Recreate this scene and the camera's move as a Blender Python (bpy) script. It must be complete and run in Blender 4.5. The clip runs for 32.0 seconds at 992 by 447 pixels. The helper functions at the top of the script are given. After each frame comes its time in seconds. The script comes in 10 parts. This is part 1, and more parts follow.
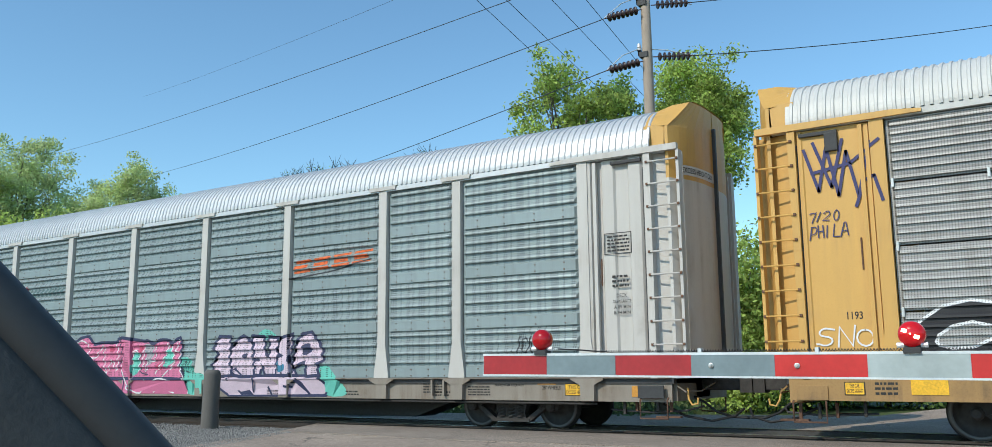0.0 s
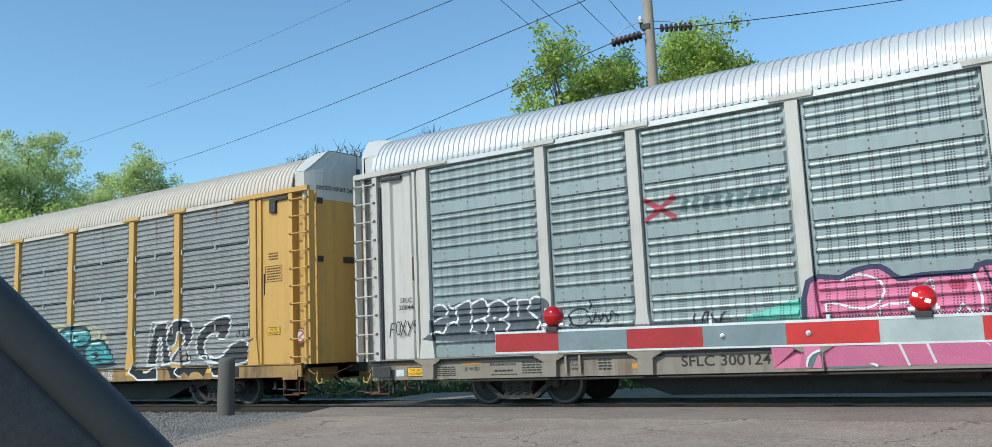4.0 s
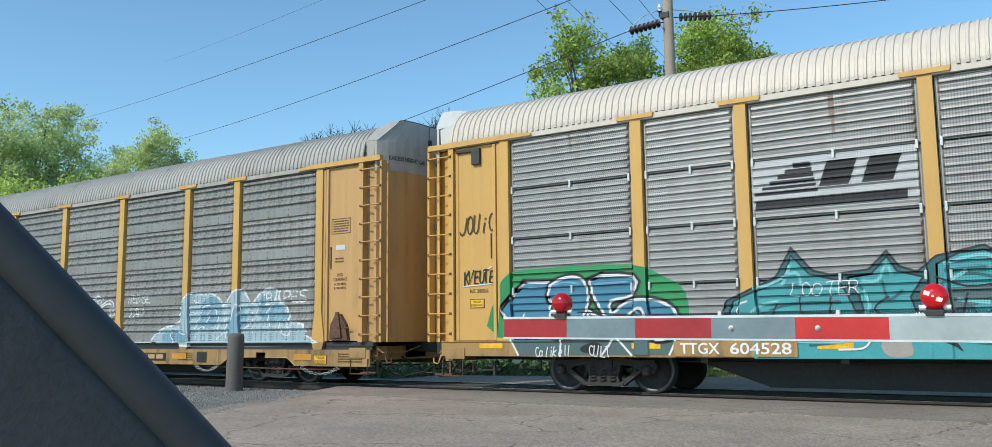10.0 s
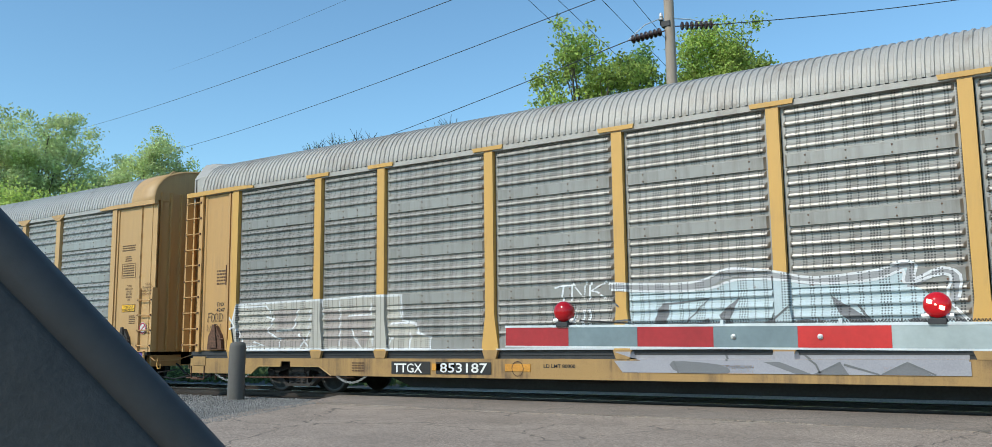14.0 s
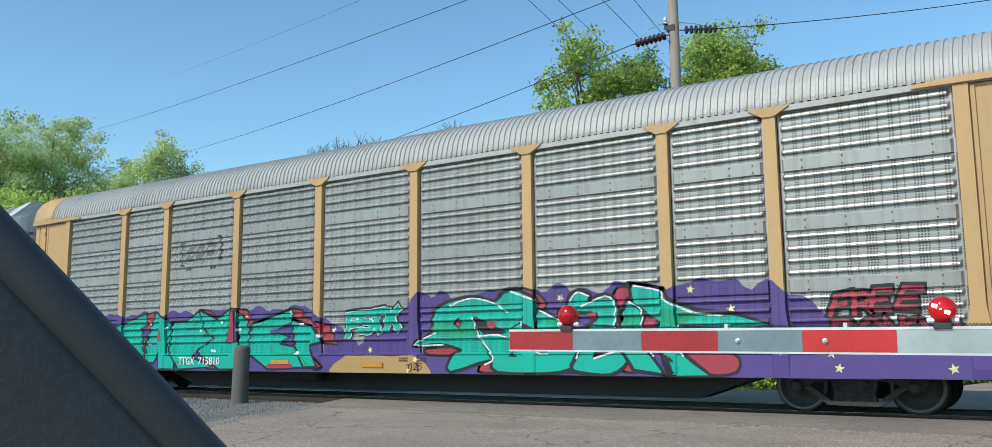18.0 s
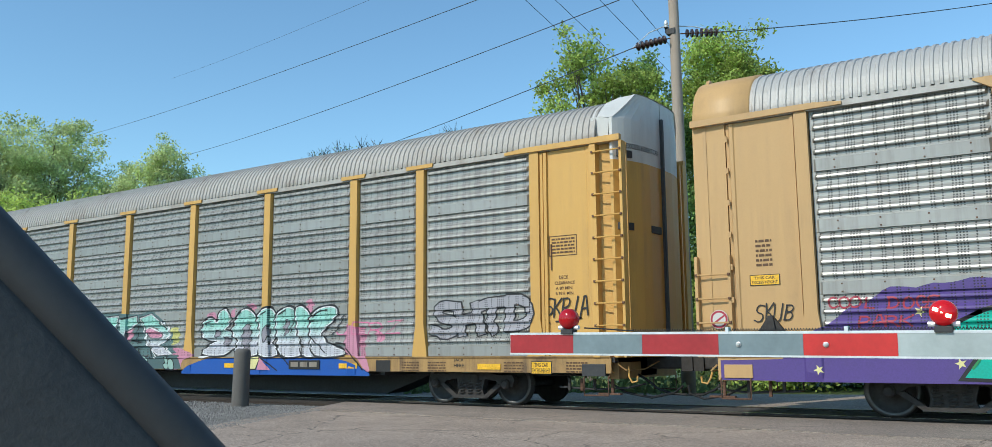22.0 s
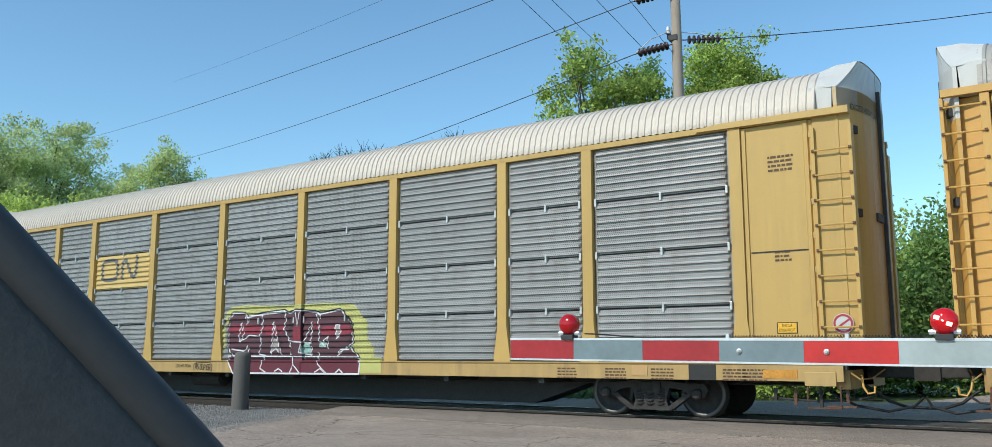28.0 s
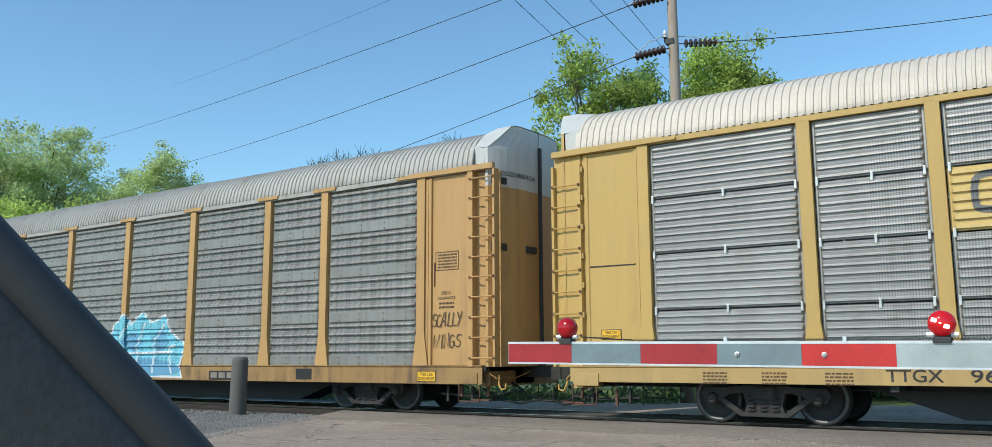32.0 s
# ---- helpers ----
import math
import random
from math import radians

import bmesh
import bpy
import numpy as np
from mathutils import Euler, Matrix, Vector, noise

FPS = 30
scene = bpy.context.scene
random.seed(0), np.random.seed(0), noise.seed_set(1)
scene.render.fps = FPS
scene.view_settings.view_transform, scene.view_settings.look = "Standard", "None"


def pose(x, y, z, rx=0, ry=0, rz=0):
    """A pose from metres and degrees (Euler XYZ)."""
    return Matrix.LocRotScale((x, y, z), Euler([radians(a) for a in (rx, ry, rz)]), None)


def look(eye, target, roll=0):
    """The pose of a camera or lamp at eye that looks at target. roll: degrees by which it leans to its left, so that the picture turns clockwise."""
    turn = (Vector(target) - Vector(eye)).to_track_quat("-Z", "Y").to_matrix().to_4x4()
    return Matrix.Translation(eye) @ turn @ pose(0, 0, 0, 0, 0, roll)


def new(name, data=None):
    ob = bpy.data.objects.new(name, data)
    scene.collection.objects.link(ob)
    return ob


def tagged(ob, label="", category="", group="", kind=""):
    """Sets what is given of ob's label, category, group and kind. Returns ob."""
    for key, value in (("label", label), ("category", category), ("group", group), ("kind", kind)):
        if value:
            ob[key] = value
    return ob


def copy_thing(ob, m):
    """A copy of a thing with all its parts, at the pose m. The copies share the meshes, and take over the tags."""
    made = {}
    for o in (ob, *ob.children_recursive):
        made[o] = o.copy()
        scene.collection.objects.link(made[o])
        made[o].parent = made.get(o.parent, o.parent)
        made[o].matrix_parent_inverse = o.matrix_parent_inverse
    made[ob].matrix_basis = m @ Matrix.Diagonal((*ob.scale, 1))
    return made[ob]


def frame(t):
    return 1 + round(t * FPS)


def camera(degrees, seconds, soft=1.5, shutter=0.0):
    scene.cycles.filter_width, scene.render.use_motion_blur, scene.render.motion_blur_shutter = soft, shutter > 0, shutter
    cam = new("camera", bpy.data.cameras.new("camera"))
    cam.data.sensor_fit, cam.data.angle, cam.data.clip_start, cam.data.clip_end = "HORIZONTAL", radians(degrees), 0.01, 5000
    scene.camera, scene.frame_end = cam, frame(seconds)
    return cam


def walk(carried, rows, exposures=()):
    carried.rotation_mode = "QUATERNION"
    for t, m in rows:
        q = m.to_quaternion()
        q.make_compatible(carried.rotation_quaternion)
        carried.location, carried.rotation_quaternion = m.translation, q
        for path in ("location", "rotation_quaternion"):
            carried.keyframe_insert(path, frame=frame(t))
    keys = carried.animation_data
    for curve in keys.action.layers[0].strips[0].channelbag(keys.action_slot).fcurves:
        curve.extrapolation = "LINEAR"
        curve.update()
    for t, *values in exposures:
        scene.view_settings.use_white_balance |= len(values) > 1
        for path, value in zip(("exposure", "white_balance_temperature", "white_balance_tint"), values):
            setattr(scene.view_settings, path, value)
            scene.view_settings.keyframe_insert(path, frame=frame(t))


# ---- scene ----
import collections

# ------------------------------------------------------------------ camera and path
EYE = (0.0, 0.0, 1.12)          # eye height above the rail head
CAM_ROWS = [
    (0.0, 32.62, 9.38, -0.52),
    (0.5, 32.61, 9.39, -0.48),
    (1.0, 32.65, 9.38, -0.43),
    (1.5, 32.68, 9.14, -1.25),
    (2.0, 32.79, 8.41, -2.06),
    (2.5, 32.95, 8.15, -2.31),
    (4.5, 33.18, 7.88, -2.47),
    (5.0, 33.34, 7.58, -2.13),
    (5.5, 33.39, 7.39, -1.93),
    (6.0, 33.46, 7.33, -1.87),
    (6.5, 33.50, 7.30, -1.39),
    (7.0, 33.66, 7.15, -1.04),
    (7.5, 33.74, 6.93, -0.67),
    (8.0, 33.77, 6.83, -0.50),
    (8.5, 33.92, 6.81, -0.51),
    (9.0, 33.84, 6.86, -0.51),
    (9.5, 33.90, 6.92, -0.53),
    (10.0, 33.92, 7.05, -0.60),
    (10.5, 33.96, 7.16, -0.55),
    (11.0, 33.93, 7.25, -0.60),
    (11.5, 33.94, 7.36, -0.66),
    (12.0, 33.98, 7.43, -0.71),
    (12.5, 33.96, 7.54, -0.68),
    (13.0, 33.96, 7.64, -0.51),
    (13.5, 34.01, 7.59, -0.63),
    (15.5, 34.16, 7.71, -0.49),
    (16.0, 34.24, 7.77, -0.50),
    (16.5, 34.25, 7.80, -0.44),
    (17.0, 34.24, 7.85, -0.47),
    (17.5, 34.30, 7.86, -0.48),
    (18.0, 34.30, 7.85, -0.53),
    (18.5, 34.27, 7.86, -0.52),
    (19.0, 34.40, 7.86, -0.54),
    (19.5, 34.32, 7.87, -0.50),
    (20.0, 34.32, 7.87, -0.44),
    (20.5, 34.37, 7.92, -0.50),
    (21.0, 34.35, 8.01, -0.46),
    (21.5, 34.37, 8.02, -0.50),
    (22.0, 34.34, 8.06, -0.49),
    (22.5, 34.41, 8.10, -0.42),
    (23.0, 34.42, 8.17, -0.44),
    (23.5, 34.43, 8.23, -0.43),
    (24.0, 34.46, 8.26, -0.33),
    (24.5, 34.47, 8.31, -0.31),
    (26.5, 34.53, 8.36, -0.13),
    (27.0, 34.46, 8.38, -0.10),
    (27.5, 34.43, 8.38, -0.14),
    (28.0, 34.41, 8.38, -0.10),
    (28.5, 34.34, 8.39, -0.18),
    (29.0, 34.31, 8.44, -0.20),
    (29.5, 34.32, 8.45, -0.20),
    (30.0, 34.27, 8.45, -0.28),
    (30.5, 34.18, 8.50, -0.23),
    (31.0, 34.26, 8.53, -0.27),
    (31.5, 34.26, 8.59, -0.31),
    (32.0, 34.25, 8.63, -0.28),
]
TRAIN_ROWS = [
    (0.0, -0.000),
    (0.5, 2.505),
    (1.0, 5.017),
    (1.5, 7.506),
    (2.0, 9.987),
    (2.5, 12.483),
    (4.5, 22.579),
    (5.0, 25.129),
    (5.5, 27.705),
    (6.0, 30.306),
    (6.5, 32.929),
    (7.0, 35.562),
    (7.5, 38.153),
    (8.0, 40.744),
    (8.5, 43.344),
    (9.0, 45.841),
    (9.5, 48.352),
    (10.0, 50.916),
    (10.5, 53.528),
    (11.0, 56.099),
    (11.5, 58.665),
    (12.0, 61.293),
    (12.5, 63.938),
    (13.0, 66.584),
    (13.5, 69.233),
    (15.5, 79.846),
    (16.0, 82.501),
    (16.5, 85.135),
    (17.0, 87.776),
    (17.5, 90.478),
    (18.0, 93.184),
    (18.5, 95.893),
    (19.0, 98.593),
    (19.5, 101.201),
    (20.0, 103.897),
    (20.5, 106.711),
    (21.0, 109.467),
    (21.5, 112.131),
    (22.0, 114.769),
    (22.5, 117.523),
    (23.0, 120.310),
    (23.5, 123.083),
    (24.0, 125.844),
    (24.5, 128.595),
    (26.5, 139.551),
    (27.0, 142.283),
    (27.5, 145.056),
    (28.0, 147.824),
    (28.5, 150.571),
    (29.0, 153.315),
    (29.5, 156.074),
    (30.0, 158.866),
    (30.5, 161.714),
    (31.0, 164.622),
    (31.5, 167.439),
    (32.0, 170.113),
]


def cam_pose(yaw, pitch, roll):
    return pose(*EYE, 0, 0, yaw) @ pose(0, 0, 0, 90 + pitch) @ pose(0, 0, 0, 0, 0, roll)


cam = camera(58.5, 32.0, soft=0.3)
walk(cam, [(t, cam_pose(a, b, c)) for t, a, b, c in CAM_ROWS], [(0, 0.36, 5900, 6), (32, 0.36, 5900, 6)])

# ------------------------------------------------------------------ light
SUN_WAY = Vector((0.38, 1.18, -1.0)).normalized()   # the way the sunlight travels
world = bpy.data.worlds.new("sky")
scene.world = world
world.use_nodes = True
wn = world.node_tree
bg = wn.nodes["Background"]
sky = wn.nodes.new("ShaderNodeTexSky")
sky.sky_type = "NISHITA"
sky.sun_disc = False
sky.sun_elevation = math.asin(-SUN_WAY.z)
sky.sun_rotation = math.atan2(-SUN_WAY.x, -SUN_WAY.y)
sky.air_density, sky.dust_density, sky.ozone_density = 1.0, 0.3, 1.2
tint = wn.nodes.new("ShaderNodeMix")
tint.data_type, tint.blend_type = "RGBA", "MULTIPLY"
tint.inputs[0].default_value = 1.0
tint.inputs[7].default_value = (0.84, 1.0, 0.98, 1)
wn.links.new(sky.outputs[0], tint.inputs[6])
wn.links.new(tint.outputs[2], bg.inputs[0])
bg.inputs[1].default_value = 0.135
sun_data = bpy.data.lights.new("sun", "SUN")
sun_data.energy, sun_data.angle, sun_data.color = 2.7, radians(0.55), (1.0, 0.885, 0.72)
sun = new("sun", sun_data)
sun.matrix_world = look((0, 0, 30), Vector((0, 0, 30)) + SUN_WAY)

# ------------------------------------------------------------------ materials
MATS = {}


class Nodes:
    """A small helper round one material's node tree."""

    def __init__(self, name):
        self.mat = bpy.data.materials.new(name)
        self.mat.use_nodes = True
        self.t = self.mat.node_tree
        self.bsdf = self.t.nodes["Principled BSDF"]
        self.co = self.t.nodes.new("ShaderNodeTexCoord")

    def link(self, a, b):
        self.t.links.new(a, b)

    def put(self, node, i, v):
        if hasattr(v, "is_linked"):
            self.link(v, node.inputs[i])
        else:
            node.inputs[i].default_value = v

    def math(self, op, a, b=0.0, c=0.0):
        n = self.t.nodes.new("ShaderNodeMath")
        n.operation = op
        for i, v in enumerate((a, b, c)):
            self.put(n, i, v)
        return n.outputs[0]

    def scaled(self, x, y, z, out="Object"):
        n = self.t.nodes.new("ShaderNodeMapping")
        n.inputs["Scale"].default_value = (x, y, z)
        self.link(self.co.outputs[out], n.inputs[0])
        return n.outputs[0]

    def noise(self, scale, detail=4.0, vec=None, rough=0.6):
        n = self.t.nodes.new("ShaderNodeTexNoise")
        n.inputs["Scale"].default_value, n.inputs["Detail"].default_value = scale, detail
        n.inputs["Roughness"].default_value = rough
        self.link(vec or self.co.outputs["Object"], n.inputs["Vector"])
        return n.outputs["Fac"]

    def ramp(self, v, lo, hi, a=0.0, b=1.0):
        n = self.t.nodes.new("ShaderNodeMapRange")
        for i, q in enumerate((v, lo, hi, a, b)):
            self.put(n, i, q)
        return n.outputs[0]

    def mix(self, fac, a, b, kind="MIX"):
        n = self.t.nodes.new("ShaderNodeMix")
        n.data_type, n.blend_type = "RGBA", kind
        self.put(n, 0, fac)
        for i, v in ((6, a), (7, b)):
            if hasattr(v, "is_linked"):
                self.link(v, n.inputs[i])
            else:
                n.inputs[i].default_value = (*v[:3], 1)
        return n.outputs[2]

    def random(self):
        return self.t.nodes.new("ShaderNodeObjectInfo").outputs["Random"]

    def bright(self, col, f):
        n = self.t.nodes.new("ShaderNodeHueSaturation")
        self.link(col, n.inputs["Color"])
        self.put(n, "Value", f)
        return n.outputs[0]

    def bump(self, h, strength, dist):
        n = self.t.nodes.new("ShaderNodeBump")
        n.inputs["Strength"].default_value, n.inputs["Distance"].default_value = strength, dist
        self.link(h, n.inputs["Height"])
        self.link(n.outputs[0], self.bsdf.inputs["Normal"])

    def done(self, col, rough, metal=0.0):
        self.put(self.bsdf, "Base Color", col if hasattr(col, "is_linked") else (*col[:3], 1))
        self.put(self.bsdf, "Roughness", rough)
        self.put(self.bsdf, "Metallic", metal)
        return self.mat


def paint(name, col, rough=0.5, dirt=0.35, metal=0.0, dirt_col=(0.16, 0.11, 0.07), vary=0.10):
    """Weathered painted or galvanised steel: vertical dirt streaks, blotches and fine grain."""
    if name in MATS:
        return MATS[name]
    n = Nodes(name)
    blot = n.noise(1.1, 5)
    streak = n.noise(1.0, 4, n.scaled(5.0, 5.0, 0.35))
    fine = n.noise(45, 3)
    d = n.math("MULTIPLY", n.ramp(blot, 0.42, 0.72), n.ramp(streak, 0.38, 0.70))
    d = n.math("MULTIPLY", n.math("ADD", d, n.math("MULTIPLY", n.ramp(fine, 0.5, 0.8), 0.15)), dirt * 1.6)
    c = n.mix(n.math("MINIMUM", d, 0.85), col, dirt_col)
    c = n.bright(c, n.math("MULTIPLY_ADD", n.random(), vary, n.math("MULTIPLY_ADD", blot, 0.25, 0.88 - vary / 2)))
    n.bump(fine, 0.08, 0.004)
    MATS[name] = n.done(c, n.ramp(fine, 0.3, 0.7, rough - 0.07, rough + 0.12), metal)
    return MATS[name]


def holes(n, px, pz, r, off=0.0, gaps=None):
    """Mask of round holes on a grid in an object's x and z."""
    sep = n.t.nodes.new("ShaderNodeSeparateXYZ")
    n.link(n.co.outputs["Object"], sep.inputs[0])
    x = n.math("SUBTRACT", n.math("FRACT", n.math("DIVIDE", n.math("ADD", sep.outputs[0], off + 50.0), px)), 0.5)
    z = n.math("SUBTRACT", n.math("FRACT", n.math("DIVIDE", sep.outputs[2], pz)), 0.5)
    x, z = n.math("MULTIPLY", x, px), n.math("MULTIPLY", z, pz)
    d = n.math("SQRT", n.math("ADD", n.math("MULTIPLY", x, x), n.math("MULTIPLY", z, z)))
    return n.math("LESS_THAN", d, r)


def punched(n, period=0.74, columns=(0.03, 0.075, 0.19, 0.335, 0.38, 0.425, 0.47, 0.60), pz=0.043, r=0.0135):
    """Mask of round holes in uneven groups of columns."""
    sep = n.t.nodes.new("ShaderNodeSeparateXYZ")
    n.link(n.co.outputs["Object"], sep.inputs[0])
    x = n.math("MULTIPLY", n.math("FRACT", n.math("DIVIDE", n.math("ADD", sep.outputs[0], 60.3), period)), period)
    d = None
    for c in columns:
        q = n.math("ABSOLUTE", n.math("SUBTRACT", x, c))
        d = q if d is None else n.math("MINIMUM", d, q)
    z = n.math("MULTIPLY", n.math("SUBTRACT", n.math("FRACT", n.math("DIVIDE", sep.outputs[2], pz)), 0.5), pz)
    return n.math("LESS_THAN", n.math("SQRT", n.math("ADD", n.math("MULTIPLY", d, d), n.math("MULTIPLY", z, z))), r)


def perforated(name, col, kind, dirt=0.35, metal=0.35, rough=0.42):
    """Galvanised side screen with punched holes: 'P' in pairs of columns, 'Q' in a fine grid."""
    if name in MATS:
        return MATS[name]
    n = Nodes(name)
    blot = n.noise(1.3, 5)
    streak = n.noise(1.0, 5, n.scaled(7.0, 7.0, 0.5))
    fine = n.noise(60, 3)
    if kind == "P":
        h = punched(n)
        up = n.t.nodes.new("ShaderNodeSeparateXYZ")
        n.link(n.co.outputs["Object"], up.inputs[0])
        h = n.math("MULTIPLY", h, n.math("GREATER_THAN", up.outputs[2], 0.235))
    else:
        h = holes(n, 0.042, 0.036, 0.0092)
    d = n.math("MULTIPLY", n.math("ADD", n.ramp(blot, 0.45, 0.8), n.math("MULTIPLY", n.ramp(streak, 0.48, 0.72), 0.8)), dirt)
    c = n.mix(n.math("MINIMUM", d, 0.8), col, (0.13, 0.105, 0.08))
    c = n.bright(c, n.math("MULTIPLY_ADD", n.random(), 0.16, n.math("MULTIPLY_ADD", blot, 0.3, 0.77)))
    c = n.mix(n.math("MULTIPLY", h, 0.85), c, (0.02, 0.02, 0.02))
    n.bump(fine, 0.1, 0.003)
    MATS[name] = n.done(c, n.ramp(fine, 0.3, 0.7, rough - 0.06, rough + 0.12), metal)
    return MATS[name]


def spray(name, col, *rest):
    """Sprayed paint: slightly uneven cover, one colour or fading downwards to another; on a side screen the punched holes stay open."""
    kind = rest[-1] if rest and isinstance(rest[-1], str) else ""
    if (name, kind) in MATS:
        return MATS[name, kind]
    n = Nodes(name)
    a, b = n.noise(2.5, 5), n.noise(40, 2)
    c = n.mix(n.ramp(a, 0.45, 0.8, 0.0, 0.35), col, [v * 0.55 + 0.03 for v in col])
    up = n.t.nodes.new("ShaderNodeSeparateXYZ")
    n.link(n.co.outputs["Object"], up.inputs[0])
    if rest and not isinstance(rest[0], str):
        c = n.mix(n.ramp(n.math("ADD", up.outputs[2], n.math("MULTIPLY", a, 0.3)), 1.45, 1.95, 1.0, 0.0), c, rest[0])
    c = n.bright(c, n.ramp(b, 0.3, 0.7, 0.9, 1.08))
    if kind:
        h = holes(n, 0.042, 0.036, 0.009) if kind == "Q" else punched(n)
        h = n.math("MULTIPLY", h, n.math("GREATER_THAN", up.outputs[2], 1.0))
        c = n.mix(n.math("MULTIPLY", h, 0.8), c, (0.02, 0.02, 0.02))
    MATS[name, kind] = n.done(c, 0.6)
    return MATS[name, kind]


def plain(name, col, rough=0.5, metal=0.0, grain=30.0, depth=0.2, bump=0.1, glow=0.0):
    if name in MATS:
        return MATS[name]
    n = Nodes(name)
    a, b = n.noise(grain, 4), n.noise(grain * 0.08, 3)
    c = n.mix(n.ramp(a, 0.3, 0.7), [v * (1 - depth) for v in col], [v * (1 + depth) for v in col])
    c = n.bright(c, n.ramp(b, 0.3, 0.7, 0.85, 1.15))
    n.bump(a, bump, 0.01)
    if glow:
        n.bsdf.inputs["Emission Color"].default_value = (*col, 1)
        n.bsdf.inputs["Emission Strength"].default_value = glow
    MATS[name] = n.done(c, rough, metal)
    return MATS[name]


def leafy(name, col, vary=0.5):
    n = Nodes(name)
    geo = n.t.nodes.new("ShaderNodeNewGeometry")
    c = n.mix(geo.outputs["Random Per Island"], [v * (1 - vary) for v in col], [min(1, v * (1 + vary)) for v in col])
    c = n.bright(c, n.ramp(n.noise(0.35, 3), 0.3, 0.7, 0.7, 1.25))
    tr = n.t.nodes.new("ShaderNodeBsdfTranslucent")
    n.link(c, tr.inputs[0])
    mixer = n.t.nodes.new("ShaderNodeMixShader")
    mixer.inputs[0].default_value = 0.45
    n.done(c, 0.8)
    n.bsdf.inputs["Specular IOR Level"].default_value = 0.15
    n.link(n.bsdf.outputs[0], mixer.inputs[1])
    n.link(tr.outputs[0], mixer.inputs[2])
    n.link(mixer.outputs[0], n.t.nodes["Material Output"].inputs[0])
    return n.mat


def asphalt(name, col, crack=0.5):
    n = Nodes(name)
    fine, mid, big = n.noise(60, 5), n.noise(9, 5), n.noise(0.5, 5)
    c = n.mix(n.ramp(fine, 0.35, 0.68), [v * 0.34 for v in col], [v * 1.62 for v in col])
    c = n.mix(n.ramp(mid, 0.45, 0.7, 0, 0.55), c, [v * 0.6 for v in col])
    c = n.mix(n.ramp(n.noise(24, 3), 0.52, 0.64, 0, 0.5), c, [v * 1.7 for v in col])
    c = n.mix(n.ramp(n.noise(31, 3), 0.56, 0.66, 0, 0.6), c, [v * 0.35 for v in col])
    c = n.bright(c, n.ramp(big, 0.3, 0.7, 0.78, 1.2))
    warp = n.t.nodes.new("ShaderNodeVectorMath")
    warp.operation = "MULTIPLY_ADD"
    wob = n.t.nodes.new("ShaderNodeTexNoise")
    wob.inputs["Scale"].default_value, wob.inputs["Detail"].default_value = 1.1, 6
    n.link(n.co.outputs["Object"], wob.inputs["Vector"])
    n.link(wob.outputs["Color"], warp.inputs[0])
    warp.inputs[1].default_value = (1.1, 1.1, 1.1)
    n.link(n.co.outputs["Object"], warp.inputs[2])
    v = n.t.nodes.new("ShaderNodeTexVoronoi")
    v.feature = "DISTANCE_TO_EDGE"
    v.inputs["Scale"].default_value = 0.33
    n.link(warp.outputs[0], v.inputs["Vector"])
    gap = n.math("MULTIPLY", n.ramp(v.outputs["Distance"], 0.0015, 0.0075, 1, 0), n.ramp(big, 0.38, 0.50, 0, crack))
    c = n.mix(gap, c, (0.025, 0.023, 0.02))
    h = n.math("SUBTRACT", n.math("MULTIPLY", fine, 0.5), gap)
    n.bump(h, 0.5, 0.012)
    return n.done(c, 0.85)


YEL = paint("yellow_paint", (0.60, 0.345, 0.085), 0.5, 0.30)
YEL_PALE = paint("pale_yellow_paint", (0.52, 0.32, 0.13), 0.5, 0.30)
YEL_OLD = paint("faded_yellow_paint", (0.52, 0.30, 0.105), 0.55, 0.45)
YEL_MUS = paint("mustard_paint", (0.52, 0.335, 0.095), 0.5, 0.28)
SILL_YEL = paint("dirty_yellow_sill_paint", (0.38, 0.23, 0.08), 0.65, 0.95, 0.0, (0.085, 0.055, 0.035))
TAN = paint("tan_sill_paint", (0.34, 0.20, 0.07), 0.65, 0.9, 0.0, (0.085, 0.055, 0.035))
WHITE_SILL = paint("grimy_white_sill_paint", (0.255, 0.222, 0.182), 0.6, 0.9, 0.0, (0.13, 0.085, 0.05))
TAN_CLEAN = paint("tan_paint", (0.47, 0.31, 0.11), 0.55, 0.5)
WHITE = paint("dirty_white_paint", (0.53, 0.50, 0.46), 0.5, 0.4)
WHITE_CLEAN = paint("white_paint", (0.58, 0.57, 0.54), 0.45, 0.25)
CREAM = paint("cream_roof_paint", (0.62, 0.545, 0.46), 0.5, 0.20)
ZINC = paint("galvanised_roof", (0.41, 0.40, 0.38), 0.55, 0.35, 0.15)
ZINC_DULL = paint("dull_galvanised_roof", (0.41, 0.385, 0.35), 0.55, 0.5, 0.1)
ZINC_BRIGHT = paint("bright_galvanised_roof", (0.62, 0.62, 0.62), 0.42, 0.15, 0.3)
SCREEN_P = perforated("perforated_screen", (0.365, 0.36, 0.34), "P", 0.40, 0.38, 0.42)
SCREEN_PB = perforated("bluish_perforated_screen", (0.29, 0.342, 0.345), "P", 0.24, 0.27, 0.46)
SCREEN_PD = perforated("brownish_perforated_screen", (0.325, 0.31, 0.285), "P", 0.5, 0.35, 0.43)
SCREEN_Q = perforated("fine_perforated_screen", (0.368, 0.358, 0.343), "Q", 0.45)
SCREEN_QY = paint("yellow_screen", (0.56, 0.40, 0.14), 0.5, 0.3)
BRACKET = plain("zinc_bracket", (0.55, 0.55, 0.53), 0.4, 0.5)
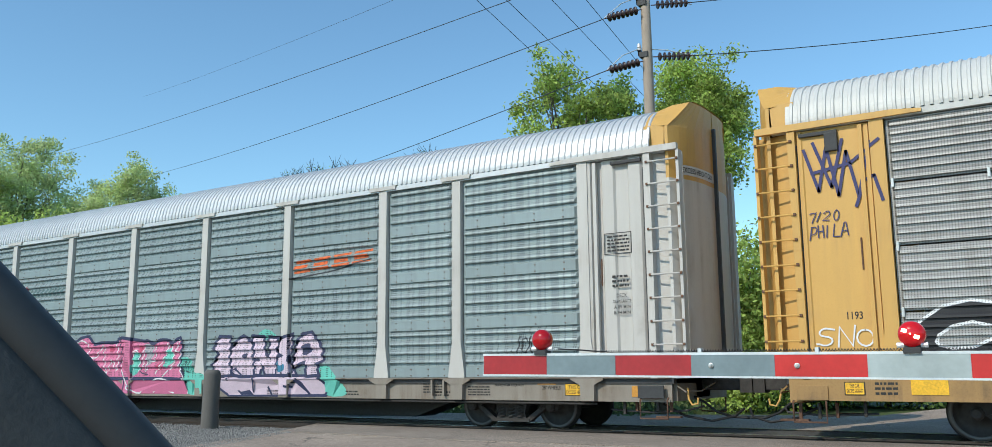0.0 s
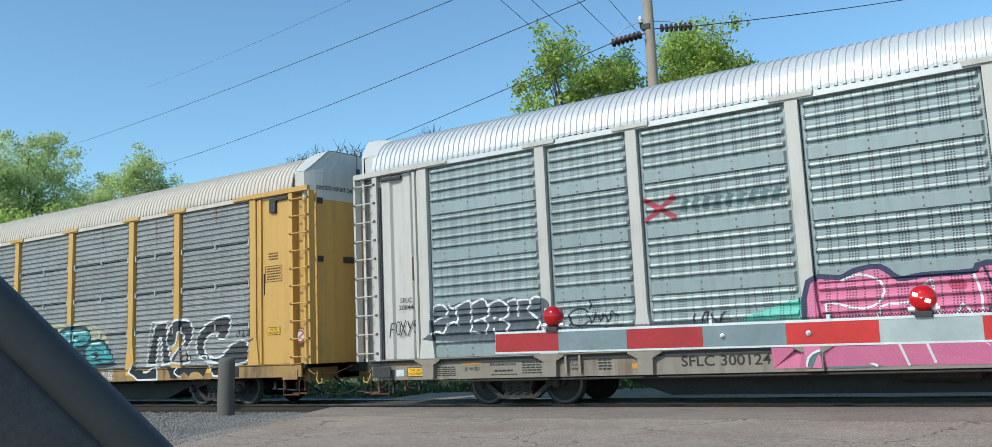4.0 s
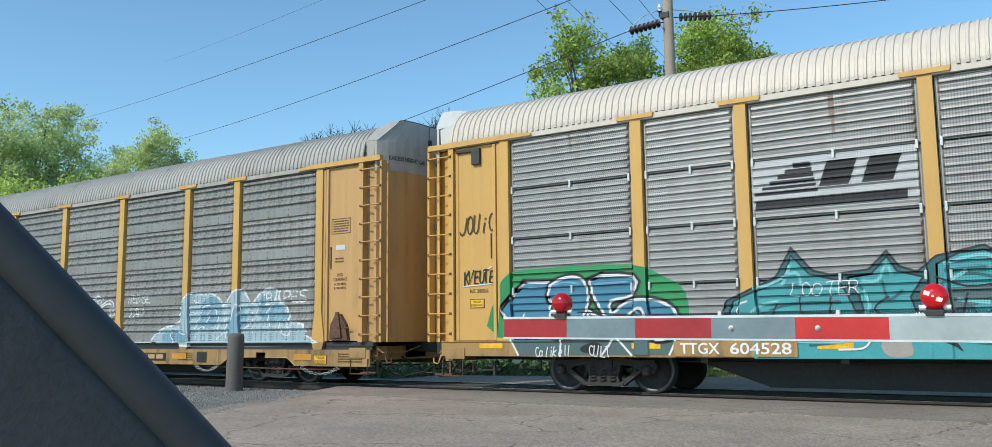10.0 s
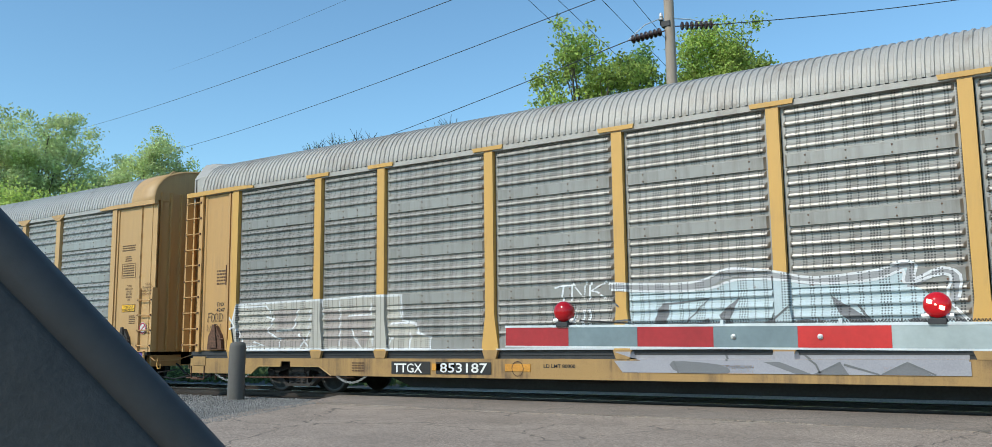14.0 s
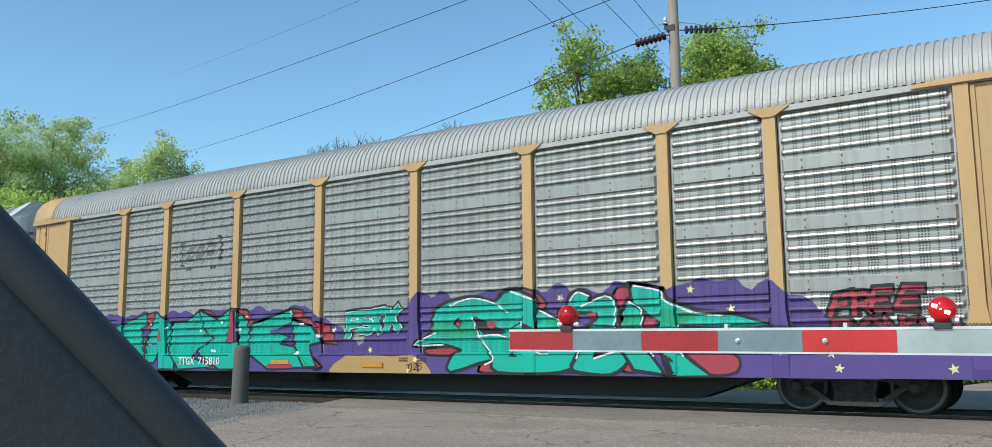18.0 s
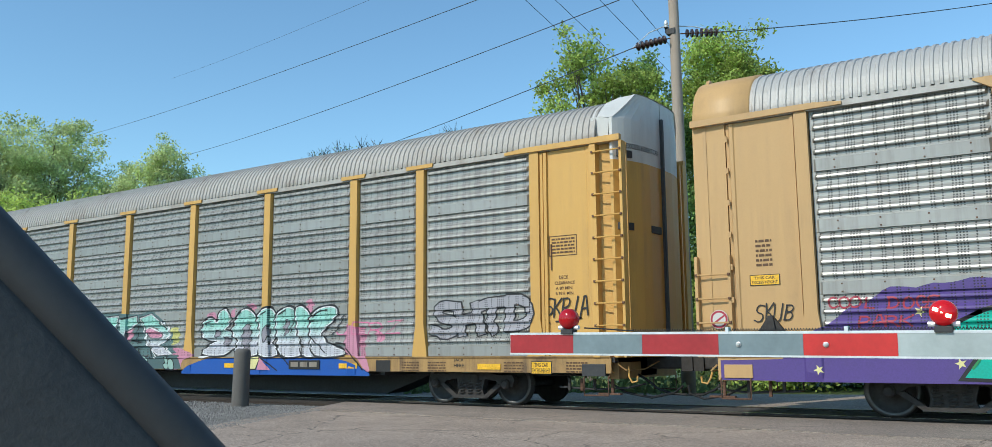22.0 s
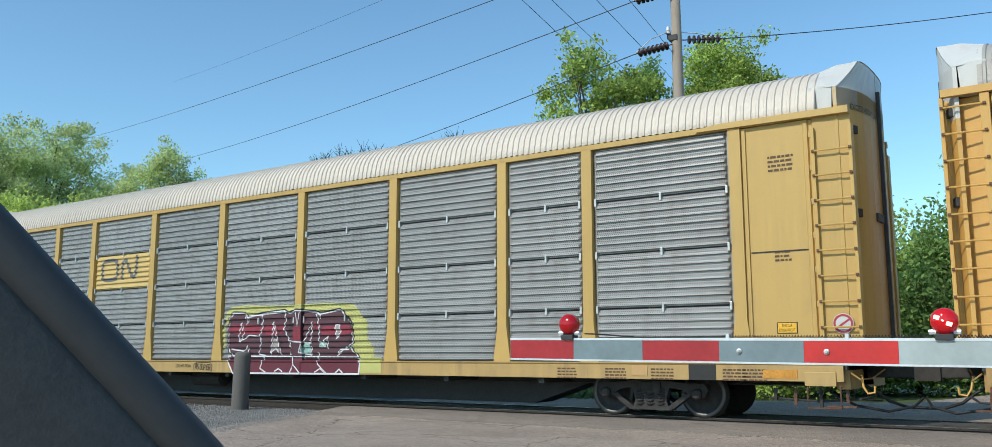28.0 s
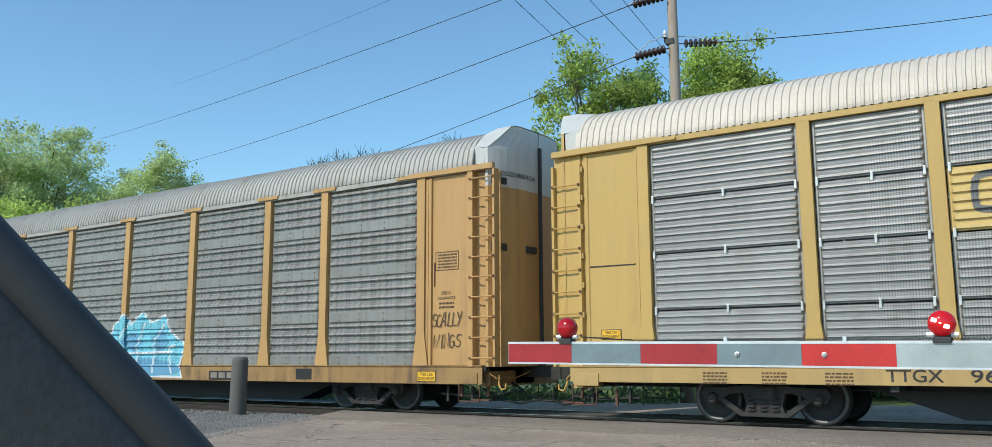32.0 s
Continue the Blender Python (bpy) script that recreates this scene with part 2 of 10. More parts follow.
BLACK_STEEL = plain("black_steel", (0.036, 0.036, 0.037), 0.65, 0.0, 20)
TRUCK_STEEL = plain("grimy_cast_steel", (0.034, 0.030, 0.027), 0.75, 0.0, 14, 0.35, 0.3)
WHEEL_STEEL = plain("wheel_steel", (0.034, 0.032, 0.030), 0.65, 0.1, 12, 0.3)
TREAD = plain("worn_tread", (0.10, 0.095, 0.09), 0.45, 0.5, 40, 0.1)
RUST = plain("rusty_steel", (0.12, 0.06, 0.035), 0.8, 0.1, 18, 0.4, 0.3)
RUBBER = plain("black_rubber", (0.012, 0.012, 0.012), 0.6)
INK = plain("black_lettering", (0.02, 0.018, 0.016), 0.6)
BROWN_INK = plain("brown_lettering", (0.10, 0.05, 0.02), 0.6)
WHITE_INK = plain("white_lettering", (0.75, 0.73, 0.70), 0.6)
SIGN_YEL = plain("yellow_reflective_tape", (0.75, 0.42, 0.02), 0.4)
ORANGE = plain("orange_tape", (0.55, 0.25, 0.03), 0.45)

# ------------------------------------------------------------------ mesh helpers


def mesh_of(bm, mat=None, smooth=False):
    me = bpy.data.meshes.new("mesh")
    bmesh.ops.recalc_face_normals(bm, faces=bm.faces)
    bm.to_mesh(me)
    bm.free()
    if mat:
        me.materials.append(mat)
    if smooth:
        for f in me.polygons:
            f.use_smooth = True
    return me


def part(name, bm, mat, parent, label="", m=None, smooth=False):
    """One mesh object under a thing or under a part; bm may be a bmesh or a ready mesh."""
    me = bm if isinstance(bm, bpy.types.Mesh) else mesh_of(bm, mat, smooth)
    ob = new(name, me)
    ob.parent = parent
    if m is not None:
        ob.matrix_basis = m
    if label:
        ob["label"] = label
    return ob


def thing(name, label, category, group="", m=None, kind=""):
    ob = new(name)
    ob.empty_display_size = 0.2
    if m is not None:
        ob.matrix_basis = m
    return tagged(ob, label, category, group, kind)


def box(bm, x0, x1, y0, y1, z0, z1, bevel=0.0):
    made = bmesh.ops.create_cube(bm, size=1.0, matrix=Matrix.LocRotScale(
        ((x0 + x1) / 2, (y0 + y1) / 2, (z0 + z1) / 2), None, (abs(x1 - x0), abs(y1 - y0), abs(z1 - z0))))
    if bevel:
        edges = list({e for v in made["verts"] for e in v.link_edges})
        bmesh.ops.bevel(bm, geom=edges, offset=bevel, segments=2, affect="EDGES", profile=0.6)
    return bm


def boxed(x0, x1, y0, y1, z0, z1, bevel=0.0):
    return box(bmesh.new(), x0, x1, y0, y1, z0, z1, bevel)


def plate(bm, outline, axis, a, b):
    """A flat outline of (u, v) pulled from a to b along the axis ('x', 'y' or 'z')."""
    put = {"x": lambda u, v, w: (w, u, v), "y": lambda u, v, w: (u, w, v), "z": lambda u, v, w: (u, v, w)}[axis]
    lo = [bm.verts.new(put(u, v, a)) for u, v in outline]
    hi = [bm.verts.new(put(u, v, b)) for u, v in outline]
    bm.faces.new(lo)
    bm.faces.new(hi[::-1])
    for i in range(len(lo)):
        j = (i + 1) % len(lo)
        bm.faces.new((lo[i], hi[i], hi[j], lo[j]))
    return bm


def tube(bm, points, radius, sides=8):
    """A round bar along points; radius is one number or one for each point."""
    pts = [Vector(p) for p in points]
    radii = radius if isinstance(radius, (list, tuple)) else [radius] * len(pts)
    rings, up = [], None
    for i, p in enumerate(pts):
        d = (pts[min(i + 1, len(pts) - 1)] - pts[max(i - 1, 0)]).normalized()
        if up is None:
            up = d.orthogonal().normalized()
        up = (up - d * up.dot(d)).normalized()
        side = d.cross(up)
        rings.append([bm.verts.new(p + radii[i] * (math.cos(a) * up + math.sin(a) * side))
                      for a in (2 * math.pi * k / sides for k in range(sides))])
    for a, b in zip(rings, rings[1:]):
        for k in range(sides):
            bm.faces.new((a[k], a[(k + 1) % sides], b[(k + 1) % sides], b[k]))
    bm.faces.new(rings[0][::-1])
    bm.faces.new(rings[-1])
    return bm


def lathe(bm, profile, m, sides=24):
    """Turns (radius, height) pairs round z, placed by m."""
    rings = []
    for r, h in profile:
        if r < 1e-5:
            rings.append([bm.verts.new(m @ Vector((0, 0, h)))])
        else:
            rings.append([bm.verts.new(m @ Vector((r * math.cos(2 * math.pi * k / sides), r * math.sin(2 * math.pi * k / sides), h)))
                          for k in range(sides)])
    for a, b in zip(rings, rings[1:]):
        for k in range(sides):
            j = (k + 1) % sides
            if len(a) == 1 and len(b) > 1:
                bm.faces.new((a[0], b[j], b[k]))
            elif len(b) == 1 and len(a) > 1:
                bm.faces.new((a[k], a[j], b[0]))
            elif len(a) > 1:
                bm.faces.new((a[k], a[j], b[j], b[k]))
    return bm


def letters(text, size, offset=0.0, shear=0.0, spacing=1.0):
    """Flat lettering as a mesh in its own x and y, from the built-in font."""
    cu = bpy.data.curves.new("lettering", "FONT")
    cu.body, cu.size, cu.offset, cu.shear, cu.space_character = text, size, offset, shear, spacing
    cu.resolution_u = 3
    cu.fill_mode = "FRONT"
    ob = bpy.data.objects.new("lettering", cu)
    me = bpy.data.meshes.new_from_object(ob)
    bpy.data.objects.remove(ob)
    bpy.data.curves.remove(cu)
    return me

# ------------------------------------------------------------------ ground, road and track
TRACK_Y = 16.02                  # middle of the track
GRASS = plain("mown_grass", (0.07, 0.10, 0.025), 0.9, 0, 8, 0.45, 0.6)
ROAD = asphalt("old_tan_asphalt", (0.365, 0.288, 0.227), 0.7)
ROAD_MID = asphalt("worn_asphalt_patch", (0.28, 0.228, 0.185), 0.5)
# much darker asphalt colour, used only between the rails
ROAD_DARK = asphalt("dark_crossing_asphalt", (0.10, 0.092, 0.084), 0.4)
BALLAST = plain("ballast_bed", (0.15, 0.142, 0.13), 0.95, 0, 25, 0.5, 0.8)
STONE = plain("crushed_stone_grey", (0.20, 0.19, 0.175), 0.9, 0, 12, 0.4, 0.4)
RAIL = plain("rail_steel", (0.05, 0.04, 0.033), 0.6, 0.4, 20, 0.3)
RAIL_HEAD = plain("polished_rail_head", (0.55, 0.53, 0.50), 0.25, 0.9, 30, 0.1)
TIMBER = plain("creosoted_timber", (0.07, 0.05, 0.035), 0.85, 0, 15, 0.4, 0.4)


def road_edge(y):
    """x of the road's left edge at y: the road runs askew to the track."""
    return -7.7 - 0.448 * y


bm = bmesh.new()
g = 3000.0
bm.faces.new([bm.verts.new(p) for p in ((-g, -g, -0.42), (g, -g, -0.42), (g, g, -0.42), (-g, g, -0.42))])
tagged(new("ground", mesh_of(bm, GRASS)), "green grass and weeds beside the track", "ground", kind="structure")

# the road: old light asphalt, then the greyer paving over the crossing
bm = bmesh.new()
left, right = [], []
for y in np.linspace(-30, 12.6, 24):
    wob = 0.15 * math.sin(y * 1.7) + 0.1 * math.sin(y * 4.1)
    left.append((road_edge(y) + wob, y))
    right.append((road_edge(y) + 14.6, y))
plate(bm, right + left[::-1], "z", -0.5, -0.045)
tagged(new("road", mesh_of(bm, ROAD)), "old cracked light grey-tan asphalt road", "road", kind="structure")
bm = bmesh.new()
near = [(x, 12.62 + 0.12 * math.sin(x * 0.9) + 0.06 * math.sin(x * 2.7)) for x in np.linspace(6.5, -13.3, 30)]
plate(bm, near + [(-14.4, 14.95), (7.0, 14.95)], "z", -0.5, -0.035)
tagged(new("pavement_crossing_near", mesh_of(bm, ROAD_MID)), "grey asphalt patch before the rails", "pavement", kind="structure")
bm = boxed(-14.6, 7.0, TRACK_Y - 0.66, TRACK_Y + 0.66, -0.4, -0.02)
tagged(new("pavement_crossing_middle", mesh_of(bm, ROAD_DARK)), "asphalt crossing surface between the rails", "pavement", kind="structure")
bm = plate(bmesh.new(), [(-14.9, TRACK_Y + 0.82), (20.0, TRACK_Y + 0.82), (60.0, 45.0), (0.5, 45.0), (-4.0, 23.0), (-15.5, 20.0)], "z", -0.5, -0.04)
tagged(new("road_far", mesh_of(bm, ROAD)), "light asphalt beyond the track", "road", kind="structure")

# ballast shoulder, with loose stones
bm = plate(bmesh.new(), [(-400, 13.6), (-14.55, 13.6), (-15.4, 24.0), (-400, 24.0)], "z", -0.6, -0.2)
tagged(new("ballast_bed", mesh_of(bm, BALLAST)), "grey crushed stone track bed", "ballast", kind="structure")
bm = plate(bmesh.new(), [(7.1, 13.6), (400, 13.6), (400, 18.6), (7.1, 18.6)], "z", -0.6, -0.2)
tagged(new("ballast_bed_far", mesh_of(bm, BALLAST)), "grey crushed stone track bed", "ballast", kind="structure")
bm = plate(bmesh.new(), [(-60, 2.0), (road_edge(2.0) + 0.3, 2.0), (road_edge(13.6) + 0.3, 13.6), (-60, 13.6)], "z", -0.6, -0.075)
tagged(new("gravel_verge", mesh_of(bm, BALLAST)), "coarse grey gravel beside the road", "gravel", kind="structure")


def stones(name, label, spots, size, seed):
    """Many small angular stones in one mesh."""
    rng = np.random.default_rng(seed)
    base = np.array([(1, 0, 0), (-1, 0, 0), (0, 1, 0), (0, -1, 0), (0, 0, 1), (0, 0, -1)], float)
    tris = np.array([(0, 2, 4), (2, 1, 4), (1, 3, 4), (3, 0, 4), (2, 0, 5), (1, 2, 5), (3, 1, 5), (0, 3, 5)])
    n = len(spots)
    s = size * rng.uniform(0.5, 1.3, (n, 1, 1)) * rng.uniform(0.6, 1.2, (n, 6, 3))
    turn = rng.uniform(0, 6.28, n)
    c, q = np.cos(turn)[:, None], np.sin(turn)[:, None]
    v = base[None] * s
    v = np.stack([v[..., 0] * c - v[..., 1] * q, v[..., 0] * q + v[..., 1] * c, v[..., 2] * 0.8], -1) + spots[:, None]
    me = bpy.data.meshes.new("stones")
    me.from_pydata(v.reshape(-1, 3).tolist(), [], (tris[None] + 6 * np.arange(n)[:, None, None]).reshape(-1, 3).tolist())
    me.materials.append(STONE)
    return tagged(new(name, me), label, "gravel", kind="stuff")


rng = np.random.default_rng(5)
yy = rng.uniform(8.0, 13.6, 9000)
xx = np.array([road_edge(y) for y in yy]) + 0.45 - np.abs(rng.normal(0, 1.0, 9000)) ** 1.2 * 2.6
stones("gravel", "loose grey crushed stones along the road edge", np.stack([xx, yy, -0.06 + 0 * xx], -1), 0.032, 6)
xx, yy = rng.uniform(-45, -14.7, 7000), rng.uniform(13.5, 17.0, 7000)
stones("track_ballast", "grey crushed stone ballast round the rails", np.stack([xx, yy, -0.19 + 0 * xx], -1), 0.035, 7)

for side in (-1, 1):
    y = TRACK_Y + side * 0.755
    prof = [(y - 0.07, -0.17), (y + 0.07, -0.17), (y + 0.07, -0.155), (y + 0.012, -0.13), (y + 0.012, -0.045), (y + 0.036, -0.035),
            (y + 0.036, -0.006), (y + 0.026, 0.0), (y - 0.026, 0.0), (y - 0.036, -0.006), (y - 0.036, -0.035), (y - 0.012, -0.045),
            (y - 0.012, -0.13), (y - 0.07, -0.155)]
    rail = thing("rail", "steel rail with a polished running head", "rail", "rails of the track", kind="structure")
    part("rail_body", plate(bmesh.new(), prof, "x", -300, 300), RAIL, rail)
    part("rail_head", boxed(-300, 300, y - 0.022, y + 0.022, -0.004, 0.0025), RAIL_HEAD, rail, "polished rail head")
sleeper = None
for k in range(60):
    x = -15.3 - 0.55 * k
    m = pose(x, TRACK_Y, -0.19, 0, 0, 2.0 * math.sin(k * 7.1))
    if sleeper is None:
        sleeper = tagged(new("railway_sleeper", mesh_of(boxed(-0.115, 0.115, -1.3, 1.3, -0.15, 0.02, 0.012), TIMBER)),
                         "dark creosoted timber railway sleeper in the ballast", "sleeper", "sleepers under the rails")
        sleeper.matrix_basis = m
    else:
        copy_thing(sleeper, m)

# ------------------------------------------------------------------ rail cars
POSTS = [-11.975, -9.105, -7.175, -4.305, -1.435, 1.435, 4.305, 7.175, 9.105, 11.975]
ROWS = [0.98, 1.93, 2.93, 3.92, 4.93]
POST_W = 0.21
GAP = {"P": 0.004, "Q": 0.03}    # open joints between panels
HALF = 1.52
MESHES = {}
CARS, WHEELS = [], []
ROOF = [(-1.52, 5.03), (-1.50, 5.2), (-1.42, 5.44), (-1.22, 5.67), (-0.92, 5.82), (-0.5, 5.93), (0.0, 5.98)]
ROOF = [ROOF[0]] + [(np.interp(f, range(7), [p[0] for p in ROOF]) - 0.016 * math.sin(math.pi * f) ** 2, np.interp(f, range(7), [p[1] for p in ROOF]) + 0.010 * math.sin(math.pi * f) ** 2)
                    for f in np.linspace(0, 6, 19)[1:]]
ROOF = ROOF + [(-y, z) for y, z in ROOF[-2::-1]]


def shared(key, build, mat, smooth=False):
    key = (key, mat.name)
    if key not in MESHES:
        MESHES[key] = mesh_of(build(), mat, smooth)
        if "panel" in key[0]:
            MESHES[key].materials.append(RUST)
        if "wheel" in key[0]:
            MESHES[key].materials.append(TREAD)
    return MESHES[key]


def knots(kind, h):
    """Heights and recesses of one screen panel's ribs, from its foot up."""
    out, base, top = [], 0.095 if kind == "P" else 0.078, 0.038
    z0 = 0.0
    if kind == "P":
        out, z0 = [(0.0, 0.053), (0.20, 0.048), (0.215, base)], 0.215
        n = max(2, round((h - z0) / 0.185))
        shape = ((0.34, base), (0.41, top + 0.004), (0.50, top), (0.66, top + 0.010), (0.92, base))
    else:
        n = max(3, round(h / 0.14))
        shape = ((0.16, base), (0.24, top), (0.52, top + 0.004), (0.84, base))
    p = (h - z0) / n
    if kind == "Q":
        out = [(0.0, base)]
    for k in range(n):
        out += [(z0 + p * (k + a), r) for a, r in shape]
    return out + [(h, base)]


def surface(kind, x, z):
    """Recess of the car's side at a place, for paint that follows it."""
    if kind == "D" and z < 0.985:
        return 0.004 if any(abs(x - p) < 0.16 for p in POSTS) or z < 0.79 else 0.086 if z < 0.95 else -0.008
    kind = "P" if kind == "D" else kind
    if z < 0.985:
        if any(abs(x - p) < 0.123 for p in POSTS) and z > 0.6:
            return -0.005
        return 0.02 if z < 0.94 else -0.006
    i = 0
    while i < 3 and z > ROWS[i + 1]:
        i += 1
    kn = knots(kind, ROWS[i + 1] - ROWS[i] - GAP[kind])
    r = float(np.interp(z - ROWS[i] - GAP[kind] / 2, [a for a, _ in kn], [b for _, b in kn]))
    for p in POSTS:
        d = abs(x - p)
        half = POST_W / 2 + (0.09 * (1.66 - z) / 0.7 if z < 1.66 else 0)
        if d < half + 0.012:
            return 0.0
        if d < half + 0.05:
            return 0.092
    return r if abs(x) < 11.9 else 0.05


def panel_mesh(kind, w, h):
    bm = bmesh.new()
    kn = knots(kind, h)
    cols = [(-w / 2, 0.14), (-w / 2, 0.095), (-w / 2 + 0.035, 0.095), (-w / 2 + 0.075, None), (w / 2 - 0.075, None), (w / 2 - 0.035, 0.095),
            (w / 2, 0.095), (w / 2, 0.14)]
    grid = []
    for x, fix in cols:
        col = [bm.verts.new((x, 0.14, 0))]
        col += [bm.verts.new((x, r if fix is None else max(fix, r if r > fix else fix), z)) for z, r in kn]
        col.append(bm.verts.new((x, 0.14, h)))
        grid.append(col)
    for a, b in zip(grid, grid[1:]):
        for i in range(len(a) - 1):
            bm.faces.new((a[i], b[i], b[i + 1], a[i + 1]))
    if kind == "P":
        for x in (-0.36 * w, -0.12 * w, 0.14 * w, 0.38 * w):
            for z in (0.035, 0.16):
                seen = set(bm.faces)
                box(bm, x - 0.012, x + 0.012, 0.040, 0.056, z - 0.012, z + 0.012)
                for f in set(bm.faces) - seen:
                    f.material_index = 1
    return bm


def post_foot_mesh():
    bm = plate(bmesh.new(), [(-0.33, 0.953), (-0.33, 0.93), (-0.15, 0.84), (0.15, 0.84), (0.33, 0.93), (0.33, 0.953)], "y", -0.002, 0.012)
    return plate(bm, [(-0.145, 0.843), (-0.135, 0.55), (0.135, 0.55), (0.145, 0.843)], "y", 0.004, 0.105)


def post_mesh(cap):
    bm = bmesh.new()
    w = POST_W / 2
    top = 4.97 if cap != "none" else 4.95
    plate(bm, [(-w - 0.09, 0.955), (w + 0.09, 0.955), (w + 0.085, 1.05), (w, 1.66), (w, top), (-w, top), (-w, 1.66), (-w - 0.085, 1.05)], "y", 0.0, 0.11)
    return bm


def cap_mesh(cap):
    bm = bmesh.new()
    if cap == "Y":
        plate(bm, [(-0.10, 4.86), (0.10, 4.86), (0.34, 5.0), (0.34, 5.03), (-0.34, 5.03), (-0.34, 5.0)], "y", -0.03, 0.06)
    else:
        plate(bm, [(-0.35, 4.955), (0.35, 4.955), (0.37, 5.035), (-0.37, 5.035)], "y", -0.035, 0.06)
    return bm


def roof_mesh(length):
    """A corrugated roof section, ribs from eave to eave."""
    bm = bmesh.new()
    n = round(length / 0.132)
    p = length / n
    xs = []
    for k in range(n):
        xs += [(k * p + p * a, r) for a, r in ((0.0, 0.0), (0.50, 0.0), (0.60, 0.022), (0.90, 0.022))]
    xs.append((length, 0.0))
    grid = []
    for x, r in xs:
        col = []
        for y, z in ROOF:
            d = Vector((0, y, z - 4.6)).normalized() * r
            col.append(bm.verts.new((x, y + d.y, z + d.z)))
        grid.append(col)
    for a, b in zip(grid, grid[1:]):
        for i in range(len(a) - 1):
            bm.faces.new((a[i], a[i + 1], b[i + 1], b[i]))
    return bm


def wheelset_mesh(r):
    bm = bmesh.new()
    for s in (-1, 1):
        m = pose(0, s * 0.70, 0, -90 * s, 0, 0)
        lathe(bm, [(0.0, 0.11), (0.09, 0.11), (0.12, 0.085), (0.16, 0.06), (r - 0.11, 0.045), (r - 0.07, 0.10), (r, 0.11), (r + 0.005, 0.03), (r + 0.028, 0.02),
                   (r + 0.028, -0.01), (r - 0.06, -0.015), (0.12, 0.0), (0.0, 0.0)], m, 36)
    for f in bm.faces:
        c = f.calc_center_median()
        if math.hypot(c.x, c.z) > r - 0.05 and abs(c.y) > 0.79:
            f.material_index = 1
    tube(bm, [(0, -1.02, 0), (0, 1.02, 0)], 0.075, 12)
    return bm


def side_frame_mesh():
    """A cast truck side frame with its pedestal jaws."""
    bm = bmesh.new()
    plate(bm, [(-1.08, 0.50), (-1.02, 0.60), (-0.70, 0.60), (-0.35, 0.64), (0.35, 0.64), (0.70, 0.60), (1.02, 0.60), (1.08, 0.50), (1.02, 0.36), (0.76, 0.38),
               (0.62, 0.48), (0.36, 0.52), (0.30, 0.30), (0.34, 0.19), (-0.34, 0.19), (-0.30, 0.30), (-0.36, 0.52), (-0.62, 0.48), (-0.76, 0.38), (-1.02, 0.36)],
          "y", -0.07, 0.07)
    for s in (-1, 1):
        plate(bm, [(s * 0.78, 0.40), (s * 0.66, 0.42), (s * 0.30, 0.16), (s * 0.42, 0.14)], "y", -0.085, 0.06)
        lathe(bm, [(0.0, -0.16), (0.06, -0.16), (0.095, -0.13), (0.10, -0.02)], pose(s * 0.885, 0, 0.42, -90, 0, 0), 14)
    box(bm, -0.42, 0.42, -0.10, 0.10, 0.13, 0.19)
    return bm


def spring_mesh():
    bm = bmesh.new()
    for x in (-0.2, 0.0, 0.2):
        pts = [(x + 0.075 * math.cos(a), -0.03 + 0.075 * math.sin(a), 0.19 + 0.30 * a / (2 * math.pi * 5)) for a in np.linspace(0, 2 * math.pi * 5, 50)]
        tube(bm, pts, 0.016, 5)
    return bm


def truck(car, x, r):
    t = part("truck", shared("bolster", lambda: boxed(-0.2, 0.2, -1.1, 1.1, 0.42, 0.62, 0.02), TRUCK_STEEL), None, car, "grimy dark four-wheel truck", pose(x, 0, 0))
    for s in (-1, 1):
        part("side_frame", shared("frame", side_frame_mesh, TRUCK_STEEL), None, t, m=pose(0, s * 1.0, 0, 0, 0, 0 if s < 0 else 180))
        part("spring_nest", shared("spring", spring_mesh, TRUCK_STEEL), None, t, "rusty coil springs", pose(0, s * 1.0, 0, 0, 0, 0 if s < 0 else 180))
    for s in (-1, 1):
        w = part("wheelset", shared(("wheel", r), lambda: wheelset_mesh(r), WHEEL_STEEL, True), None, t, "steel wheels on an axle", pose(s * 0.885, 0, r))
        WHEELS.append((w, s * 0.885, r))
    return t


def ladder(car, x, mat, near=True, rungs=tuple(range(10))):
    """Corner ladder: a broad inner stile, a narrow outer one and bent rungs."""
    y = -HALF if near else HALF
    full = len(rungs) == 10
    for s in (-1, 1):
        inner = s * x < 0
        half = 0.065 if inner and full else 0.028
        part("ladder_stile", shared(("stile", len(rungs), half), lambda: boxed(-half, half, -0.02, 0.16, 0.95, 4.93 if full else 0.98 + 0.42 * len(rungs), 0.008), mat), None, car,
             m=pose(x + s * 0.29, y, 0, 0, 0, 0 if near else 180))
    for k in rungs:
        z = 1.12 + 0.405 * k
        part("ladder_rung", shared(("rung",), lambda: tube(bmesh.new(), [(-0.30, 0.0, -0.012), (-0.28, -0.035, 0), (0.28, -0.035, 0), (0.30, 0.0, -0.012)], 0.015, 6), mat), None, car,
             m=pose(x, y, z, 0, 0, 0 if near else 180))
        for s in (-1, 1):
            part("rung_bolt", shared("rungbolt", lambda: boxed(-0.022, 0.022, -0.03, 0.0, -0.022, 0.022, 0.006), RUST), None, car, m=pose(x + s * 0.285, y - (0.02 if near else -0.02), z, 0, 0, 0 if near else 180))


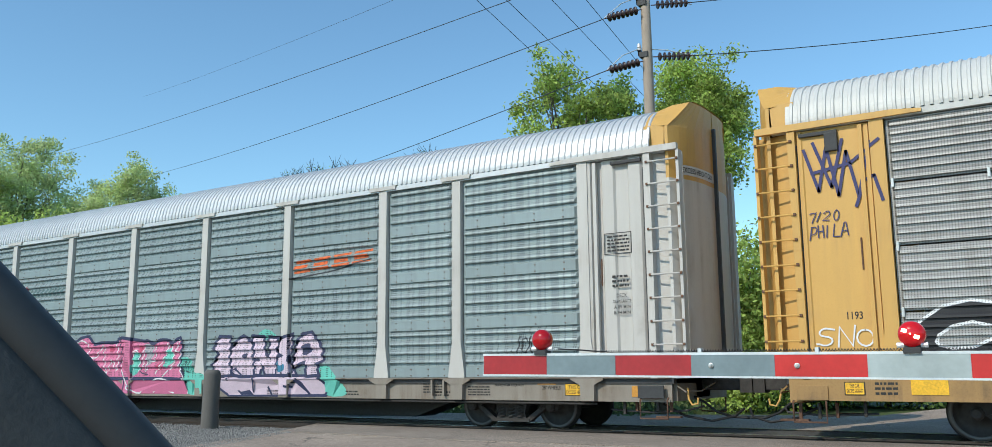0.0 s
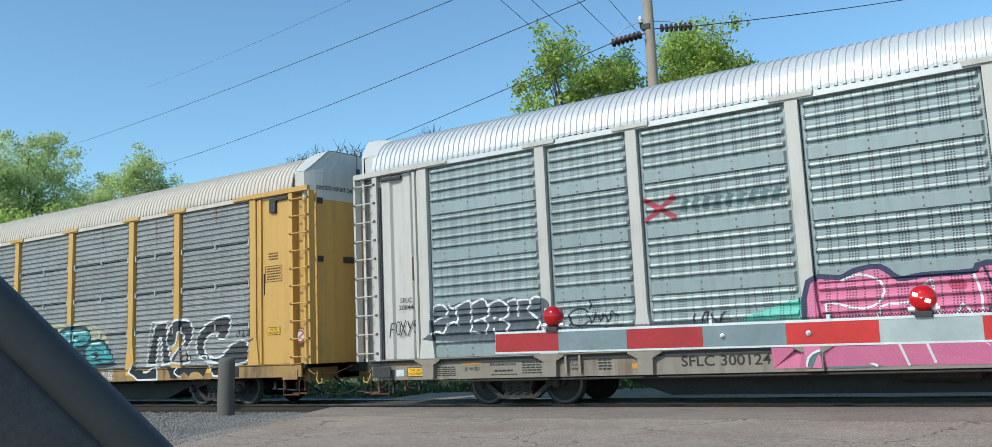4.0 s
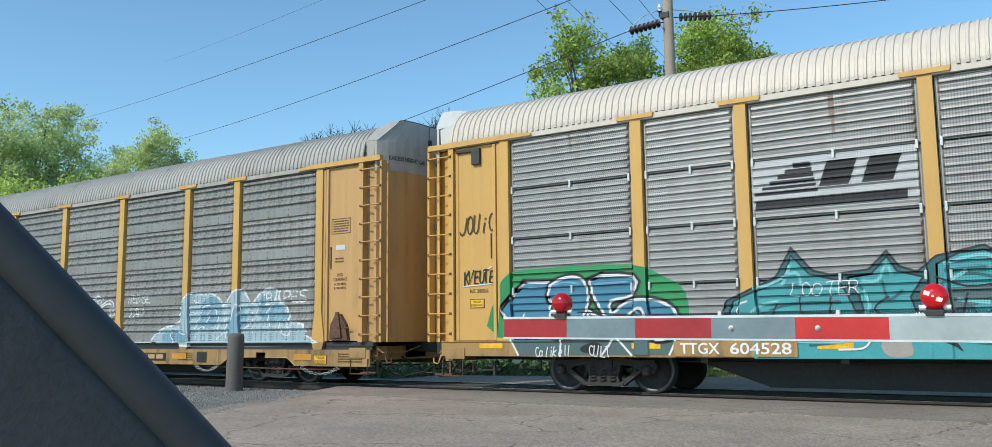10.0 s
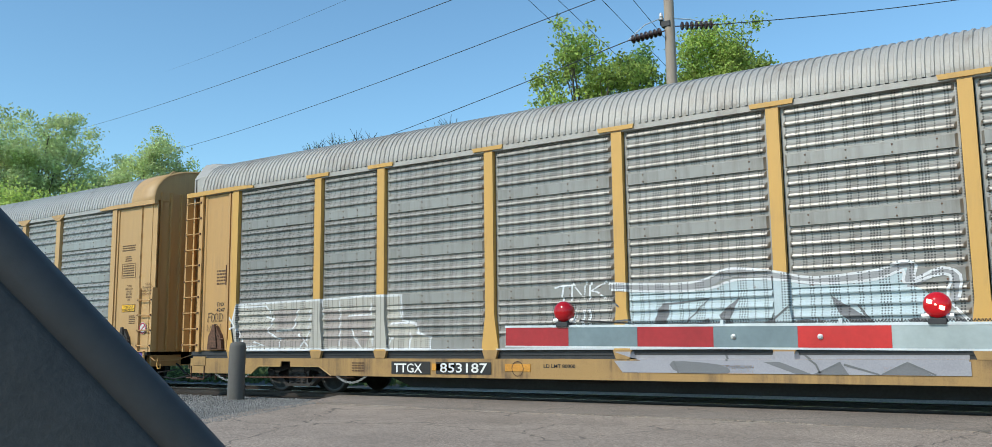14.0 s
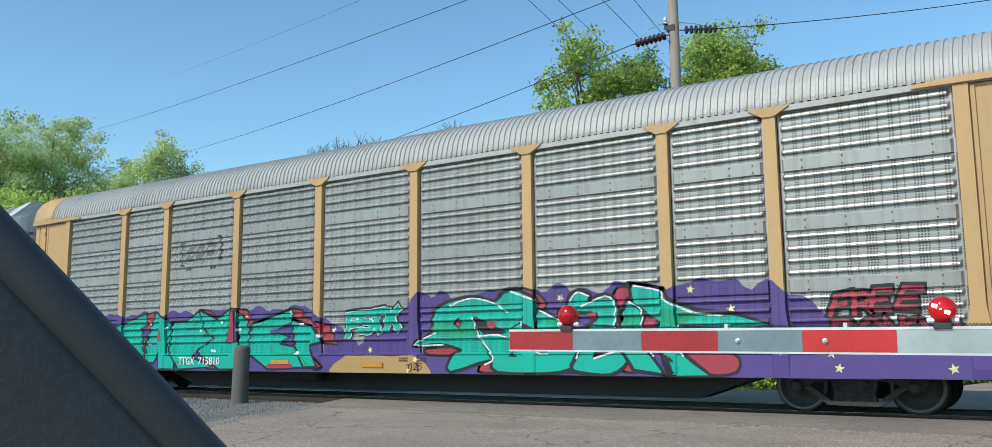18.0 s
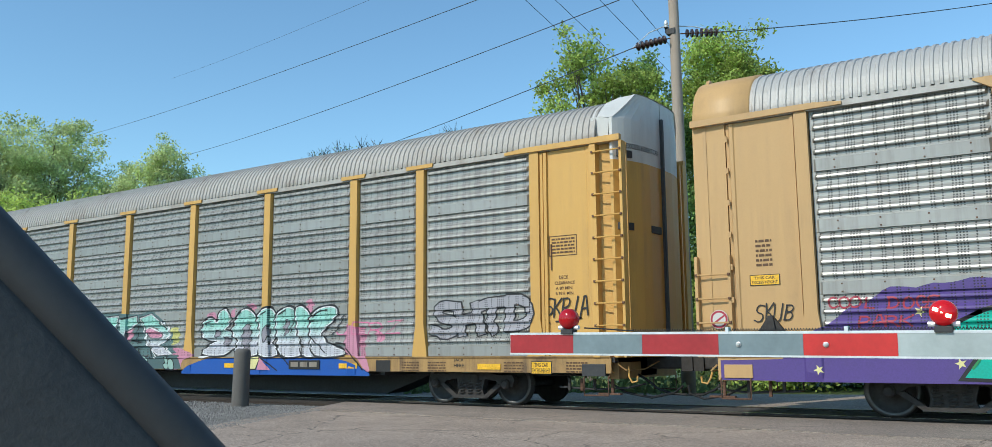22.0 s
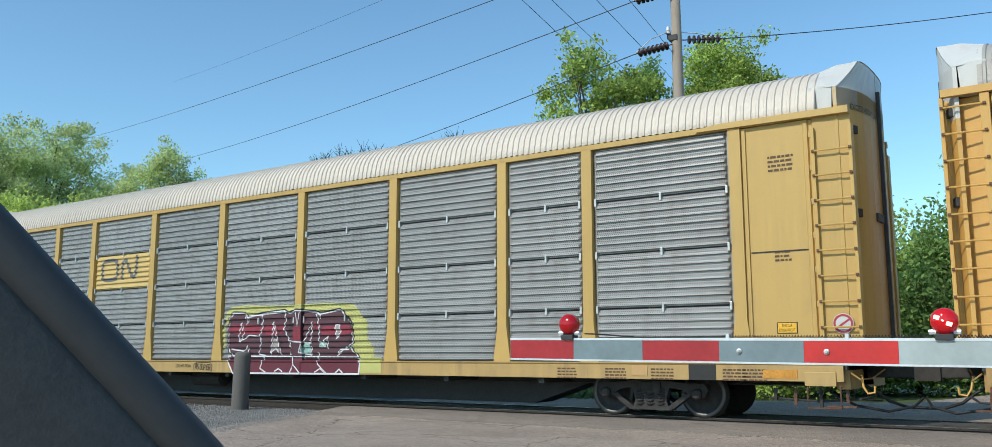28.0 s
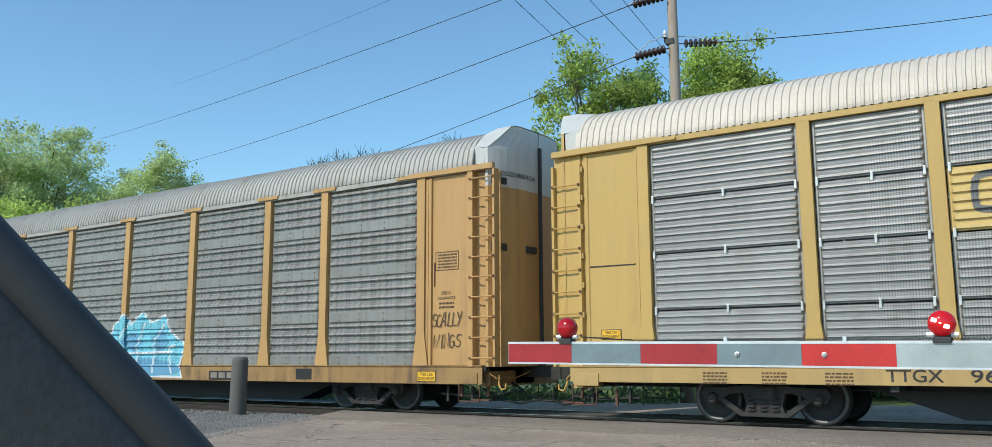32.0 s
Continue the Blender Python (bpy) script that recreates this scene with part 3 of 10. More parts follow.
def door_side_mesh(kind):
    bm = bmesh.new()
    if kind == "fold":
        pts = [(-0.60, 0.02), (-0.52, 0.02), (-0.47, 0.13), (-0.34, 0.13), (-0.30, 0.07), (-0.08, 0.07), (-0.04, 0.11), (0.20, 0.11), (0.24, 0.05), (0.46, 0.05), (0.5, 0.09), (0.6, 0.09)]
        plate(bm, [(a, b) for a, b in pts] + [(0.6, 0.2), (-0.6, 0.2)], "z", 0.98, 4.92)
    else:
        plate(bm, [(-0.6, 0.06), (0.45, 0.06), (0.47, 0.04), (0.53, 0.04), (0.55, 0.08), (0.6, 0.08), (0.6, 0.2), (-0.6, 0.2)], "z", 0.98, 4.92)
        box(bm, -0.56, -0.5, 0.03, 0.08, 1.0, 4.9)
    return bm


def bulge(y):
    """How far the end doors bow out at y."""
    return 0.34 * (1 - min(1.0, abs(y) / 1.5) ** 3)


def end_leaf(z0, z1, bow=1.0):
    """Half an end door between two heights, bowed outwards, in y from -1.5 to 0."""
    bm = bmesh.new()
    zs = [z0, z1] if z1 < 5.0 or z0 > 5.40 else [z0, 5.40, z1]
    rows = []
    for z in zs:
        half = 1.47 if z < 5.41 else 0.92
        rows.append([bm.verts.new((bow * bulge(half * f), -half * f, z)) for f in (1.0, 0.93, 0.84, 0.72, 0.56, 0.36, 0.02)])
    back = [[bm.verts.new((v.co.x - 0.06, v.co.y, v.co.z)) for v in row] for row in rows]
    last = len(rows[0]) - 1
    for a, b, c, d in zip(rows, rows[1:], back, back[1:]):
        for i in range(last):
            bm.faces.new((a[i], a[i + 1], b[i + 1], b[i]))
            bm.faces.new((c[i], d[i], d[i + 1], c[i + 1]))
        for i in (0, last):
            bm.faces.new((a[i], b[i], d[i], c[i]))
    for row, rear in ((rows[0], back[0]), (rows[-1], back[-1])):
        for i in range(last):
            bm.faces.new((row[i], rear[i], rear[i + 1], row[i + 1]))
    return bm


def low_sill(car, mat, q, s):
    """A deep side sill with sloped openings over the trucks, a dark channel above it and a pale lip under the screens."""
    top = [(13.55, 0.79), (-13.55, 0.79)]
    foot = [(-13.55, 0.42), (-11.27, 0.42), (-11.0, 0.60), (-10.25, 0.60), (-10.25, 0.72), (-9.93, 0.72), (-9.93, 0.60), (-8.98, 0.60), (-8.62, 0.41)]
    foot += [(-x, z) for x, z in foot[::-1]]
    part("lower_sill", plate(bmesh.new(), top + foot, "y", -HALF + 0.012, -HALF + 0.05), mat, car, "dirty yellow lower sill", q)
    for a, b in zip(POSTS, POSTS[1:]):
        part("sill_lip", shared(("lip", round(b - a, 2)), lambda: boxed(-(b - a) / 2 + 0.16, (b - a) / 2 - 0.16, -0.01, 0.05, 0.955, 0.985, 0.004), ZINC_BRIGHT), None, car, "pale steel lip", pose((a + b) / 2, -s * -HALF, 0, 0, 0, 0 if s < 0 else 180))
    for x in POSTS:
        part("post_foot", shared(("postfoot",), lambda: plate(bmesh.new(), [(-0.19, 0.955), (-0.13, 0.79), (0.13, 0.79), (0.19, 0.955)], "y", 0.0, 0.07), mat), None, car, m=pose(x, s * HALF, 0, 0, 0, 0 if s < 0 else 180))
    for e in (-1, 1):
        for a, b in (((9.0, 0.605), (9.9, 0.605)), ((10.25, 0.605), (11.0, 0.605)), ((11.0, 0.60), (11.27, 0.42)), ((8.98, 0.60), (8.62, 0.41))):
            part("opening_edge", tube(bmesh.new(), [(e * a[0], -HALF + 0.005, a[1]), (e * b[0], -HALF + 0.005, b[1])], 0.012, 5), TAN_CLEAN, car, m=q)
        part("brake_rod", tube(bmesh.new(), [(e * 8.0, -1.42, 0.37), (e * 9.3, -1.44, 0.36), (e * 11.2, -1.44, 0.34), (e * 12.6, -1.40, 0.36)], 0.016, 6), RUST, car, "rusty brake rod", q)
        for a, b in (((7.6, 0.42), (8.5, 0.42)), ((11.4, 0.40), (12.6, 0.40))):
            for k in range(16):
                f = (k + 0.5) / 16
                x, z = a[0] + (b[0] - a[0]) * f, a[1] - 0.62 * f * (1 - f)
                part("chain_link", shared("link", chain_link, BRACKET), None, car, m=q @ pose(e * x, -1.47, z, 90 * (k % 2), 30 * (f - 0.5) * 2.2, 0))


def chain_link():
    ring = [(0.045 * math.cos(a) * (1.25 if abs(math.cos(a)) > 0.5 else 1.0), 0.0, 0.022 * math.sin(a)) for a in np.linspace(0, 2 * math.pi, 9)]
    return tube(bmesh.new(), ring, 0.007, 4)


Spec = collections.namedtuple("Spec", "u kind label post panel roof sill door end_low end_high cap split fold")
SPECS = {
    "A": Spec(9.75, "Q", "yellow autorack rail car with grey louvred sides and white roof", YEL, SCREEN_Q, WHITE_CLEAN, TAN, YEL, YEL, YEL, "T", 4.3, False),
    "B": Spec(-19.35, "P", "white autorack rail car with bluish sides and pink graffiti", WHITE, SCREEN_PB, ZINC_BRIGHT, WHITE_SILL, WHITE, WHITE, YEL, "T", 4.45, True),
    "C": Spec(-48.5, "Q", "yellow autorack rail car with louvred sides and teal graffiti", YEL, SCREEN_Q, CREAM, SILL_YEL, YEL, YEL, WHITE_CLEAN, "T", 4.75, False),
    "D": Spec(-77.55, "P", "yellow autorack rail car with brownish perforated sides and white graffiti", YEL, SCREEN_PD, ZINC_DULL, SILL_YEL, YEL_OLD, YEL_OLD, ZINC_DULL, "T", 4.75, False),
    "E": Spec(-106.65, "P", "pale yellow autorack rail car with turquoise and purple graffiti", YEL_PALE, SCREEN_P, ZINC, YEL_PALE, YEL_PALE, YEL_PALE, YEL_PALE, "Y", 4.75, False),
    "F": Spec(-135.75, "P", "yellow autorack rail car with silver sides and mint graffiti", YEL, SCREEN_P, ZINC_DULL, SILL_YEL, YEL, YEL, WHITE_CLEAN, "T", 4.6, False),
    "G": Spec(-164.8, "Q", "mustard autorack rail car with cream roof and maroon graffiti", YEL_MUS, SCREEN_Q, CREAM, TAN_CLEAN, YEL_MUS, YEL_MUS, WHITE_CLEAN, "none", 5.1, False),
    "H": Spec(-193.9, "P", "faded yellow autorack rail car with dull sides and blue graffiti", YEL_OLD, SCREEN_PD, ZINC_DULL, TAN, YEL_OLD, YEL_OLD, WHITE_CLEAN, "T", 4.6, False),
}


def rail_car(key):
    sp = SPECS[key]
    car = thing("autorack_car", sp.label, "rail car", "cars of the train", pose(sp.u, TRACK_Y, 0))
    CARS.append((car, sp.u))
    foot = {"B": 0.545, "C": 0.67, "E": 0.57, "F": 0.665, "G": 0.68}.get(key, 0.60)   # underside of the side sill
    # underframe
    part("center_sill", plate(bmesh.new(), [(-13.6, 0.6), (-11.3, 0.6), (-11.2, 0.7), (-8.9, 0.7), (-7.2, 0.13), (7.2, 0.13), (8.9, 0.7), (11.2, 0.7), (11.3, 0.6), (13.6, 0.6), (13.6, 0.92), (-13.6, 0.92)], "y", -0.36, 0.36), BLACK_STEEL, car, "black steel centre sill")
    part("deck", boxed(-13.6, 13.6, -1.45, 1.45, 0.86, 0.95), BLACK_STEEL, car, "dark steel deck")
    for k in range(8):
        part("crossbearer", shared("bearer", lambda: boxed(-0.06, 0.06, -1.4, 1.4, 0.58, 0.86), BLACK_STEEL), None, car, m=pose(-8.0 + 16.0 * k / 7, 0, 0))
    part("brake_reservoir", tube(bmesh.new(), [(-3.2, -0.75, 0.52), (-3.15, -0.75, 0.52), (-2.05, -0.75, 0.52), (-2.0, -0.75, 0.52)], [0.12, 0.2, 0.2, 0.12], 14), TRUCK_STEEL, car, "cylindrical brake reservoir")
    part("brake_pipe", tube(bmesh.new(), [(-13.5, -0.5, 0.6), (-6, -0.55, 0.56), (0, -0.55, 0.6), (6, -0.55, 0.56), (13.5, -0.5, 0.6)], 0.018, 6), BLACK_STEEL, car)
    inset = 0.08 if key == "B" else 0.0
    if key == "B":
        part("sill_pipe", tube(bmesh.new(), [(-12.1, -HALF + 0.15, 0.505), (-4.0, -HALF + 0.15, 0.50), (4.0, -HALF + 0.15, 0.505), (12.1, -HALF + 0.15, 0.50)], 0.022, 8), TRUCK_STEEL, car, "dark pipe slung under the sill")
        for x in (-8.77, -8.48, 8.48, 8.77):
            part("jacking_lug", shared("jacklug", lambda: plate(bmesh.new(), [(-0.022, 0.62), (0.022, 0.62), (0.022, 0.94), (-0.022, 0.94)], "y", 0.02, 0.11), WHITE_SILL), None, car, "upright lug beside the jacking point", pose(x, -HALF, 0))
    for s in (-1, 1):
        q = pose(0, 0, 0, 0, 0, 0 if s < 0 else 180)
        if key == "D":
            low_sill(car, sp.sill, q, s)
        part("side_sill", shared(("sill", foot, key), lambda: boxed(-13.55, 13.55, -HALF + 0.09, -HALF + 0.2, 0.78, 0.955) if key == "D" else plate(bmesh.new(), [(-HALF + 0.02 + inset, foot), (-HALF + 0.02 + inset, 0.93), (-HALF - 0.005, 0.955), (-HALF - 0.005, 0.975), (-HALF + 0.16, 0.975),
             (-HALF + 0.16, 0.95), (-HALF + 0.06 + inset, 0.94), (-HALF + 0.06 + inset, foot + 0.03), (-HALF + 0.16, foot + 0.02), (-HALF + 0.16, foot)], "x", -13.55, 13.55), sp.sill if key != "D" else BLACK_STEEL), None, car, "painted side sill", q)
        part("top_rail", shared(("toprail",), lambda: boxed(-13.6, 13.6, -HALF + 0.0, -HALF + 0.13, 4.93, 5.03), sp.roof if sp.cap != "none" else sp.post), None, car, m=q)
        for x in POSTS:
            part("side_post", shared(("post", sp.cap), lambda: post_mesh(sp.cap), sp.post), None, car, m=pose(x, s * HALF, 0, 0, 0, 0 if s < 0 else 180))
            if key == "B":
                part("post_foot", shared("gusset", post_foot_mesh, WHITE_SILL), None, car, "grimy flared post foot", pose(x, s * HALF, 0, 0, 0, 0 if s < 0 else 180))
            if sp.cap != "none" and abs(x) < 11.9:
                part("post_cap", shared(("cap", sp.cap), lambda: cap_mesh(sp.cap), sp.post), None, car, m=pose(x, s * HALF, 0, 0, 0, 0 if s < 0 else 180))
        for a, b in zip(POSTS, POSTS[1:]):
            w = b - a - POST_W - 0.03
            for z0, z1 in zip(ROWS, ROWS[1:]):
                gap = GAP[sp.kind]
                h = z1 - z0 - gap
                mat = sp.panel
                if key == "G" and s < 0 and abs(a + 7.175) < 0.01 and abs(z0 - 2.93) < 0.01:
                    mat = SCREEN_QY
                part("side_panel", shared(("panel", sp.kind, round(w, 3), round(h, 3)), lambda: panel_mesh(sp.kind, w, h), mat), None, car,
                     m=pose((a + b) / 2, s * HALF, z0 + gap / 2, 0, 0, 0 if s < 0 else 180))
            if sp.kind == "Q" and s < 0:
                for z in ROWS[1:4]:
                    for x in (a + 0.17, (a + b) / 2 + 0.04, b - 0.17):
                        part("bracket", shared("bracket", lambda: boxed(-0.021, 0.021, 0.0, 0.10, -0.085, 0.06, 0.006), BRACKET), None, car, m=pose(x, -HALF + 0.02, z))
    # roof in six sheets
    n, length = 6, 26.7 / 6
    for k in range(n):
        part("roof_sheet", shared("roof", lambda: roof_mesh(length), sp.roof), None, car, m=pose(-13.35 + k * length, 0, 0.004 * (k % 2)))
    # ends
    for e in (-1, 1):
        turn = 0 if e > 0 else 180
        high = WHITE_CLEAN if key == "B" and e < 0 else sp.end_high
        for q in (1, -1):
            flip = Matrix.Diagonal((1, q, 1, 1))
            for lo, hi, mat, nm in ((0.95, sp.split, sp.end_low, "end_door"), (sp.split, 5.93, high, "end_hood")):
                part(nm, shared((nm, q, sp.split, key == "E"), lambda: leaf(lo, hi, flip, 0.35 if key == "E" else 1.0), mat), None, car, m=pose(e * 13.66, 0, 0, 0, 0, turn))
        if key == "E":
            part("end_gable", shared("gable", lambda: plate(bmesh.new(), [(1.0 * y, z + 0.03) for y, z in ROOF], "x", -0.02, 0.10), high), None, car, "curved gable above the end doors", pose(e * 13.66, 0, 0, 0, 0, turn))
        else:
            part("hood_plate", shared("hood", hood_mesh, high), None, car, "folded hood plate", pose(e * 13.66, 0, 0, 0, 0, turn))
        part("door_track", shared("track", lambda: box(boxed(0.33, 0.40, -0.035, 0.035, 0.95, 5.6), 0.30, 0.41, -0.06, 0.06, 0.9, 1.0), BLACK_STEEL), None, car, "black vertical locking bar", pose(e * 13.66, 0, 0, 0, 0, turn))
        for q in (-1, 1):
            y = q * HALF
            flip = 0 if q < 0 else 180
            side = e if q < 0 else -e
            part("end_panel", shared(("endpanel", sp.fold, side), lambda: mirrored(door_side_mesh("fold" if sp.fold else "flat"), side), sp.door), None, car, m=pose(e * 12.66, y, 0, 0, 0, flip))
            part("end_beam", shared(("beam", side), lambda: plate(bmesh.new(), [(-1.35 * side, 4.95), (1.2 * side, 4.93), (1.2 * side, 5.045), (-0.9 * side, 5.045), (-1.35 * side, 5.0)], "y", -0.045, 0.05), sp.post), None, car,
                 "long header beam", pose(e * 12.66, y, 0, 0, 0, flip))
            part("corner_plate", shared(("corner", key in "EG", side), lambda: corner_mesh(key in "EG", side), sp.door), None, car, m=pose(e * 13.57, y, 0, 0, 0, flip))
            ladder(car, e * 13.57, sp.door, q < 0, {"E": (0, 1, 2, 3), "G": tuple(range(9))}.get(key, tuple(range(10))))
            part("stirrup", shared("stirrup", lambda: tube(bmesh.new(), [(-0.25, 0.05, 0.62), (-0.25, 0.0, 0.58), (-0.25, 0.0, 0.27), (0.25, 0.0, 0.27), (0.25, 0.0, 0.58), (0.25, 0.05, 0.62)], 0.016, 6), RUST), None, car,
                 "bent steel step", pose(e * 13.25, y, 0, 0, 0, flip))
        part("end_sill", boxed(e * 13.5 - 0.1, e * 13.5 + 0.1, -1.3, 1.3, 0.56, 0.95), sp.sill, car)
        draft = part("coupler", boxed(e * 13.6, e * 14.35, -0.11, 0.11, 0.72, 0.94, 0.03), TRUCK_STEEL, car, "dark cast steel coupler")
        part("knuckle", plate(bmesh.new(), [(e * 14.33, -0.15), (e * 14.54, -0.12), (e * 14.54, 0.02), (e * 14.44, 0.16), (e * 14.33, 0.15)], "z", 0.68, 0.98), TRUCK_STEEL, draft)
        part("air_hose", tube(bmesh.new(), [(e * 13.6, -0.5, 0.62), (e * 13.8, -0.52, 0.52), (e * 14.0, -0.5, 0.36), (e * 14.25, -0.42, 0.27), (e * 14.54, -0.36, 0.26)], 0.024, 8), RUBBER, car, "black rubber air hose")
        part("cut_lever", tube(bmesh.new(), [(e * 13.62, -1.35, 0.82), (e * 13.75, -1.3, 0.72), (e * 13.78, -0.6, 0.72), (e * 13.9, -0.2, 0.86)], 0.014, 6), sp.sill, car)
        truck(car, e * 10.1, 0.42)
    return car


def corner_mesh(flush, side):
    """The corner plate behind a ladder; it falls back towards the car's end."""
    a, b = (0.05, 0.07) if flush else (0.13, 0.24)
    return plate(bmesh.new(), [(-0.3 * side, a), (0.29 * side, b), (0.29 * side, b + 0.03), (-0.3 * side, a + 0.03)], "z", 0.95, 4.93)


def hood_mesh():
    """The folded sheet between the roof's end and the end doors."""
    bm = bmesh.new()
    rows = []
    high = [(y, z) for y, z in ROOF if z > 5.43]
    rows.append([bm.verts.new((-0.42, y, z + 0.012)) for y, z in high])
    lift = [(y * 1.035, 5.945 - max(0.0, abs(y) * 1.035 - 0.92) * 0.98) for y, z in high]
    for out in (0.0, 1.0):
        rows.append([bm.verts.new((-0.06 + out * (bulge(y) + 0.07), y, z)) for y, z in lift])
    for a, b in zip(rows, rows[1:]):
        for i in range(len(a) - 1):
            bm.faces.new((a[i], a[i + 1], b[i + 1], b[i]))
    for s in (-1, 1):
        plate(bm, [(-0.44, 5.035), (-0.07, 5.035), (-0.05, 5.40), (-0.2, 5.45), (-0.44, 5.45)], "y", s * 1.43, s * 1.45)
    return bm


def leaf(lo, hi, flip, bow):
    bm = end_leaf(lo, hi, bow)
    bm.transform(flip)
    return bm


def mirrored(bm, side):
    if side < 0:
        bm.transform(Matrix.Diagonal((-1, 1, 1, 1)))
    return bm


def roof_cap_mesh(side):
    """A smooth roof end over the last stretch of the ribs."""
    bm = bmesh.new()
    rows = []
    for x in (-0.90, -0.88, 0.10, 0.12):
        low = 0.0 if x in (-0.90, 0.12) else 0.045
        col = []
        for y, z in ROOF:
            d = Vector((0, y, z - 4.6)).normalized() * low
            col.append(bm.verts.new((side * x, y + d.y, z + d.z)))
        rows.append(col)
    for a, b in zip(rows, rows[1:]):
        for i in range(len(a) - 1):
            bm.faces.new((a[i], a[i + 1], b[i + 1], b[i]))
    return bm


def winch_mesh():
    """A small tapered winch housing with its handle."""
    bm = plate(bmesh.new(), [(-0.26, 1.0), (0.30, 1.0), (0.24, 1.34), (0.06, 1.58), (-0.06, 1.58), (-0.22, 1.34)], "y", -0.05, 0.05)
    plate(bm, [(-0.12, 1.05), (0.14, 1.05), (0.05, 1.62), (-0.03, 1.62)], "y", -0.09, -0.04)
    tube(bm, [(0.08, -0.06, 1.40), (0.22, -0.08, 1.28), (0.36, -0.06, 1.26)], 0.016, 6)
    return bm


def end_fittings(key, car):
    """What hangs on and under the two ends of a car, on the near side."""
    sp = SPECS[key]
    rng = random.Random(ord(key))
    for e in (-1, 1):
        if key == "E":
            part("roof_cap", shared(("roofcap", e), lambda: roof_cap_mesh(e), sp.post, True), None, car, "smooth pale yellow roof end", pose(e * 13.7, 0, 0))
        if key == "E":
            for y in (-1.28, -0.98, -0.66, -0.34, -0.1, 0.1, 0.4, 0.8):
                part("door_fold", shared("fold", lambda: boxed(-0.03, 0.075, -0.035, 0.035, 0.97, 5.3, 0.012), YEL_OLD), None, car, "raised folding edge of an end door", pose(e * (13.67 + 0.35 * bulge(y)), y, 0, 0, 0, 0 if e > 0 else 180))
        if key in "DE":
            part("door_winch", shared("winch", winch_mesh, RUST if key == "D" else TRUCK_STEEL), None, car, "greasy door winch", pose(e * 12.62, -HALF + 0.02, 0))
        if key in "ABCDFH":
            part("door_edge", boxed(-0.035, 0.035, 0.0, 0.07, 0.98, 4.9, 0.008), sp.door, car, m=pose(e * 12.22, -HALF + 0.01, 0))
            # solid black strip that draws in the seam's shadow line
            part("door_slot", boxed(-0.02, 0.02, -0.004, 0.03, 0.99, 4.7), BLACK_STEEL, car, "black strip for the seam's shadow line beside the ladder", pose(e * 13.19, -HALF + 0.05, 0))
            part("hinge_bar", boxed(-0.012, 0.012, -0.012, 0.01, 2.6, 3.1, 0.004), RUST, car, m=pose(e * 12.32, -HALF + 0.05, 0))
        if key in "AC":
            part("lock_box", boxed(-0.10, 0.10, -0.05, 0.05, -0.15, 0.15, 0.012), BLACK_STEEL, car, "black lock box under the header", pose(e * 12.66, -HALF + 0.04, 4.68))
        if key in "ABC":
            part("upper_track", boxed(-0.30, 0.30, -0.03, 0.03, -0.03, 0.03, 0.008), BLACK_STEEL, car, "dark upper door track", pose(e * 12.86, -HALF + 0.03, 4.84))
        if key in "CFGH":
            for y, z in ((-1.25, 3.35), (-0.35, 3.35), (-1.25, 4.72)):
                part("door_bolt", boxed(-0.03, 0.03, -0.18, 0.18, -0.07, 0.07, 0.01), BLACK_STEEL, car, "black door bolt plate", pose(e * (13.665 + bulge(y)), y, z, 0, 0, e * (-22 if y < -1 else -4)))
        for k in range(7):
            z = 1.35 + 0.55 * k
            part("door_clip", boxed(-0.02, 0.02, -0.025, 0.02, -0.05, 0.05, 0.005), BRACKET if key in "AB" else sp.post, car, m=pose(e * 13.235, -HALF + 0.02, z))
        # under the end: hanging brackets, hoses, a pipe and a hooked release lever
        for k in range(4):
            x = e * (12.5 + 0.33 * k + rng.uniform(-0.1, 0.1))
            part("hanger", boxed(-0.025, 0.025, -0.02, 0.02, -rng.uniform(0.16, 0.32), 0.0, 0.004), RUST if k % 2 else TRUCK_STEEL, car, m=pose(x, -1.25, 0.56))
        part("cross_pipe", tube(bmesh.new(), [(e * 12.3, -1.2, 0.40), (e * 13.1, -1.22, 0.36), (e * 13.7, -1.1, 0.40), (e * 13.85, -0.7, 0.46)], 0.02, 6), BLACK_STEEL, car)
        part("release_hook", tube(bmesh.new(), [(e * 13.75, -1.2, 0.78), (e * 13.78, -1.25, 0.60), (e * 13.84, -1.25, 0.50), (e * 13.94, -1.25, 0.52), (e * 13.95, -1.25, 0.62)], 0.018, 6), YEL if key != "D" else RUST, car, "hooked release lever")
        part("hose_loop", tube(bmesh.new(), [(e * 13.2, -0.95, 0.50), (e * 13.6, -0.98, 0.30), (e * 14.05, -0.9, 0.22), (e * 14.4, -0.7, 0.30), (e * 14.5, -0.5, 0.42)], 0.022, 7), RUBBER, car, "drooping black hose")
        part("end_step", boxed(-0.22, 0.22, -0.01, 0.1, -0.015, 0.015, 0.004), RUST, car, m=pose(e * 13.5, -HALF + 0.02, 0.30))
        part("data_box", boxed(-0.24, 0.24, -0.015, 0.02, -0.11, 0.11, 0.008), BLACK_STEEL if key in "BF" else sp.sill, car, m=pose(e * 13.2, -HALF + 0.01, 0.72))


TRAIN = {k: rail_car(k) for k in SPECS}
for name, car in TRAIN.items():
    end_fittings(name, car)

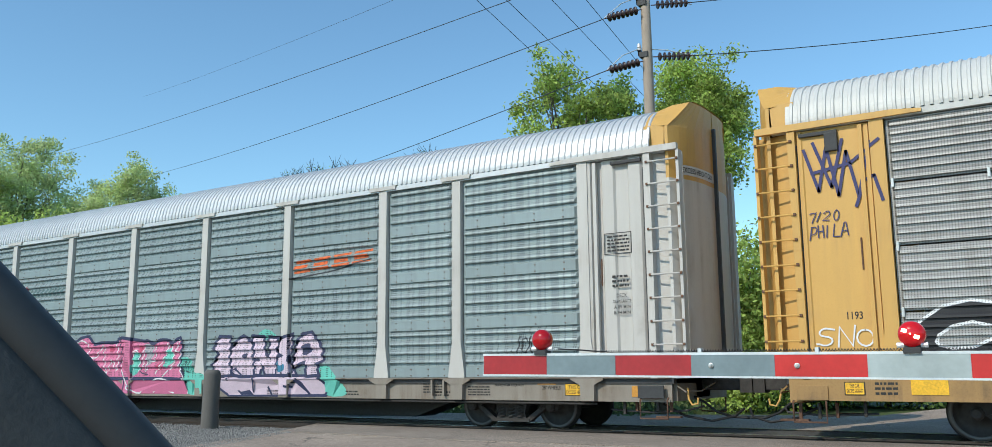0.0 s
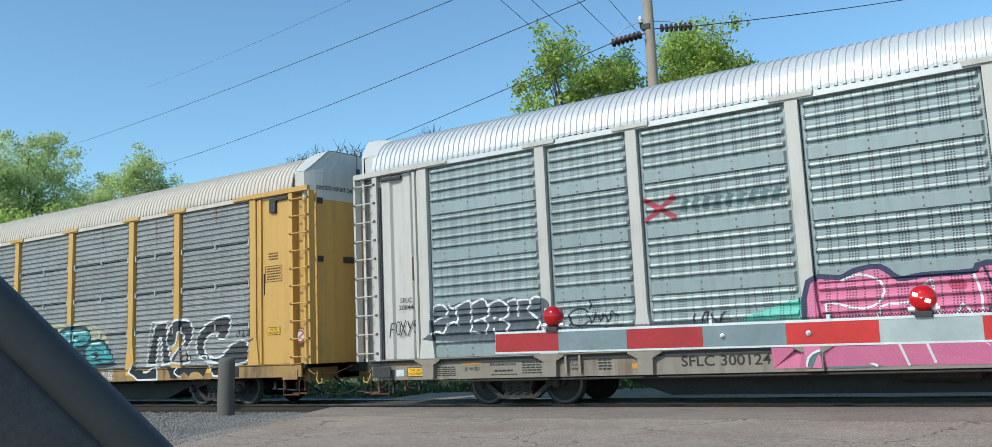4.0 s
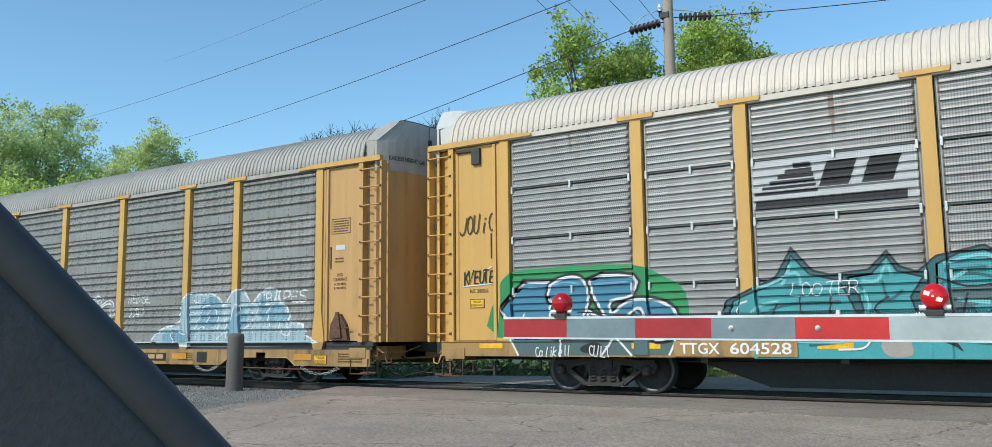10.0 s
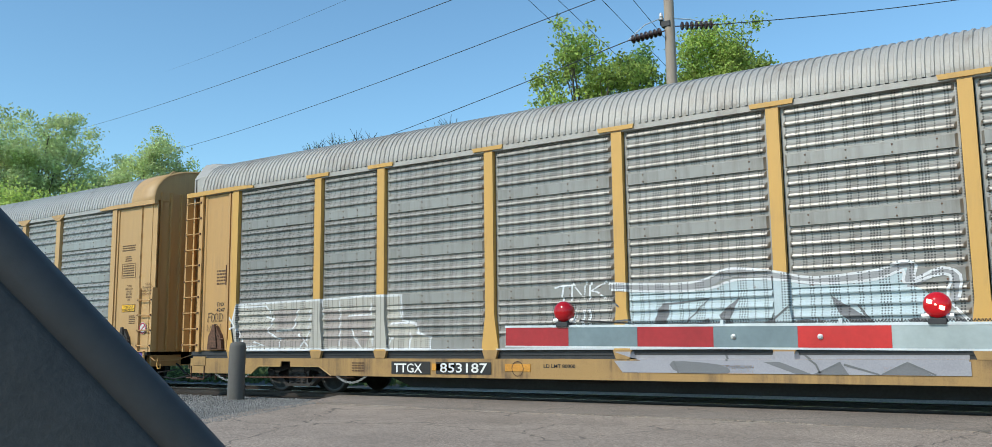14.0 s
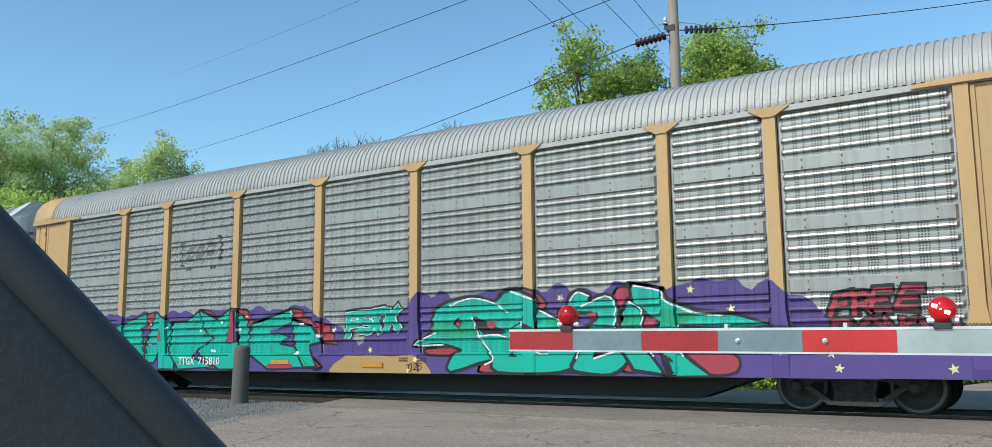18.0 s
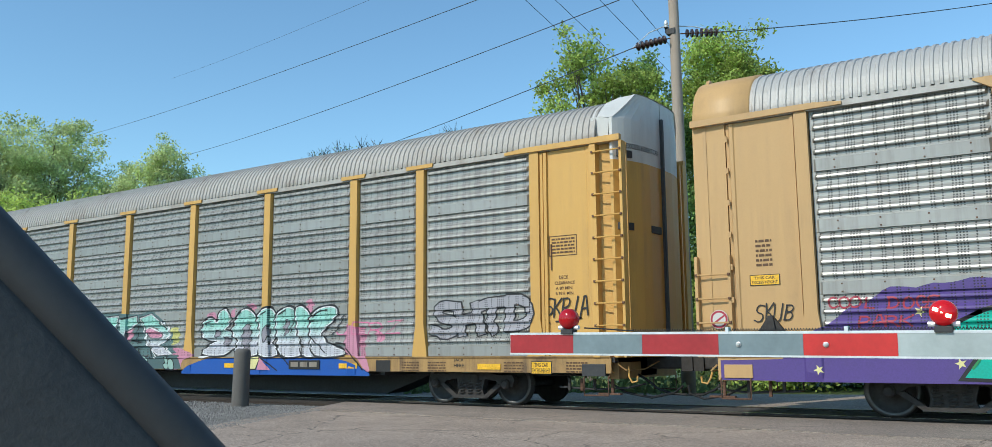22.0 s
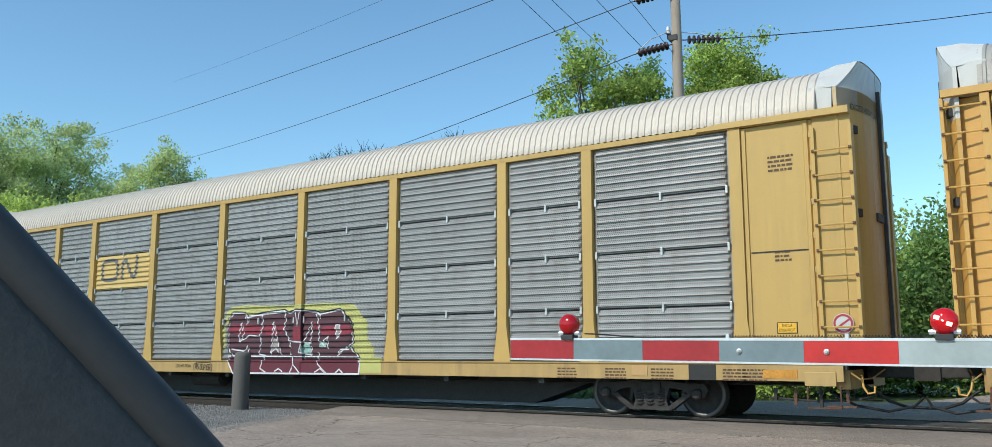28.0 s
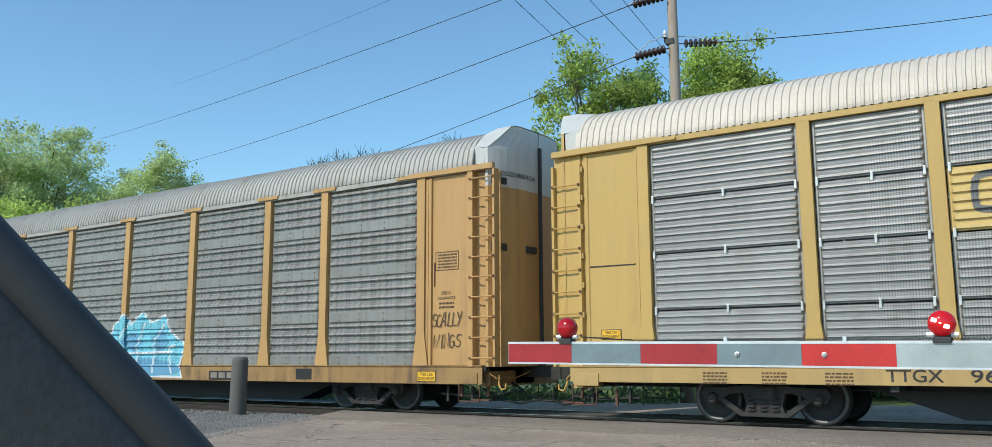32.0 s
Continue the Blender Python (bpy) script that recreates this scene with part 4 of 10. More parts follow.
# ------------------------------------------------------------------ crossing gate
GATE_Y = 4.2
RED_TAPE = plain("red_reflective_tape", (0.36, 0.022, 0.026), 0.4, 0, 40, 0.08, 0.02)
WHITE_TAPE = plain("white_reflective_tape", (0.175, 0.225, 0.24), 0.45, 0, 40, 0.06, 0.02)
# brighter tape colours for the fifth band and those after it
RED_BRIGHT = plain("brighter_red_tape", (0.52, 0.028, 0.024), 0.35, 0, 40, 0.06, 0.02)
WHITE_BRIGHT = plain("brighter_white_tape", (0.37, 0.415, 0.405), 0.4, 0, 40, 0.05, 0.02)
ALU = plain("aluminium", (0.72, 0.73, 0.73), 0.35, 0.4, 40, 0.06)
LENS_LIT = plain("lit_red_lens", (0.45, 0.006, 0.010), 0.12, 0, 30, 0.1, 0.05, 0.25)
LENS = plain("red_lens", (0.36, 0.005, 0.009), 0.15, 0, 30, 0.1, 0.05, 0.08)
LED = plain("lit_lamp_core", (1.0, 0.66, 0.45), 0.3, 0, 30, 0.05, 0.05, 3.0)
gate = thing("crossing_gate", "lowered railway crossing gate with red and white bands", "crossing gate", m=pose(0.016, GATE_Y, 1.114, 0, 0.68, 0))
TIP = -2.787
part("arm", box(boxed(TIP, 4.4, -0.012, 0.012, -0.053, 0.058), TIP, 4.4, -0.018, 0.018, 0.050, 0.062), ALU, gate, "aluminium gate arm")
part("lower_flange", boxed(TIP, 4.4, -0.018, 0.018, -0.059, -0.050), ALU, gate)
x, red = TIP + 0.004, True
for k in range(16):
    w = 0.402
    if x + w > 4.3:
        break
    part("band", boxed(x, x + w, -0.0165, -0.0125, -0.0495, 0.0495), (RED_BRIGHT if red else WHITE_BRIGHT) if k > 3 else RED_TAPE if red else WHITE_TAPE, gate, "red reflective band" if red else "white reflective band")
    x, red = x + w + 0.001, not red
for bx in (-1.474, -1.07, 0.5):
    part("bolt", lathe(bmesh.new(), [(0.0, 0.014), (0.006, 0.014), (0.008, 0.008), (0.013, 0.006), (0.013, 0.0)], pose(bx, -0.017, 0.0, 90), 8), BRACKET, gate)
# the lamps' wiring along the top edge
coil = [(TIP + 0.75 + 0.0030 * k, 0.006 * math.cos(k * 1.4), 0.070 + 0.006 * math.sin(k * 1.4)) for k in range(620)]
part("coiled_cable", tube(bmesh.new(), coil, 0.0022, 4), RUBBER, gate, "black coiled cable")
part("cable", tube(bmesh.new(), [(-2.32, 0, 0.085), (-2.2, -0.01, 0.08), (-2.1, 0, 0.072), (-2.03, 0, 0.07)], 0.004, 6), RUBBER, gate)
for cx in (-1.53, -0.98):
    part("cable_clip", boxed(cx - 0.008, cx + 0.008, -0.02, 0.016, 0.05, 0.082), ALU, gate)
for lx, mat in ((-2.415, LENS), (-0.585, LENS_LIT)):
    lamp = part("gate_lamp", box(boxed(lx - 0.036, lx + 0.036, -0.03, 0.03, 0.052, 0.078, 0.004), lx - 0.028, lx + 0.028, -0.012, 0.03, 0.07, 0.10), BLACK_STEEL, gate, "red gate lamp in a black holder")
    part("lens", lathe(bmesh.new(), [(0.0, 0.036), (0.021, 0.034), (0.040, 0.026), (0.051, 0.011), (0.055, 0.0), (0.055, -0.03), (0.0, -0.03)], pose(lx, -0.012, 0.135, 90), 28), mat, lamp, "domed red lens", smooth=True)
    for dx, dz, w in (((-0.024, 0.014, 0.011), (0.0, 0.0, 0.004), (0.024, -0.014, 0.011)) if mat == LENS_LIT else ()):
        part("glowing_core", boxed(-w, w, -0.003, 0.003, -w * 0.75, w * 0.75, 0.002), LED, lamp, m=pose(lx + dx, -0.0515 + abs(dx) * 0.22, 0.135 + dz, 0, 18, 0))
    for s in (-1, 1):
        part("cable_gland", tube(bmesh.new(), [(lx + s * 0.034, 0, 0.088), (lx + s * 0.062, 0, 0.088)], 0.012, 8), ALU, lamp)
part("mast", lathe(bmesh.new(), [(0.0, -1.2), (0.2, -1.2), (0.2, -1.1), (0.07, -1.08), (0.065, 1.6), (0.0, 1.62)], pose(4.75, 0.1, 0), 16), ALU, gate, "aluminium mast")
part("gate_mechanism", boxed(4.3, 4.65, -0.15, 0.25, -0.2, 0.35, 0.03), ALU, gate)

# ------------------------------------------------------------------ wooden bollard
POST_WOOD = paint("weathered_grey_wood", (0.13, 0.12, 0.108), 0.85, 0.5, 0.0, (0.07, 0.055, 0.045))
bm = bmesh.new()
ring = [(0.0, 1.27), (0.10, 1.275), (0.155, 1.25), (0.175, 1.18), (0.178, 0.6), (0.185, 0.0), (0.19, -0.2)]
lathe(bm, ring, pose(0, 0, 0), 14)
for v in bm.verts:
    v.co += 0.014 * noise.noise_vector(v.co * 3.0)
boll = tagged(new("bollard", mesh_of(bm, POST_WOOD, True)), "weathered grey wooden post standing in gravel", "bollard")
boll.matrix_basis = pose(-15.52, 12.9, -0.1, 0, 1.0)

# ------------------------------------------------------------------ utility pole and wires
POLE_WOOD = paint("utility_pole_wood", (0.36, 0.29, 0.23), 0.85, 0.5, 0.0, (0.10, 0.075, 0.055))
GLASS_BROWN = plain("brown_glazed_insulator", (0.035, 0.018, 0.016), 0.3, 0, 20, 0.1, 0.02)
WIRE = plain("weathered_cable", (0.05, 0.055, 0.06), 0.6)
PX, PY = -9.12, 22.2
pole = thing("utility_pole", "weathered wooden utility pole with strings of dark insulators", "utility pole", m=pose(PX, PY, -0.42))
part("shaft", tube(bmesh.new(), [(0, 0, 0), (0.0, 0, 5), (-0.02, 0, 10), (-0.05, 0, 15.2)], [0.19, 0.165, 0.14, 0.115], 16), POLE_WOOD, pole, "rough grey-brown wooden shaft", smooth=True)


def string(a, b, n):
    """A string of disc insulators between two points."""
    a, b = Vector(a), Vector(b)
    off = Vector((PX, PY, -0.42))
    d = (b - a)
    turn = d.to_track_quat("Z", "Y").to_matrix().to_4x4()
    core = part("insulator_string", tube(bmesh.new(), [a - off, b - off], 0.016, 6), RUST, pole, "string of dark disc insulators")
    for k in range(n):
        p = a + d * (0.12 + 0.8 * (k + 0.5) / n) - off
        part("insulator_disc", shared("disc", lambda: lathe(bmesh.new(), [(0.0, 0.05), (0.035, 0.05), (0.05, 0.025), (0.115, 0.0), (0.12, -0.02), (0.03, -0.012), (0.0, -0.02)], pose(0, 0, 0), 14), GLASS_BROWN, True),
             None, core, m=Matrix.Translation(p) @ turn)


LL, LR = ((-9.22, 22.1, 9.56), (-9.95, 21.2, 9.16)), ((-9.0, 22.25, 9.68), (-8.12, 23.1, 9.80))
UL, UR = ((-9.22, 22.1, 11.08), (-9.97, 21.2, 10.66)), ((-9.0, 22.25, 11.2), (-8.12, 23.1, 11.38))
TL, TR = ((-9.22, 22.1, 12.6), (-9.97, 21.2, 12.2)), ((-9.0, 22.25, 12.72), (-8.12, 23.1, 12.9))
for a, b in (LL, LR, UL, UR, TL, TR):
    string(a, b, 7)
for z in (9.72, 11.24, 12.76):
    off = Vector((PX, PY, -0.42))
    top = part("bracket_arm", box(boxed(-0.20, 0.05, -0.16, 0.10, z + 0.36, z + 0.52, 0.01), -0.28, -0.2, -0.05, 0.03, z + 0.46, z + 0.64), BLACK_STEEL, pole, "steel pole bracket")
    part("pin_insulator", lathe(bmesh.new(), [(0.0, 0.22), (0.04, 0.2), (0.06, 0.1), (0.04, 0.06), (0.07, 0.0), (0.0, 0.0)], pose(-0.24, -0.06, z + 0.6), 12), ALU, top)
    a = Vector((-9.95, 21.2, z - 0.56)) - off
    b = Vector((-8.12, 23.1, z + 0.08)) - off
    mid = Vector((-0.24, -0.06, z + 0.66))
    part("jumper_wire", tube(bmesh.new(), [a, a.lerp(mid, 0.5) + Vector((0, 0, 0.12)), mid, mid.lerp(b, 0.5) + Vector((0, 0, 0.06)), b], 0.016, 6), ALU, pole, "pale jumper cable")


def wire(a, b, sag, r=0.014, label="overhead cable against the sky"):
    pts = []
    for k in range(25):
        f = k / 24
        p = Vector(a).lerp(Vector(b), f)
        p.z -= 4 * sag * f * (1 - f)
        pts.append(p)
    tagged(new("overhead_cable", mesh_of(tube(bmesh.new(), pts, r, 5), WIRE)), label, "cable", "overhead cables")


wire(LL[1], (-95.0, 68.9, 19.7), 0.9)
wire(UL[1], (-98.0, 60.2, 22.8), 0.9)
wire(TL[1], (-103.0, 55.4, 25.8), 0.6)
wire((-9.3, 22.0, 14.4), (-80.0, 56.0, 30.0), 0.3, 0.008)
wire(LR[1], (-1.14, 31.98, 12.09), 0.1)
wire(UR[1], (1.0, 33.0, 14.3), 0.1)
wire((-16.21, 22.83, 14.08), (-18.93, 44.11, 12.91), 0.0, 0.012)
wire((-15.14, 23.56, 13.80), (-18.62, 44.24, 14.02), 0.0, 0.012)
wire((-13.99, 24.26, 14.02), (-15.99, 45.26, 12.70), 0.0, 0.012)
wire((-12.64, 24.99, 13.56), (-16.36, 45.12, 14.30), 0.0, 0.012)

# ------------------------------------------------------------------ trees
BARK = paint("tree_bark", (0.13, 0.105, 0.08), 0.9, 0.4, 0.0, (0.05, 0.04, 0.03))
LEAF_FRESH = leafy("fresh_spring_leaves", (0.42, 0.52, 0.13))
LEAF_DEEP = leafy("deep_green_leaves", (0.26, 0.38, 0.12))
# distance haze is put into this leaf colour: paler, with less variation
LEAF_HAZY = leafy("leaves_with_painted_haze", (0.60, 0.68, 0.33), 0.22)
LEAF_WEED = leafy("dull_weed_leaves", (0.15, 0.20, 0.08))
LEAF_YOUNG = leafy("yellow_green_leaves", (0.54, 0.64, 0.17), 0.35)


def tree(name, label, x, y, height, lobes, n, leaf, mat, seed, trunk=0.22, clump=0.55, base=-0.42, shoots=26, twig=1.0):
    """A tapered trunk, limbs reaching into the lobes, and a crown of single leaves gathered in clumps."""
    rng = np.random.default_rng(seed)
    t = thing(name, label, "tree" if name != "bush" else "bush", m=pose(x, y, base))
    bm = bmesh.new()
    h = height - base
    spine = [Vector((0.25 * math.sin(k * 1.3 + seed), 0.2 * math.cos(k * 1.7 + seed), h * 0.78 * k / 7)) for k in range(8)]
    tube(bm, spine, [trunk * (1 - 0.11 * k) for k in range(8)], 9)
    vol = np.array([a[3] * a[4] * a[5] for a in lobes])
    centres = []
    for i in range(max(shoots, len(lobes) * 3)):
        q = lobes[i % len(lobes)] if i < 2 * len(lobes) else lobes[rng.choice(len(lobes), p=vol / vol.sum())]
        d = rng.normal(0, 1, 3)
        d = d / np.linalg.norm(d) * rng.uniform(0.45, 1.0)
        tip = Vector((q[0] + d[0] * q[3], q[1] + d[1] * q[4], q[2] - base + d[2] * q[5]))
        k = int(np.clip(rng.integers(2, 8), 1, 7))
        root = spine[min(k, 7)]
        if root.z > tip.z:
            root = spine[max(1, int(7 * tip.z / (h * 0.78) * 0.6)) if tip.z > 0 else 1]
        bend = root.lerp(tip, 0.5) + Vector((0, 0, 0.12 * (tip - root).length))
        tube(bm, [root, bend, tip], [trunk * 0.3, trunk * 0.17, 0.012 * twig], 5)
        for _ in range(3):
            e = tip + Vector(rng.normal(0, 0.5, 3)) * min(q[3:6])*0.6
            tube(bm, [bend.lerp(tip, rng.uniform(0.2, 0.9)), e], [0.02 * twig, 0.006 * twig], 3)
            centres.append(np.array(e))
        centres.append(np.array(tip))
        if twig > 1.5:
            for _ in range(5):
                rise = Vector((rng.normal(0, 0.3), rng.normal(0, 0.3), rng.uniform(0.25, 0.75)))
                tube(bm, [tip - rise * 0.3, tip + rise * 0.4, tip + rise], [0.016, 0.013, 0.008], 3)
    part("trunk", bm, BARK, t, "grey-brown trunk and limbs")
    if n:
        m = n // 26
        pick = np.array(centres)[rng.integers(0, len(centres), m)]
        extra = []
        for _ in range(m):
            q = lobes[rng.choice(len(lobes), p=vol / vol.sum())]
            d = rng.normal(0, 1, 3)
            d = d / np.linalg.norm(d) * rng.uniform(0.3, 1.0) ** 0.6 * (1 + 0.07 * rng.normal())
            extra.append((q[0] + d[0] * q[3], q[1] + d[1] * q[4], q[2] - base + d[2] * q[5]))
        cl = np.where(rng.random((m, 1)) < 0.5, pick, np.array(extra))
        pos = (cl[:, None] + rng.normal(0, clump, (m, 26, 3)) * np.array((1, 1, 0.75))).reshape(-1, 3)
        k = len(pos)
        a = rng.normal(0, 1, (k, 3))
        a /= np.linalg.norm(a, axis=1)[:, None]
        b = np.cross(a, rng.normal(0, 1, (k, 3)))
        b /= np.linalg.norm(b, axis=1)[:, None]
        s = leaf * rng.uniform(0.5, 1.25, (k, 1))
        quad = np.stack([pos - a * s, pos + b * s * 0.55, pos + a * s, pos - b * s * 0.55], 1)
        me = bpy.data.meshes.new("crown")
        me.from_pydata(quad.reshape(-1, 3).tolist(), [], np.arange(4 * k).reshape(-1, 4).tolist())
        me.materials.append(mat)
        part("crown", me, mat, t, "loose crown of small leaves")
    return t


def grove(name, label, dirx, diry, d, tops, n, leaf, mat, seed, **k):
    """A tree at distance d along a direction, with lobes (sideways, height, radius, half height) in metres."""
    x, y = dirx * d, diry * d
    sx, sy = diry, -dirx
    lobes = [(s * sx, s * sy, z, r, r, hz) for s, z, r, hz in tops]
    top = max(z + hz for _, z, _, hz in tops)
    return tree(name, label, x, y, top, lobes, n, leaf, mat, seed, **k)


grove("tree", "slender tree with fresh light green spring leaves", -0.47, 0.883, 34, [(0.0, 12.0, 1.1, 1.8), (-1.0, 10.2, 1.3, 1.6), (1.3, 10.6, 1.3, 1.7), (-1.9, 8.3, 1.2, 1.3), (0.2, 7.6, 2.0, 1.4), (0.5, 4.5, 2.4, 2.6)], 34000, 0.085, LEAF_FRESH, 11, clump=0.20, shoots=44)
grove("tree", "round tree with bright green leaves behind the pole", -0.335, 0.942, 37, [(-0.2, 12.5, 1.7, 1.9), (1.1, 11.4, 1.4, 1.8), (-1.6, 10.4, 1.5, 1.8), (0.2, 9.4, 1.8, 1.3), (-1.2, 6.5, 1.2, 3.0)], 52000, 0.085, LEAF_FRESH, 12, clump=0.23, shoots=44)
grove("tree", "darker green tree behind the utility pole", -0.42, 0.907, 36, [(0.0, 11.9, 0.9, 1.6), (-0.7, 9.4, 1.3, 1.6), (0.9, 9.6, 1.3, 1.6), (0.4, 6.4, 2.0, 2.6)], 30000, 0.085, LEAF_DEEP, 13, clump=0.20, shoots=40)
grove("tree", "bare twiggy tree top with a few buds", -0.697, 0.717, 48, [(-2.6, 10.7, 1.0, 0.6), (-1.5, 11.1, 1.0, 0.7), (-0.3, 11.3, 1.1, 0.8), (0.9, 11.3, 1.1, 0.8), (2.0, 11.5, 0.9, 0.8)], 900, 0.05, LEAF_DEEP, 14, shoots=46, clump=0.2, trunk=0.12, twig=2.4)
grove("tree", "bare twiggy tree top with a few buds", -0.614, 0.789, 48, [(0.0, 12.1, 0.6, 0.6), (0.7, 12.3, 0.6, 0.6)], 260, 0.05, LEAF_DEEP, 15, shoots=22, clump=0.2, trunk=0.10, twig=2.4)
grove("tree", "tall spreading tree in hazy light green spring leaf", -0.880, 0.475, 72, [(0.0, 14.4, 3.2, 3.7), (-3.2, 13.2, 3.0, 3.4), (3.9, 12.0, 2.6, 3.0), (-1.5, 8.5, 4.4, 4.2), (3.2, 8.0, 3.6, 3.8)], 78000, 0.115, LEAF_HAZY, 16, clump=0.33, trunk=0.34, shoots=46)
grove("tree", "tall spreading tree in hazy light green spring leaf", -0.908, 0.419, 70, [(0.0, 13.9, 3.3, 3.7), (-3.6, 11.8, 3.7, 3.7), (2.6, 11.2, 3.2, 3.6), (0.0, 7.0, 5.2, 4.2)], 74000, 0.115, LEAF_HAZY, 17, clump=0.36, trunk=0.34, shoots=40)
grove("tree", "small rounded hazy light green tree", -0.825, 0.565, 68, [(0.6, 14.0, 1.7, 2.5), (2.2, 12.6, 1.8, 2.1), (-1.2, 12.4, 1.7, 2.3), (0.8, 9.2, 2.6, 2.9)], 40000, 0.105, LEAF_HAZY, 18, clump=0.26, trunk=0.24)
grove("tree", "tall bright yellow-green tree beyond the track", -0.062, 0.998, 42, [(-0.2, 10.1, 1.6, 2.0), (1.2, 9.6, 1.8, 2.3), (-1.0, 7.8, 1.1, 1.8), (0.0, 5.0, 2.0, 2.6)], 46000, 0.10, LEAF_YOUNG, 20, clump=0.30)
grove("tree", "young yellow-green tree low behind the train", -0.864, 0.503, 60, [(0.0, 8.8, 2.2, 2.4), (2.4, 7.4, 1.8, 2.2), (-2.8, 8.6, 2.4, 2.5), (0.0, 4.0, 5.0, 3.0)], 36000, 0.115, LEAF_YOUNG, 19, clump=0.36)
for i, (dx, dy, d, z) in enumerate(((-0.29, 0.957, 33, 6.0), (-0.235, 0.972, 36, 5.4), (-0.165, 0.986, 38, 6.2), (-0.105, 0.994, 36, 6.6), (-0.03, 1.0, 38, 6.2), (-0.36, 0.933, 42, 5.0), (0.06, 0.998, 40, 6.5))):
    grove("bush", "dense green bush beyond the track", dx, dy, d, [(0.0, z - 1.6, 1.9, 1.6), (1.2, z - 3.2, 2.0, 1.8), (-1.2, z - 3.0, 2.0, 1.8), (0.0, 1.2, 2.8, 1.6)], 26000, 0.10, (LEAF_FRESH, LEAF_DEEP)[i % 2], 30 + i, clump=0.42, trunk=0.12)
# weeds along the far side of the track
rng = np.random.default_rng(8)
k = 16000
pos = np.stack([rng.uniform(-60, -9, k), rng.uniform(20.5, 27, k), rng.uniform(0, 1, k) ** 2], -1)
pos[:, 2] *= 0.6
pos[:, 2] *= 0.55 + 0.4 * np.sin(pos[:, 0] * 1.7) + 0.3 * np.sin(pos[:, 0] * 4.3 + pos[:, 1])
pos[:, 2] += -0.15
a = rng.normal(0, 1, (k, 3)); a /= np.linalg.norm(a, axis=1)[:, None]
b = np.cross(a, rng.normal(0, 1, (k, 3))); b /= np.linalg.norm(b, axis=1)[:, None]
quad = np.stack([pos - a * 0.11, pos + b * 0.07, pos + a * 0.11, pos - b * 0.07], 1)
me = bpy.data.meshes.new("weeds")
me.from_pydata(quad.reshape(-1, 3).tolist(), [], np.arange(4 * k).reshape(-1, 4).tolist())
me.materials.append(LEAF_WEED)
tagged(new("weeds", me), "low leafy weeds beyond the track", "weeds", kind="stuff")
# the far wood line round the place
rng = np.random.default_rng(9)
k = 26000
ang = rng.uniform(0, 2 * math.pi, k)
rad = rng.uniform(150, 190, k)
zz = rng.uniform(0, 1, k) * (9 + 4 * np.sin(ang * 9) + 3 * np.sin(ang * 23))
pos = np.stack([rad * np.cos(ang), rad * np.sin(ang), zz - 0.4], -1)
a = rng.normal(0, 1, (k, 3)); a /= np.linalg.norm(a, axis=1)[:, None]
b = np.cross(a, rng.normal(0, 1, (k, 3))); b /= np.linalg.norm(b, axis=1)[:, None]
quad = np.stack([pos - a * 1.1, pos + b * 0.8, pos + a * 1.1, pos - b * 0.8], 1)
me = bpy.data.meshes.new("woods")
me.from_pydata(quad.reshape(-1, 3).tolist(), [], np.arange(4 * k).reshape(-1, 4).tolist())
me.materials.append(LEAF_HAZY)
tagged(new("far_woods", me), "distant line of green woods", "woods", kind="stuff")

# ------------------------------------------------------------------ the vehicle that carries the camera: its window pillar
TRIM = plain("dark_vinyl_trim", (0.045, 0.046, 0.045), 0.7, 0, 200, 0.15, 0.1)
SEAL = plain("black_window_seal", (0.040, 0.041, 0.042), 0.6, 0, 100, 0.1, 0.05)
veh = thing("vehicle_pillar", "dark vinyl window pillar and door of a vehicle", "car pillar")
P0, P1 = Vector((-0.637, 0.167, 1.354)), Vector((-0.447, 0.478, 0.959))   # line of the pillar's edge
along = (P1 - P0).normalized()
away = Vector((-0.55, 0.35, 0.0)).normalized()                          # outwards from the eye
down = along.cross(away).normalized()
if down.z > 0:
    down = -down


def sweep(section):
    """A bar along the pillar's line with a cross-section of (down, away) offsets."""
    bm = bmesh.new()
    rows = []
    for f in np.linspace(-0.5, 1.5, 8):
        p = P0.lerp(P1, f)
        bow = -0.010 * (f - 0.45) ** 2
        rows.append([bm.verts.new(p + down * (a - bow) + away * b) for a, b in section])
    for a, b in zip(rows, rows[1:]):
        for i in range(len(a)):
            j = (i + 1) % len(a)
            bm.faces.new((a[i], a[j], b[j], b[i]))
    bm.faces.new(rows[0])
    bm.faces.new(rows[-1][::-1])
    return bm


part("pillar_trim", sweep([(0.028, -0.003), (0.034, -0.009), (0.06, -0.016), (0.12, -0.026), (0.30, -0.038), (0.40, 0.0), (0.40, 0.06), (0.03, 0.06)]), TRIM, veh, "dark grey vinyl pillar trim", smooth=True)
part("window_seal", sweep([(0.0, 0.012), (0.004, 0.0), (0.014, -0.006), (0.034, -0.004), (0.034, 0.05), (0.004, 0.05)]), SEAL, veh, "black rubber window seal", smooth=True)
part("door_panel", boxed(-0.95, -0.62, 0.0, 0.55, -0.02, 0.86, 0.04), TRIM, veh, "dark door panel")

